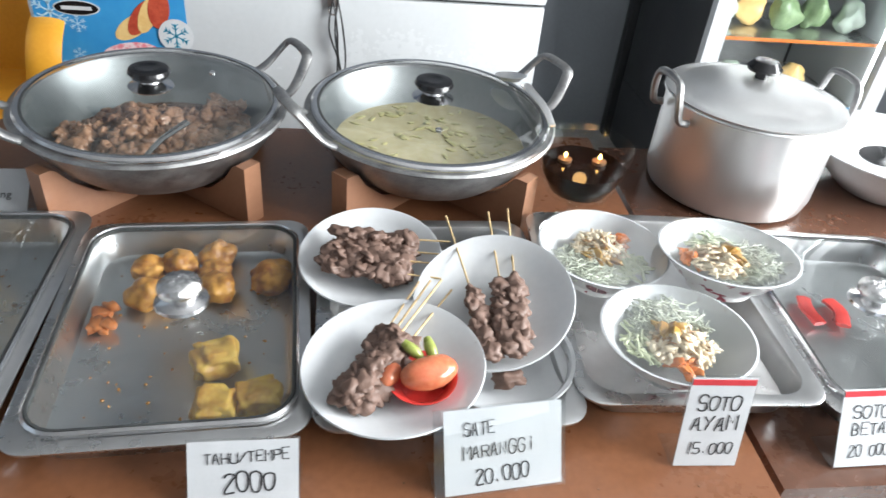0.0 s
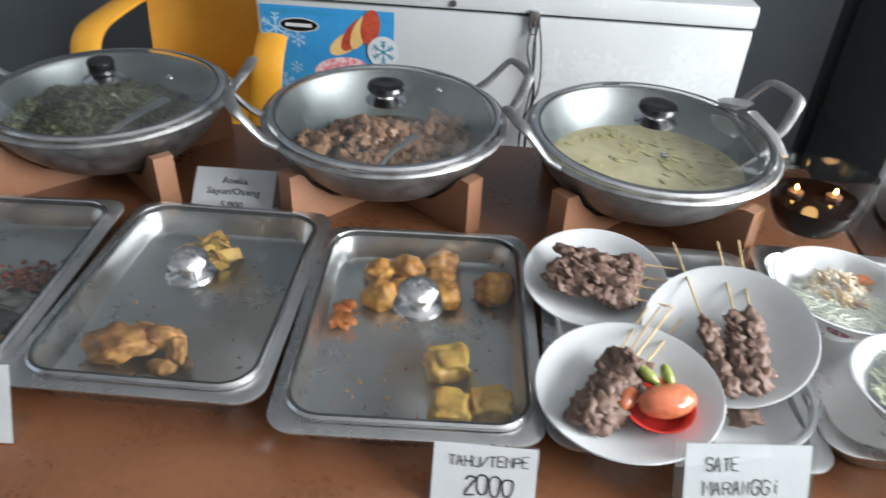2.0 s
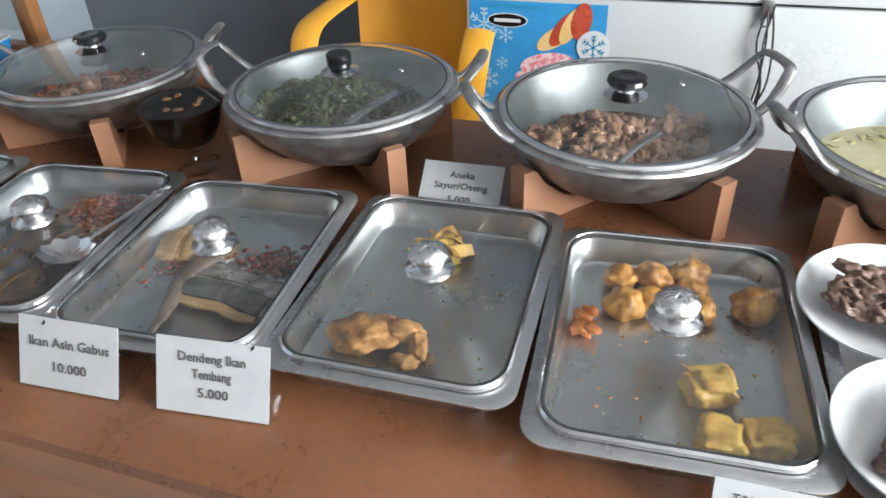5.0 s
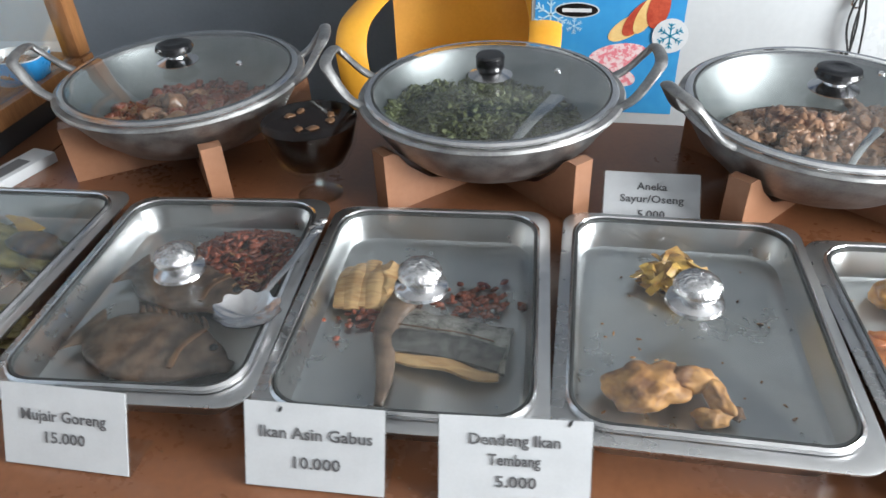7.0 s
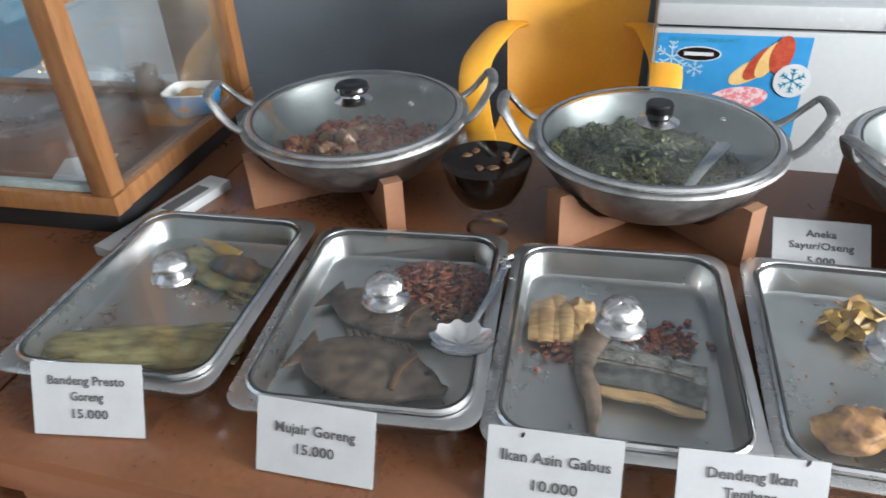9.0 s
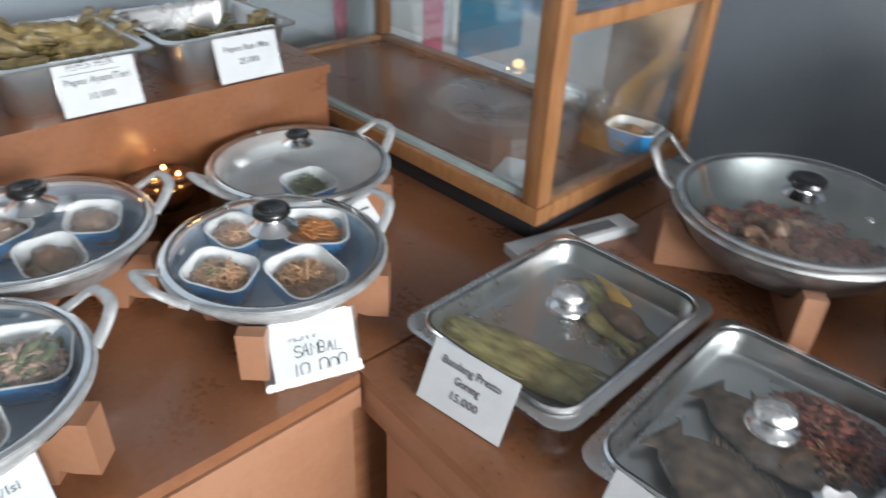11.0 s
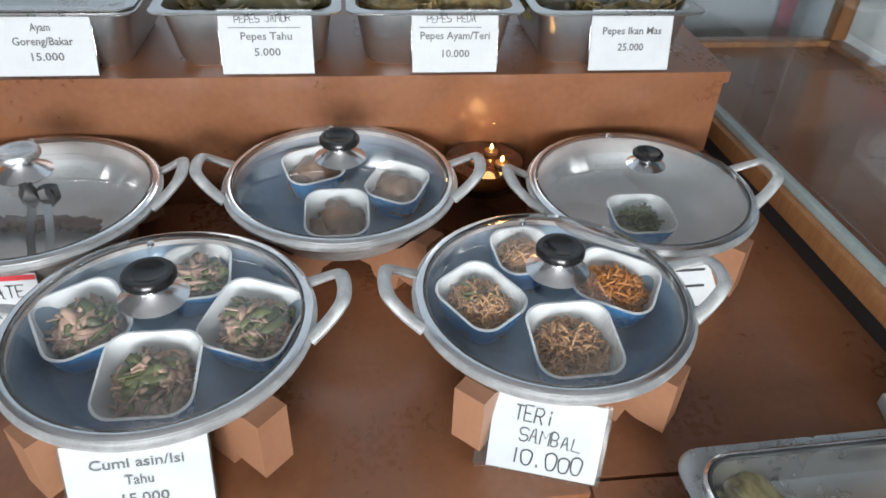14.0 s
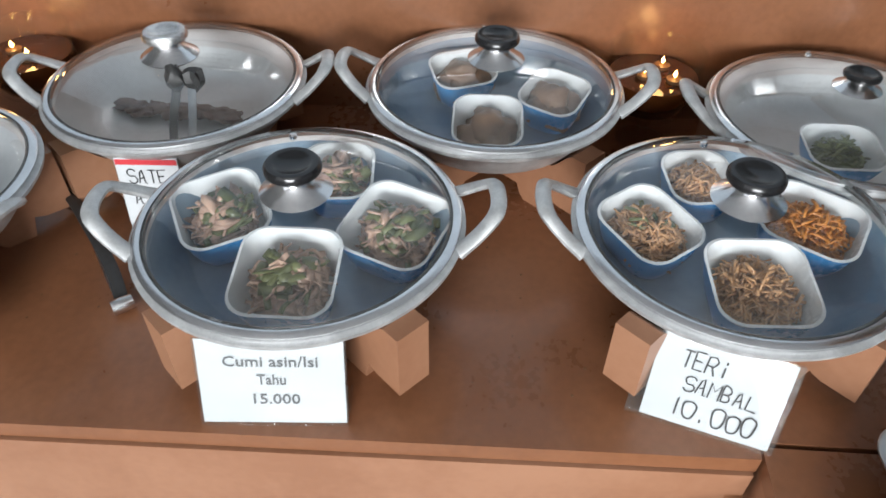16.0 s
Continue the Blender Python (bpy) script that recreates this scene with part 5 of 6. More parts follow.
# ---- what is in the big woks ----
def heap_in_wok(name, x, y, z, r, n, mt, label, size, top, kind_="lump", seed=1, sx=1.0):
    g, r2 = Geo(), random.Random(seed)
    wok = min(WOKS.values(), key=lambda w: math.hypot(w[0] - x, w[1] - y))
    for i in range(n):
        a, q = r2.uniform(0, 6.28), math.sqrt(r2.random())
        px, py = sx * r * q * math.cos(a), r * q * math.sin(a)
        pz = top * (1 - q ** 1.6) * r2.uniform(0.55, 1.0)
        out = math.hypot(x + px - wok[0], y + py - wok[1])
        pz = max(pz, wok[3] - z + float(np.interp(out, (0, 0.08, 0.134, 0.174, 0.197), (-0.124, -0.116, -0.092, -0.055, -0.020))) + size * 0.9 + 0.006)
        s = size * r2.uniform(0.6, 1.25)
        if kind_ == "lump":
            lump(g, (px, py, pz), (s, s * r2.uniform(0.55, 1.1), s * r2.uniform(0.5, 0.9)), i, 0.48, 1.7, 3 if size > 0.011 else 1, (r2.uniform(-40, 40), r2.uniform(-40, 40), r2.uniform(0, 180)))
        else:
            strand(g, (px, py, pz), s * r2.uniform(0.8, 2.2), s * r2.uniform(0.22, 0.70), r2, 0.9, 5, 1.1, 0.15)
    return single(name, g, mt, label, "food", pose(x, y, z), kind="stuff")


def pool(name, x, y, z, r, mt, label):
    return single(name, lathe([(0, 0.0), (r, 0.0), (r - 0.010, -0.006), (r * 0.85, -0.014), (0, -0.016)], 64), mt, label, "food", pose(x, y, z))


ax, ay = WOKS["A"][:2]
pool("gravy", ax, ay, 0.775, 0.158, GRAVY, "brown gravy at the bottom of the wok")
heap_in_wok("braised_chunks", ax - 0.030, ay - 0.010, 0.776, 0.115, 210, STEW, "brown braised chunks in a covered wok", 0.0135, 0.040, seed=2, sx=1.1)
heap_in_wok("braised_chunks", ax + 0.070, ay + 0.060, 0.776, 0.075, 46, STEW, "brown braised pieces in gravy", 0.016, 0.020, seed=9)
bx, by = WOKS["B"][:2]
pool("soup", bx, by, 0.790, 0.172, SOUP, "yellow-green vegetable soup filling the wok")
g, r2 = Geo(), random.Random(4)
for i in range(90):
    a, q = r2.uniform(0, 6.28), math.sqrt(r2.random()) * 0.155
    lump(g, (q * math.cos(a), q * math.sin(a), 0.001), (r2.uniform(0.004, 0.014), r2.uniform(0.003, 0.007), 0.002), i, 0.3, 1.5, 1, (0, 0, r2.uniform(0, 180)))
single("soup_vegetables", g, SOUPBIT, "pieces of vegetable floating in the soup", "food", pose(bx, by, 0.790), kind="stuff")
cx, cy = WOKS["C"][:2]
heap_in_wok("cooked_greens", cx - 0.012, cy, 0.768, 0.165, 3200, GREENS, "heap of dark cooked greens in a covered wok", 0.0085, 0.072, "strand", 5)
heap_in_wok("cooked_greens", cx - 0.015, cy, 0.770, 0.152, 520, CHIVE, "paler stalks among the cooked greens", 0.006, 0.075, "strand", 6)
dx_, dy_ = WOKS["D"][:2]
heap_in_wok("braised_chunks", dx_ - 0.01, dy_ - 0.03, 0.768, 0.120, 90, STEW, "brown meat pieces among the sambal", 0.017, 0.040, seed=17)
heap_in_wok("sambal", dx_ + 0.01, dy_ - 0.02, 0.766, 0.150, 260, SAMBAL, "eggs and meat in red chilli sambal", 0.016, 0.034, seed=7)
for i, (ex, ey) in enumerate(((-0.04, -0.05), (0.01, -0.06))):
    single("egg", lump(Geo(), (0, 0, 0), (0.020, 0.016, 0.015), i, 0.05, 1, 3), STEW, "brown chilli-coated egg in the wok", "egg", pose(dx_ + ex, dy_ + ey, 0.792, 0, 0, 40 * i), "chilli eggs")


def serving_ladle(points, m_bowl, label, name="serving_spoon", w=0.006, bowl=0.030, mt=None):
    s = single(name, sweep(smooth_path(points, 6), w, 0.0022, sides=8, taper=lambda u: 0.75 + 0.6 * u), mt or CHROME, label, "spoon")
    part("bowl", lathe([(0, -0.012), (bowl * 0.6, -0.009), (bowl, 0.0), (bowl * 0.97, 0.0005), (bowl * 0.55, -0.0075), (0, -0.010)], 28, sy=0.75, m=m_bowl), mt or CHROME, s)
    return s


serving_ladle([(ax + 0.005, ay - 0.135, 0.803), (ax + 0.03, ay - 0.095, 0.822), (ax + 0.062, ay - 0.050, 0.832)], pose(ax - 0.02, ay - 0.150, 0.806, 0, 0, 40), "steel spoon lying in the braised wok", bowl=0.026)
serving_ladle([(cx + 0.045, cy - 0.150, 0.812), (cx + 0.08, cy - 0.08, 0.835), (cx + 0.112, cy - 0.005, 0.842)], pose(cx + 0.03, cy - 0.14, 0.812, 0, 0, 50), "steel spoon lying in the greens", w=0.010, bowl=0.024)
serving_ladle([(bx + 0.196, by - 0.085, 0.866), (bx + 0.190, by - 0.030, 0.878), (bx + 0.172, by + 0.045, 0.885)], pose(bx + 0.150, by + 0.075, 0.890, 0, 12, 110), "steel ladle laid over the wok's rim", w=0.0075, bowl=0.036, mt=ALU_POT)


# ---- square bowls in the flat woks ----
def square_bowl(x, y, z, turn, w, d, fill, seed, name="food_bowl", extra=None, high=0.030, tilt=0.0):
    b = thing("square_bowl", "square bowl, blue outside and white inside", "bowl", pose(x, y, z, 0, tilt, 0) @ pose(0, 0, 0, 0, 0, turn), "blue and white square bowls")
    H = high
    part("outside", loft([(w * 0.70, d * 0.70, 0.020, -H), (w * 0.80, d * 0.80, 0.024, -H * 0.90), (w * 0.90, d * 0.90, 0.025, -H * 0.55), (w, d, 0.026, -0.002)], cap_first=True), BLUE, b)
    part("inside", loft([(w, d, 0.026, -0.002), (w + 0.002, d + 0.002, 0.027, 0.0), (w - 0.004, d - 0.004, 0.025, 0.0005), (w * 0.86, d * 0.86, 0.024, -H * 0.55), (w * 0.76, d * 0.76, 0.024, -H * 0.86), (w * 0.64, d * 0.64, 0.018, -H + 0.004)], cap_last=True), WHITEP, b, "white inside")
    r2 = random.Random(seed)
    g, g2 = Geo(), Geo()
    n = {"anchovy": 400, "red": 400, "squid": 150, "balls": 5, "green": 60}[fill]
    low = -min(H - 0.006, 0.046)
    for i in range(n):
        px, py = r2.uniform(-0.38, 0.38) * w, r2.uniform(-0.38, 0.38) * d
        q = math.hypot(px / (0.37 * w), py / (0.37 * d))
        if q > 1.12:
            px, py, q = px * 0.7, py * 0.7, q * 0.7
        pz = low + 0.012 + (-0.006 - low) * r2.uniform(0.5, 1.0) * max(0.1, 1 - 0.75 * q * q)
        if fill in ("anchovy", "red"):
            strand(g, (px, py, pz), r2.uniform(0.010, 0.022), r2.uniform(0.0010, 0.0020), r2, 0.7, 5, 1.1, 0.7)
        elif fill == "squid":
            if i % 2:
                lump(g, (px * 0.88, py * 0.88, pz), (r2.uniform(0.006, 0.017), r2.uniform(0.004, 0.009), 0.0035), i + seed, 0.55, 1.6, 2, (r2.uniform(-50, 50), r2.uniform(-40, 40), r2.uniform(0, 180)))
            else:
                strand(g, (px * 0.9, py * 0.9, pz), r2.uniform(0.014, 0.040), r2.uniform(0.0009, 0.0024), r2, 0.6, 5, 0.8, 0.6)
        elif fill == "balls":
            a = i * 1.4 + seed
            lump(g, (0.21 * w * math.cos(a) * (i > 0), 0.21 * d * math.sin(a) * (i > 0), low + 0.016 + (0.012 if i == 0 else 0)), (0.027, 0.024, 0.019), seed + i, 0.26, 1.6, 3, (0, 0, 60 * i))
        else:
            strand(g, (px * 0.8, py * 0.8, pz), 0.02, 0.003, r2, 0.4, 4, 0.5, 0.4)
    lump(g, (0, 0, low), (0.36 * w, 0.36 * d, 0.010 if fill == "balls" else 0.026), seed, 0.10, 1.5, 3)
    mt = {"anchovy": ANCHOVY, "red": ANCHOVY_R, "squid": SQUID, "balls": PETAI, "green": GREENS}[fill]
    label = {"anchovy": "fried anchovies", "red": "red spiced anchovies", "squid": "salted squid with green chilli", "balls": "brown braised balls", "green": "chopped green vegetable"}[fill]
    tagged(part("filling", g, mt, b, label), kind="stuff")
    if fill == "squid" or extra:
        for i in range(46 if fill == "squid" else 8):
            px, py = r2.uniform(-0.25, 0.25) * w, r2.uniform(-0.25, 0.25) * d
            q = math.hypot(px / (0.37 * w), py / (0.37 * d))
            strand(g2, (px, py, -0.003 + (low + 0.010) * 0.75 * q * q + r2.uniform(-0.002, 0.006)), r2.uniform(0.014, 0.038), r2.uniform(0.0020, 0.0075), r2, 0.4, 6, 0.7, 0.22)
        tagged(part("garnish", g2, CHIVE, b, "green chilli garnish"), kind="stuff")
    return b


EZ = 0.826
for i, (x, y, r, w, d, f, ex) in enumerate(((-1.640, -0.158, 38, 0.112, 0.094, "anchovy", True), (-1.732, -0.090, 10, 0.094, 0.086, "anchovy", None), (-1.665, 0.022, -28, 0.104, 0.114, "red", None), (-1.560, -0.058, 4, 0.116, 0.110, "anchovy", None))):
    square_bowl(x, y, EZ, r, w * 0.93, d * 0.93, f, 100 + i, extra=ex, high=0.049, tilt=9)
for i, (x, y, r, w, d) in enumerate(((-1.612, -0.628, 30, 0.116, 0.106), (-1.695, -0.515, 6, 0.100, 0.092), (-1.606, -0.432, -20, 0.118, 0.114), (-1.522, -0.530, 2, 0.120, 0.112))):
    square_bowl(x, y, EZ + 0.002, r, w * 0.93, d * 0.93, "squid", 120 + i, high=0.049, tilt=9)
for i, (x, y, r, w, d) in enumerate(((-1.968, -0.388, 20, 0.094, 0.098), (-1.915, -0.256, -25, 0.100, 0.092), (-1.832, -0.345, 2, 0.108, 0.098))):
    square_bowl(x, y, EZ - 0.002, r, w * 0.93, d * 0.93, "balls", 140 + i, high=0.049, tilt=9)
square_bowl(-1.842, 0.114, 0.810, 2, 0.092, 0.096, "green", 160, high=0.038, tilt=6)
g, r2 = Geo(), random.Random(31)
for i in range(16):
    lump(g, (r2.uniform(-0.008, 0.008), -0.085 + 0.0105 * i, 0.009), (0.012, 0.017, 0.006), i, 0.55, 1.6, 3)
single("grilled_meat", g, MEAT, "dark grilled meat pieces in the covered wok", "meat", pose(-1.868, -0.780, 0.775), kind="stuff")


# ---- glass goblets with dark liquid, some with floating flames ----
def goblet(x, y, z, flames=(), ice=0, R=0.073, H=0.150, low=0.0, liquid=None, label="stemmed glass bowl of dark liquid"):
    K = 1.26
    gob = thing("goblet", label, "glass", pose(x, y, z), "stemmed glass bowls")
    b = H - 0.107
    top = b + 0.0725 * K - low
    o = part("glass_bowl", lathe([(0, b - 0.004), (0.020, b - 0.002), (0.054, b + 0.012 * K), (0.070, b + 0.038 * K), (R - 0.002, b + 0.070 * K), (R, H), (R - 0.003, H + 0.001), (R - 0.005, b + 0.070 * K), (0.066, b + 0.039 * K), (0.050, b + 0.016 * K), (0.017, b + 0.003 * K), (0, b + 0.002 * K)], 48), THIN_GLASS, gob)
    o.visible_shadow = False
    s = part("stem", lathe([(0, b - 0.002), (0.014, b - 0.004), (0.008, b - 0.016), (0.011, b - 0.024), (0.008, b - 0.032), (0.010, 0.010), (0.030, 0.005), (0.038, 0.001), (0.037, 0.0), (0, 0.0)], 40), GLASS, gob)
    s.visible_shadow = False
    part("liquid", lathe([(0, b + 0.0025 * K), (0.0166, b + 0.0036 * K), (0.0494, b + 0.0168 * K), (0.0652, b + 0.0394 * K)] + ([(R - 0.0065, b + 0.0695 * K), (R - 0.0058, top)] if low < 0.004 else [(float(np.interp((top - b) / K, (0.0394, 0.0695), (0.0652, R - 0.0065))), top)]) + [(0, top)], 48), liquid or COLA, gob, "dark brown liquid")
    for i, (fx, fy) in enumerate(flames):
        wick = part("candle", lathe([(0, top + 0.0005), (0.011, top + 0.0005), (0.012, top + 0.0060), (0, top + 0.0065)], 16, m=pose(fx, fy, 0)), BONE, gob, "small floating wick")
        part("flame", lathe([(0, top + 0.0075), (0.0022, top + 0.0100), (0.0027, top + 0.0135), (0.0012, top + 0.0160), (0, top + 0.0195)], 12, m=pose(fx, fy, 0)), FLAME, wick, "small orange flame")
    r2 = random.Random(int(1000 + x * 100))
    for i in range(ice):
        a = i * 2.3
        part("ice_piece", lump(Geo(), (0.036 * math.cos(a), 0.036 * math.sin(a), top + 0.0010), (0.010, 0.007, 0.003), i, 0.3, 1.5, 2, (0, 0, r2.uniform(0, 180))), BONE, gob, "brown floating fruit piece")
    return gob


goblet(0.604, 0.585, CT, ((-0.030, 0.008), (0.028, 0.002)), R=0.078, H=0.156, low=0.024, label="stemmed glass bowl of dark liquid with two small flames")
goblet(-0.897, 0.590, CT, (), 6, R=0.082, H=0.152, label="stemmed glass bowl of dark liquid with floating pieces")
goblet(-2.004, -0.108, CT, ((-0.020, 0.014), (0.012, -0.016), (0.022, 0.026)), R=0.070, low=0.022, liquid=GLOW_OIL, label="stemmed glass bowl with burning floating candles")
goblet(-1.960, -1.052, CT, ((0.0, -0.02), (0.02, 0.015)), R=0.070, low=0.022, liquid=GLOW_OIL, label="stemmed glass bowl with burning floating candles")

# ---- stock pot and enamel bowl on the dark table ----
TT = 0.690
pot = thing("stock_pot", "tall aluminium stock pot with a domed lid", "pot", pose(0.972, 0.748, TT, 0, 0, 6))
PR, PH = 0.160, 0.188
part("body", lathe([(0, 0.0), (PR - 0.018, 0.0), (PR - 0.006, 0.008), (PR, 0.030), (PR, PH - 0.004), (PR + 0.006, PH), (PR + 0.005, PH + 0.003), (PR - 0.004, PH), (PR - 0.004, 0.02), (0, 0.006)], 64), ALU_POT, pot)
lid = part("lid", lathe([(PR + 0.004, PH + 0.004), (PR + 0.006, PH + 0.008), (PR - 0.004, PH + 0.012), (PR - 0.016, PH + 0.010), (PR - 0.04, PH + 0.022), (0.07, PH + 0.036), (0, PH + 0.042)], 64), ALU_POT, pot, "domed polished lid")
part("knob", lathe([(0, PH + 0.041), (0.012, PH + 0.041), (0.012, PH + 0.052), (0.030, PH + 0.056), (0.032, PH + 0.062), (0.022, PH + 0.074), (0, PH + 0.077)], 28), BLACK, lid, "black knob")
for s in (0, 180):
    h = part("handle", sweep(smooth_path([(PR - 0.001, -0.052, PH - 0.026), (PR + 0.018, -0.050, PH - 0.020), (PR + 0.026, -0.046, PH + 0.018), (PR + 0.026, -0.030, PH + 0.044), (PR + 0.026, 0.030, PH + 0.044), (PR + 0.026, 0.046, PH + 0.018), (PR + 0.018, 0.050, PH - 0.020), (PR - 0.001, 0.052, PH - 0.026)], 4), 0.007, 0.007, up=(1, 0, 0), sides=8, m=pose(0, 0, 0, 0, 0, s)), ALU, pot)
    for q in (-0.05, 0.05):
        part("rivet", lathe([(0.007, 0.0), (0.007, 0.003), (0.004, 0.005), (0, 0.0055)], 12, m=pose(0, 0, 0, 0, 0, s) @ pose(PR - 0.001, q, PH - 0.026, 0, 90, 0)), ALU, h)

basin = thing("enamel_basin", "wide white enamel basin holding a steel ladle", "bowl", pose(1.320, 0.745, TT))
part("bowl", lathe([(0, 0.0), (0.075, 0.0), (0.088, 0.006), (0.150, 0.060), (0.172, 0.094), (0.180, 0.097), (0.181, 0.100), (0.170, 0.099), (0.146, 0.064), (0.084, 0.012), (0, 0.007)], 64), PLATE, basin)
serving_ladle([(1.275, 0.700, 0.800), (1.36, 0.80, 0.82), (1.46, 0.86, 0.85)], pose(1.245, 0.690, 0.795, 0, 0, 30), "large round steel ladle resting in the basin", name="ladle", bowl=0.056)

# ---- chest freezer ----
FX0, FX1, FY = -0.640, 0.776, 1.580
fz = thing("chest_freezer", "white two-lid chest freezer with a blue sticker", "freezer", pose((FX0 + FX1) / 2, FY, 0))
FW, FD = FX1 - FX0, 0.66
part("body", box(FW, FD, 0.735, 0.012, centre=(0, FD / 2, 0.42)), ENAMEL, fz)
part("seal", box(FW - 0.016, FD - 0.016, 0.006, 0.001, centre=(0, FD / 2, 0.7905)), GASKET, fz)
L = part("lid", box(FW, FD + 0.012, 0.062, 0.014, centre=(0, FD / 2 - 0.004, 0.8250)), ENAMEL, fz)
part("badge", lathe([(0, 0.0), (0.055, 0.0), (0.057, 0.002), (0.05, 0.004), (0, 0.004)], 32, sy=0.30, m=pose(-0.005, 0.05, 0.8562)), BLACK, L, "dark oval badge")
part("lid_stud", lathe([(0, 0.0), (0.009, 0.0), (0.009, 0.005), (0, 0.006)], 16, m=pose(-0.130, -0.0105, 0.812, 90, 0, 0)), GASKET, L)
for x in (-FW / 2 + 0.08, FW / 2 - 0.08):
    for y in (0.07, FD - 0.07):
        part("castor", lathe([(0, -0.02), (0.022, -0.02), (0.026, -0.012), (0.026, 0.012), (0.022, 0.02), (0, 0.02)], 20, m=pose(x, y, 0.026, 0, 90, 0)), CABLE, fz)
lock = part("lock", box(0.030, 0.014, 0.046, 0.004, centre=(0.100, -0.012, 0.786)), STEEL, fz, "small steel padlock hasp")
part("shackle", sweep(smooth_path([(0.090, -0.014, 0.764), (0.090, -0.016, 0.748), (0.100, -0.016, 0.741), (0.110, -0.016, 0.748), (0.110, -0.014, 0.764)], 4), 0.003, sides=8), CHROME, lock)

st = thing("freezer_sticker", "blue printed sticker of ice, fruit and meat on the freezer", "sticker", pose(-0.430, FY - 0.001, 0.60))
SW, SHH = 0.395, 0.345
part("sheet", box(SW, 0.0008, SHH, 0, centre=(0, -0.0005, 0)), STICKER, st, smooth=False)


def snowflake(cx, cz, r, mt, y=-0.0016):
    g = Geo()
    for k in range(6):
        m = pose(cx, y, cz, 0, k * 60, 0)
        box(r * 0.10, 0.0006, r, 0, g, m @ pose(0, 0, r / 2))
        for s in (-1, 1):
            for h in (0.5, 0.78):
                box(r * 0.08, 0.0006, r * 0.32, 0, g, m @ pose(0, 0, r * h, 0, s * 48, 0) @ pose(0, 0, r * 0.16))
    return part("snowflake", g, mt, st, smooth=False)


for cx, cz, r in ((-0.155, 0.105, 0.046), (-0.175, 0.025, 0.034), (-0.140, -0.06, 0.030), (-0.09, 0.075, 0.022), (-0.165, -0.125, 0.026), (-0.10, -0.01, 0.018)):
    snowflake(cx, cz, r, ICE)


def disc(name, cx, cz, rx, rz, mt, y, turn=0.0, parent=None):
    return part(name, lathe([(0, 0.0), (1.0, 0.0), (1.0, 0.0006), (0, 0.0006)], 36, m=pose(cx, y, cz, 0, turn, 0) @ pose(0, 0, 0, 90, 0, 0) @ Matrix.Diagonal((rx, rz, 1, 1))), mt, parent or st)


disc("oval_mark", -0.085, 0.118, 0.060, 0.021, PLATE, -0.0012)
disc("oval_mark", -0.085, 0.118, 0.056, 0.018, BLACK, -0.0020)
part("mark_bar", box(0.078, 0.0005, 0.010, 0, centre=(-0.085, -0.0032, 0.118)), PLATE, st, smooth=False)
writing("JAPAN TECHNOLOGY", 0.020, st, -0.075, 0.150, TEAL, 0.19)
disc("fruit_slice", 0.055, 0.075, 0.060, 0.026, APPLE, -0.0014, -35)
disc("fruit_slice", 0.078, 0.100, 0.058, 0.024, APPLER, -0.0022, -55)
disc("fruit_slice", 0.098, 0.110, 0.056, 0.022, APPLE, -0.0030, -65)
disc("fruit_slice", 0.128, 0.125, 0.052, 0.028, APPLER, -0.0038, -80)
disc("meat_print", 0.035, -0.005, 0.080, 0.034, PINKP, -0.0014, -10)
disc("meat_print", 0.015, -0.060, 0.075, 0.032, PINKP, -0.0022, 12)
disc("round_mark", 0.166, 0.055, 0.047, 0.047, PLATE, -0.0046)
snowflake(0.166, 0.055, 0.034, TEAL, -0.0056)

for i in range(4):
    r2 = random.Random(i)
    x = 0.166 + 0.006 * i
    single("cable", sweep(smooth_path([(x, FY - 0.016, 0.800), (x + r2.uniform(-0.02, 0.02), FY - 0.024, 0.70), (x + r2.uniform(-0.026, 0.026), FY - 0.022, 0.58), (x + r2.uniform(-0.02, 0.02), FY - 0.020, 0.42), (x, FY - 0.018, 0.03)], 6), 0.0028, sides=6), CABLE, "thin dark cable hanging down the freezer front", "cable", group="cables")

# ---- orange plastic armchair ----
ch = thing("armchair", "orange moulded plastic armchair by the freezer", "chair", pose(-0.875, 1.68, 0, 0, 0, 3))
g = Geo()
n, k = 14, 10
vs, fs = [], []
for s in (0, 1):
    for i in range(n + 1):
        for j in range(k + 1):
            u, v = i / n - 0.5, j / k
            w = 0.42 + 0.04 * v
            x = u * w
            z = 0.43 + 0.52 * v - 0.05 * (2 * u) ** 4 * v
            y = 0.16 + 0.11 * v - 0.055 * (1 - (2 * u) ** 2) * -1 - 0.05 + 0.006 * s
            vs.append((x, y, z))
    o = s * (n + 1) * (k + 1)
    for i in range(n):
        for j in range(k):
            a, b, c, d = o + i * (k + 1) + j, o + (i + 1) * (k + 1) + j, o + (i + 1) * (k + 1) + j + 1, o + i * (k + 1) + j + 1
            fs.append((a, b, c, d) if not s else (d, c, b, a))
N = (n + 1) * (k + 1)
rim = [i * (k + 1) for i in range(n + 1)] + [n * (k + 1) + j for j in range(1, k + 1)] + [i * (k + 1) + k for i in range(n - 1, -1, -1)] + [j for j in range(k - 1, 0, -1)]
fs += [(rim[(i + 1) % len(rim)], rim[i], N + rim[i], N + rim[(i + 1) % len(rim)]) for i in range(len(rim))]
g.add(vs, fs)
part("backrest", g, ORANGE, ch)
part("seat", loft([(0.42, 0.42, 0.06, 0.410), (0.46, 0.45, 0.07, 0.425), (0.45, 0.44, 0.07, 0.440), (0.36, 0.35, 0.06, 0.430)], cap_first=True, cap_last=True), ORANGE, ch)
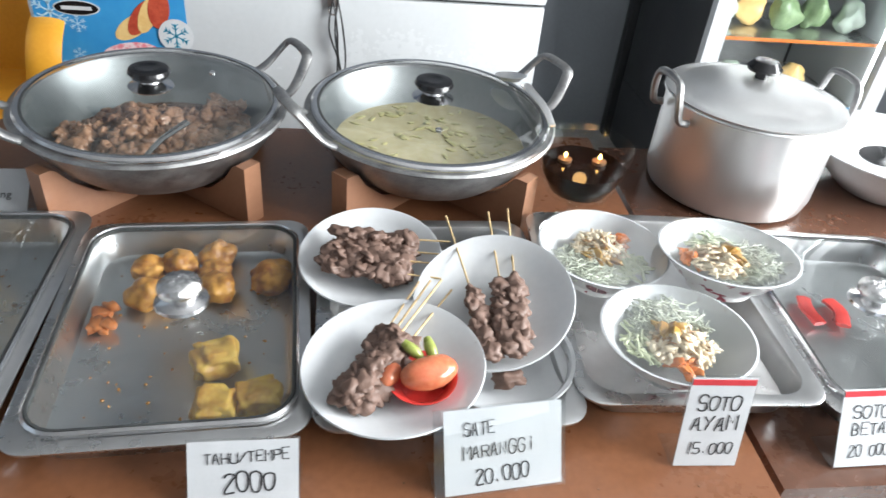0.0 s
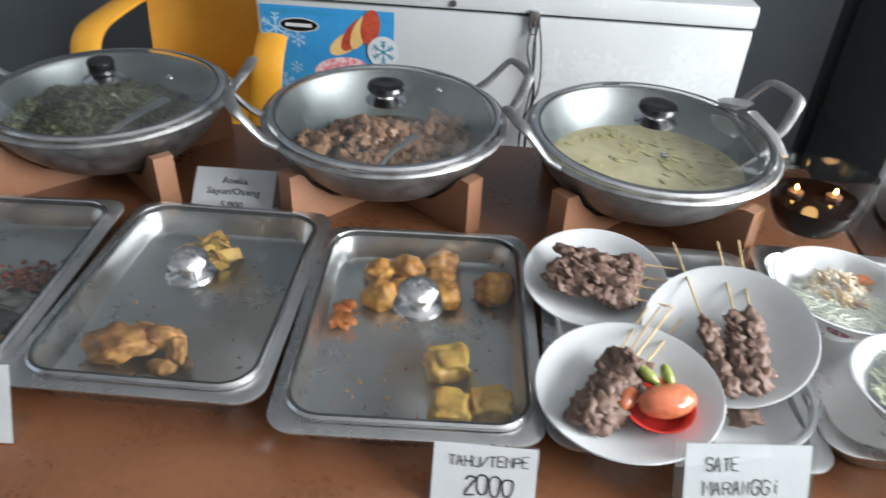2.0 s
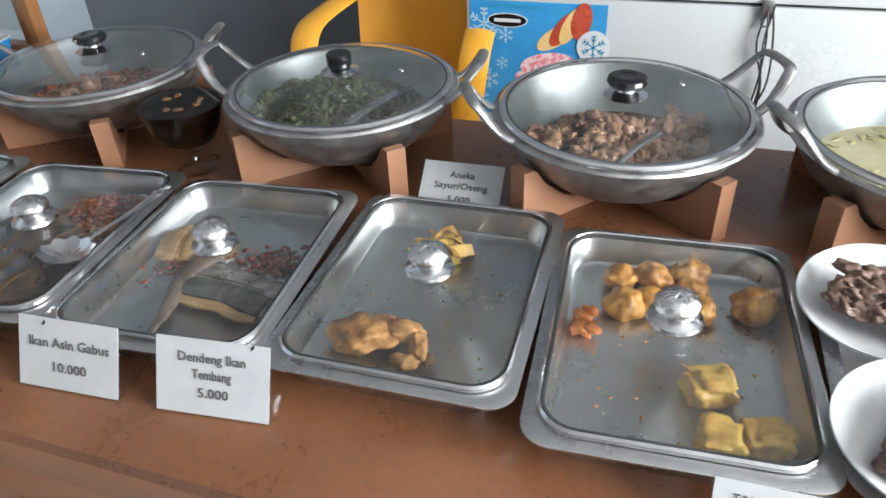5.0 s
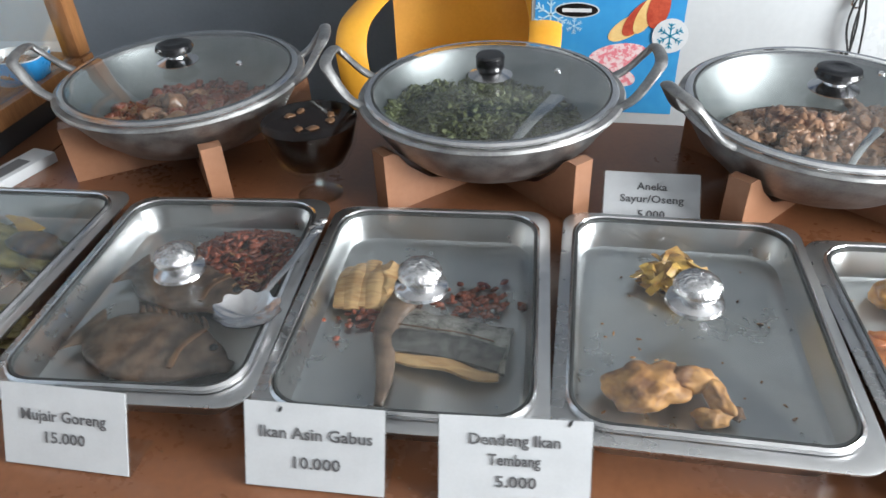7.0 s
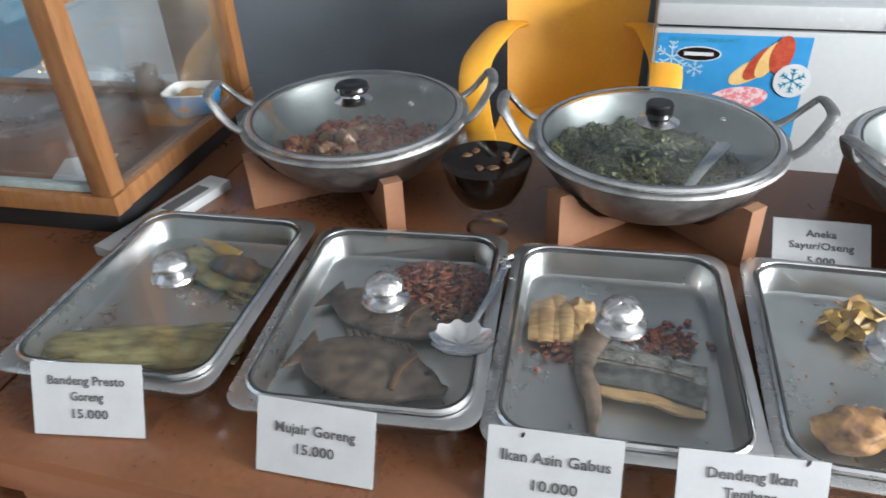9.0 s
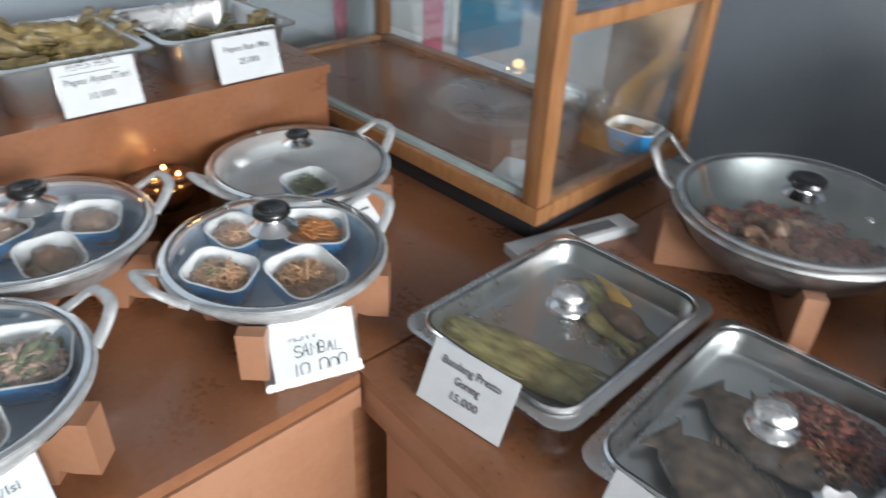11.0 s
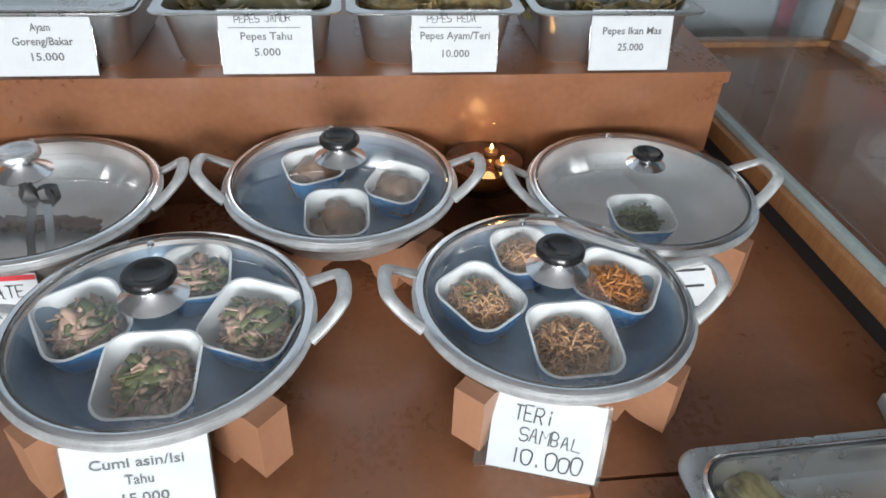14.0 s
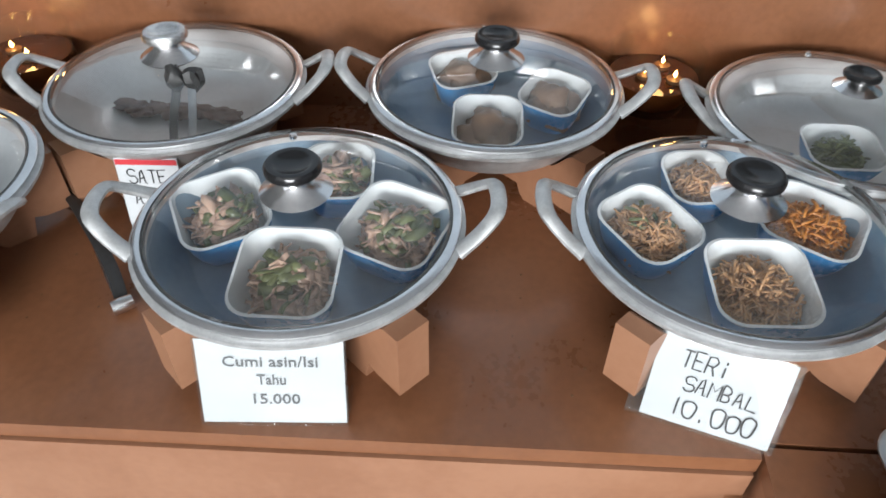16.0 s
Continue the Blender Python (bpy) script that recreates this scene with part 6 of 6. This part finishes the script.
for s in (-1, 1):
    part("armrest", sweep(smooth_path([(s * 0.190, 0.215, 0.700), (s * 0.230, 0.14, 0.705), (s * 0.262, -0.02, 0.690), (s * 0.272, -0.13, 0.672), (s * 0.270, -0.190, 0.620), (s * 0.258, -0.205, 0.53), (s * 0.235, -0.20, 0.42)], 6), 0.013, 0.046, up=(1, 0, 0), sides=12), ORANGE, ch)
    for y in (-0.19, 0.19):
        part("leg", sweep([(s * 0.200, y, 0.415), (s * 0.225, y * 1.1, 0.20), (s * 0.245, y * 1.2, 0.0)], 0.022, 0.018, up=(0, 1, 0), sides=8, taper=lambda u: 1 - 0.3 * u), ORANGE, ch)

# ---- wooden display case with glass ----
CX0, CX1, CY0, CY1, CZ = -2.62, -1.500, 0.392, 0.940, 0.748
CASE = pose(-1.515, 0.403, 0, 0, 0, 3.3) @ pose(-CX1, -CY0, 0)
dc = thing("display_case", "varnished wooden display case with glass sides", "cabinet", CASE)
TOPZ = 1.42
for x in (CX0 + 0.020, CX1 - 0.020):
    for y in (CY0 + 0.020, CY1 - 0.020):
        part("post", box(0.040, 0.040, TOPZ - CZ - 0.05, 0.003, centre=(x, y, (TOPZ + CZ + 0.05) / 2)), VARNISH, dc)
for y in (CY0 + 0.019, CY1 - 0.019):
    part("base_rail", box(CX1 - CX0 + 0.006, 0.040, 0.036, 0.004, centre=((CX0 + CX1) / 2, y, CZ + 0.030)), VARNISH, dc)
    part("top_rail", box(CX1 - CX0, 0.036, 0.036, 0.003, centre=((CX0 + CX1) / 2, y, TOPZ + 0.0185)), VARNISH, dc)
for x in (CX0 + 0.019, CX1 - 0.019):
    part("base_rail", box(0.040, CY1 - CY0 - 0.078, 0.036, 0.004, centre=(x, (CY0 + CY1) / 2, CZ + 0.0302)), VARNISH, dc)
    part("top_rail", box(0.036, CY1 - CY0 - 0.075, 0.036, 0.003, centre=(x, (CY0 + CY1) / 2, TOPZ + 0.0185)), VARNISH, dc)
    part("middle_rail", box(0.024, CY1 - CY0 - 0.068, 0.030, 0.003, centre=(x, (CY0 + CY1) / 2, 1.125)), VARNISH, dc)
part("floor_board", box(CX1 - CX0 - 0.06, CY1 - CY0 - 0.06, 0.010, 0.001, centre=((CX0 + CX1) / 2, (CY0 + CY1) / 2, CZ + 0.030)), BROWN, dc)
part("roof_board", box(CX1 - CX0, CY1 - CY0, 0.016, 0.002, centre=((CX0 + CX1) / 2, (CY0 + CY1) / 2, TOPZ + 0.0455)), VARNISH, dc)
part("glass_track", box(CX1 - CX0 - 0.075, 0.016, 0.014, 0.002, centre=((CX0 + CX1) / 2, CY0 + 0.020, CZ + 0.0555)), TRACK, dc, "pale sliding-glass track")
for name, c, w, d in (("front_pane", ((CX0 + CX1) / 2 + 0.23, CY0 + 0.022), 0.56, 0.004), ("front_pane", ((CX0 + CX1) / 2 - 0.24, CY0 + 0.013), 0.56, 0.004), ("back_pane", ((CX0 + CX1) / 2, CY1 - 0.014), CX1 - CX0 - 0.066, 0.004)):
    p = part(name, box(w, d, TOPZ - CZ - 0.080, 0, centre=(*c, (TOPZ + CZ) / 2 + 0.036)), CASE_GLASS, dc, smooth=False)
    p.visible_shadow = False
for x in (CX0 + 0.016, CX1 - 0.016):
    for z0, z1 in ((CZ + 0.049, 1.109), (1.141, TOPZ)):
        p = part("side_pane", box(0.004, CY1 - CY0 - 0.068, z1 - z0, 0, centre=(x, (CY0 + CY1) / 2, (z0 + z1) / 2)), CASE_GLASS, dc, smooth=False)
        p.visible_shadow = False
p = part("shelf_pane", box(CX1 - CX0 - 0.07, CY1 - CY0 - 0.10, 0.006, 0, centre=((CX0 + CX1) / 2, (CY0 + CY1) / 2, 1.128)), GLASS, dc, smooth=False)
p.visible_shadow = False
# Near-black box added to give the gap under the case its shade.
part("gap_shade", box(CX1 - CX0 - 0.07, CY1 - CY0 - 0.07, CZ + 0.011 - CT, 0.002, centre=((CX0 + CX1) / 2, (CY0 + CY1) / 2, (CZ + 0.012 + CT) / 2)), NEARBLACK, dc, "near-black box for the shaded gap under the case")
square_bowl(-1.600, 0.800, 0.842, 12, 0.115, 0.095, "balls", 200, high=0.055)
for i, (x, y) in enumerate(((-1.64, 0.62), (-1.66, 0.76), (-1.80, 0.68), (-1.95, 0.70))):
    square_bowl(x, y, 1.190, 10 * i, 0.13, 0.11, "balls", 210 + i, high=0.056)
g = Geo()
for i in range(16):
    lump(g, (rng.uniform(-0.04, 0.04), rng.uniform(-0.03, 0.03), 0.03 + 0.05 * rng.random()), (0.026, 0.016, 0.022), i, 0.5, 2, 2)
single("plastic_bag", g, WRAP, "crumpled clear plastic bag inside the display case", "bag", pose(-1.74, 0.82, CZ + 0.036))
single("paper_sheet", box(0.10, 0.14, 0.0012, 0, m=pose(0, 0, 0, 0, 0, 25)), PAPER, "white paper lying in the display case", "paper", pose(-1.66, 0.50, CZ + 0.037))
single("notice", box(0.002, 0.215, 0.160, 0), PAPER, "white paper notice pinned to the wall", "notice", pose(-2.8885, 1.125, 0.735))
single("pink_banner", box(0.004, 0.100, 0.42, 0.001), PINK, "narrow pink card strip on the grey-blue wall", "banner", pose(-2.8875, 1.285, 0.80))
single("pink_banner", box(0.004, 0.050, 0.42, 0.001), PINK, "narrow pink card strip on the grey-blue wall", "banner", pose(-2.8875, 0.865, 0.86))
single("white_strip", box(0.006, 0.034, 0.34, 0.002), WHITEP, "white plastic strip hanging on the wall", "strip", pose(-2.886, 1.395, 0.80))
single("wall_banner", box(0.006, 0.36, 0.86, 0.002), TEALB, "light blue printed banner hanging on the wall", "banner", pose(-2.886, 1.60, 0.98))

# ---- paper boxes and a steel tray edge between case and woks ----
bx_ = thing("carton", "flat white printed carton on the counter", "box", pose(-1.496, 0.500, CT, 0, 0, 78))
part("box_body", box(0.29, 0.054, 0.020, 0.002, centre=(0, 0, 0.010)), PAPER, bx_)
part("print_bar", box(0.10, 0.030, 0.0008, 0, centre=(0.05, 0, 0.0206)), PRINT, bx_, smooth=False)

# ---- showcase fridge behind the side table ----
sf = thing("showcase_fridge", "white-framed glass-door showcase fridge with packets", "fridge", pose(1.74, 1.72, 0))
part("cabinet", prism([(-0.36, 0.06), (0.36, 0.06), (0.36, 0.62), (-0.36, 0.62)], 0.02, 0.30), NEARBLACK, sf)
for x in (-0.345, 0.345):
    part("side_panel", box(0.030, 0.56, 1.58, 0.003, centre=(x, 0.34, 1.09)), NEARBLACK, sf)
for x in (-0.327, 0.327):
    part("liner", box(0.005, 0.50, 1.58, 0.001, centre=(x, 0.33, 1.09)), ENAMEL, sf, "white inner liner")
for x in (-0.318, 0.318):
    part("light_tube", lathe([(0, 0.0), (0.007, 0.0), (0.007, 1.40), (0, 1.40)], 12, m=pose(x, 0.082, 0.38)), FRIDGE_LIGHT, sf, "white lamp tube inside the door")
part("back_panel", box(0.64, 0.03, 1.58, 0.003, centre=(0, 0.605, 1.09)), ENAMEL, sf)
part("top_panel", box(0.72, 0.56, 0.20, 0.006, centre=(0, 0.34, 1.981)), ENAMEL, sf)
door = part("door_frame", loft([(0.72, 1.62, 0.02, 0.0), (0.72, 1.62, 0.02, 0.035), (0.60, 1.50, 0.015, 0.035), (0.60, 1.50, 0.015, 0.0)], closed=True, m=pose(0, 0.055, 1.08, 90, 0, 0)), ENAMEL, sf)
p = part("door_pane", box(0.60, 0.004, 1.50, 0, centre=(0, 0.038, 1.08)), GLASS, door, smooth=False)
p.visible_shadow = False
for i, z in enumerate((0.42, 0.66, 0.90, 1.14, 1.38)):
    part("shelf", box(0.64, 0.46, 0.012, 0.002, centre=(0, 0.32, z)), STEEL, sf)
    part("price_rail", box(0.64, 0.004, 0.012, 0.001, centre=(0, 0.088, z)), CARROT if i % 2 else BLUE, sf)
    for j in range(5):
        if (i, j) != (0, 4):
            single("food_packet", lump(Geo(), (0, 0, 0), (0.054, 0.040, 0.055), i * 5 + j, 0.30, 1.2, 3, flat=-0.95), (GREENP, ICELIGHT, ICELIGHT, APPLE, GREENP)[(i * 2 + j) % 5], "plastic food packet standing in the showcase fridge", "packet", pose(1.74 - 0.25 + j * 0.125, 1.72 + 0.20 + 0.03 * (j % 2), z + 0.059), "fridge packets")


# ---- steel pans on the raised shelf ----
def gastro_pan(x, y, w, d, h, label="deep stainless steel pan of leaf-wrapped food"):
    p = thing("steel_pan", label, "pan", pose(x, y, SH, 0, 0, 2.6), "pans on the shelf")
    part("basin", loft([(w, d, 0.022, h - 0.004), (w + 0.001, d + 0.001, 0.022, h - 0.001), (w - 0.002, d - 0.002, 0.022, h), (w - 0.030, d - 0.030, 0.032, h - 0.001), (w - 0.038, d - 0.038, 0.032, h - 0.010), (w - 0.058, d - 0.058, 0.036, 0.010), (w - 0.08, d - 0.08, 0.03, 0.0015)], cap_last=True), STEEL, p)
    part("outer_wall", loft([(w - 0.003, d - 0.003, 0.022, h - 0.005), (w - 0.030, d - 0.030, 0.032, h - 0.006), (w - 0.055, d - 0.055, 0.036, 0.012), (w - 0.07, d - 0.07, 0.034, 0.0)], cap_last=True), STEEL, p)
    return p


gastro_pan(-2.235, 0.105, 0.300, 0.290, 0.096)
gastro_pan(-2.225, -0.195, 0.300, 0.285, 0.096)
gastro_pan(-2.212, -0.490, 0.300, 0.290, 0.096)


def leaf_bundle(x, y, z, s, seed, mt, turn, group="leaf bundles"):
    """A banana-leaf roll: a crumpled tube whose pinched ends fan out in pleats."""
    r2 = random.Random(seed)
    g, n, k = Geo(), 24, 30
    vs, fs = [], []
    for i in range(n + 1):
        u = 2 * i / n - 1
        e = max(0.0, (abs(u) - 0.52) / 0.48)
        for j in range(k):
            a = 2 * math.pi * j / k
            ry, rz = s * (0.36 - 0.06 * e), s * (0.30 - 0.24 * min(1, e * 1.6))
            pleat = e * s * 0.16 * math.sin(a * 7 + seed)
            w = 0.10 * s * noise.noise(Vector((u * 3.5, math.cos(a) * 2.2 + seed, math.sin(a) * 2.2)))
            vs.append((u * s * (1.0 + 0.10 * math.sin(3 * a + seed) * e), (ry + w) * math.cos(a) * (1 + 0.25 * e), (rz + w) * math.sin(a) + pleat * math.cos(a * 2) + s * 0.34 * e * e * (0.7 + 0.3 * math.sin(seed * 3 + u))))
    for i in range(n):
        for j in range(k):
            q = (j + 1) % k
            fs.append((i * k + j, i * k + q, (i + 1) * k + q, (i + 1) * k + j))
    g.add(vs, fs)
    b = single("leaf_wrap", g, mt, "bundle of food rolled in cooked banana leaf", "wrapped food", pose(x, y, z, r2.uniform(-8, 8), r2.uniform(-6, 6), turn), group)
    for e in (-1, 1):
        f = Geo()
        for i in range(5):
            c = (i - 2) * 0.10 * s
            sweep(smooth_path([(e * s * 0.60, c * 0.6, s * 0.10), (e * s * 0.84, c * 1.5, s * (0.30 + 0.10 * (i % 2))), (e * s * (1.0 + 0.10 * r2.random()), c * 2.4, s * (0.34 + 0.22 * r2.random()))], 4), s * 0.13, 0.0010, sides=6, geo=f, taper=lambda q: 0.5 + 0.6 * q)
        part("leaf_end", f, mt, b, "pleated leaf end")
    return b


for i, (x, y, z, s, mt, turn) in enumerate(((-2.275, -0.26, 1.008, 0.080, LEAF_B, 70), (-2.21, -0.13, 1.012, 0.085, LEAF_B, 95), (-2.29, -0.12, 1.010, 0.080, LEAF_B, 110), (-2.175, -0.25, 1.000, 0.072, LEAF_B, 60), (-2.225, -0.19, 1.040, 0.080, LEAF_B, 84),
                                            (-2.25, -0.49, 0.998, 0.098, LEAF_D, 92), (-2.18, -0.47, 1.000, 0.098, LEAF_D, 86), (-2.22, -0.48, 1.032, 0.092, LEAF_D, 94), (-2.16, -0.56, 0.985, 0.066, LEAF_B, 50),
                                            (-2.20, 0.06, 0.990, 0.090, LEAF_D, 80), (-2.18, 0.15, 0.994, 0.085, LEAF_B, 105))):
    leaf_bundle(x, y, z, s, i + 1, mt, turn)
# covered steel pan at the shelf's near end
dish = gastro_pan(-2.195, -0.800, 0.300, 0.300, 0.096, "stainless steel pan closed with an embossed steel lid")
part("lid", loft([(0.292, 0.292, 0.03, 0.0975), (0.296, 0.296, 0.03, 0.101), (0.270, 0.270, 0.034, 0.1025), (0.262, 0.262, 0.034, 0.099), (0.235, 0.235, 0.04, 0.099), (0.215, 0.215, 0.045, 0.108), (0.19, 0.19, 0.045, 0.110)], cap_last=True), STEEL, dish, "embossed steel lid")
part("lid_handle", sweep(smooth_path([(0.0, -0.055, 0.108), (0.0, -0.048, 0.128), (0.0, 0.0, 0.134), (0.0, 0.048, 0.128), (0.0, 0.055, 0.108)], 5), 0.009, 0.003, sides=8, up=(1, 0, 0)), STEEL, dish)

# ---- black tongs lying against the wok ----
tg = thing("tongs", "steel food tongs with black grips on the counter", "tongs", pose(0, 0, 0))
part("arm", sweep(smooth_path([(-1.735, -0.915, CT + 0.012), (-1.700, -0.865, CT + 0.020), (-1.620, -0.800, CT + 0.014), (-1.560, -0.752, CT + 0.008)], 6), 0.006, 0.0025, sides=8), CHROME, tg)
part("arm", sweep(smooth_path([(-1.752, -0.918, CT + 0.026), (-1.700, -0.868, CT + 0.036), (-1.615, -0.790, CT + 0.026), (-1.560, -0.750, CT + 0.014)], 6), 0.0085, 0.0040, sides=8), CABLE, tg)
part("hinge", lathe([(0, -0.012), (0.009, -0.012), (0.010, 0.0), (0.009, 0.012), (0, 0.012)], 16, m=pose(-1.560, -0.751, CT + 0.013, 90, 0, 40)), CHROME, tg)
tg2 = thing("tongs", "black serving tongs leaning on the covered wok", "tongs", pose(0, 0, 0))
for s in (-1, 1):
    part("arm", sweep(smooth_path([(-1.795, -0.765 + s * 0.008, CT + 0.040), (-1.800, -0.748 + s * 0.013, CT + 0.105), (-1.806, -0.735 + s * 0.010, CT + 0.160)], 5), 0.006, 0.0026, up=(1, 0, 0), sides=8), CHROME if s > 0 else CABLE, tg2)
    part("claw", lump(Geo(), (-1.808, -0.733 + s * 0.012, CT + 0.172), (0.012, 0.014, 0.018), 2 + s, 0.3, 2, 2), CABLE, tg2)

# ---- specks, chips and a fly or two on the painted tops ----
g, r2 = Geo(), random.Random(77)
for i in range(70):
    x, y = r2.uniform(-1.40, 0.65), r2.uniform(-0.035, 0.06)
    lump(g, (x, y, CT), (r2.uniform(0.0008, 0.0025), r2.uniform(0.0008, 0.002), 0.0007), i, 0.3, 1, 1)
for i in range(90):
    x, y = r2.uniform(-1.95, -1.48), r2.uniform(-0.9, 0.3)
    lump(g, (x, y, CT), (r2.uniform(0.0008, 0.0028), r2.uniform(0.0008, 0.002), 0.0008), i, 0.3, 1, 1)
single("crumbs", g, BONE, "dark crumbs scattered on the painted counter", "crumbs", kind="stuff")
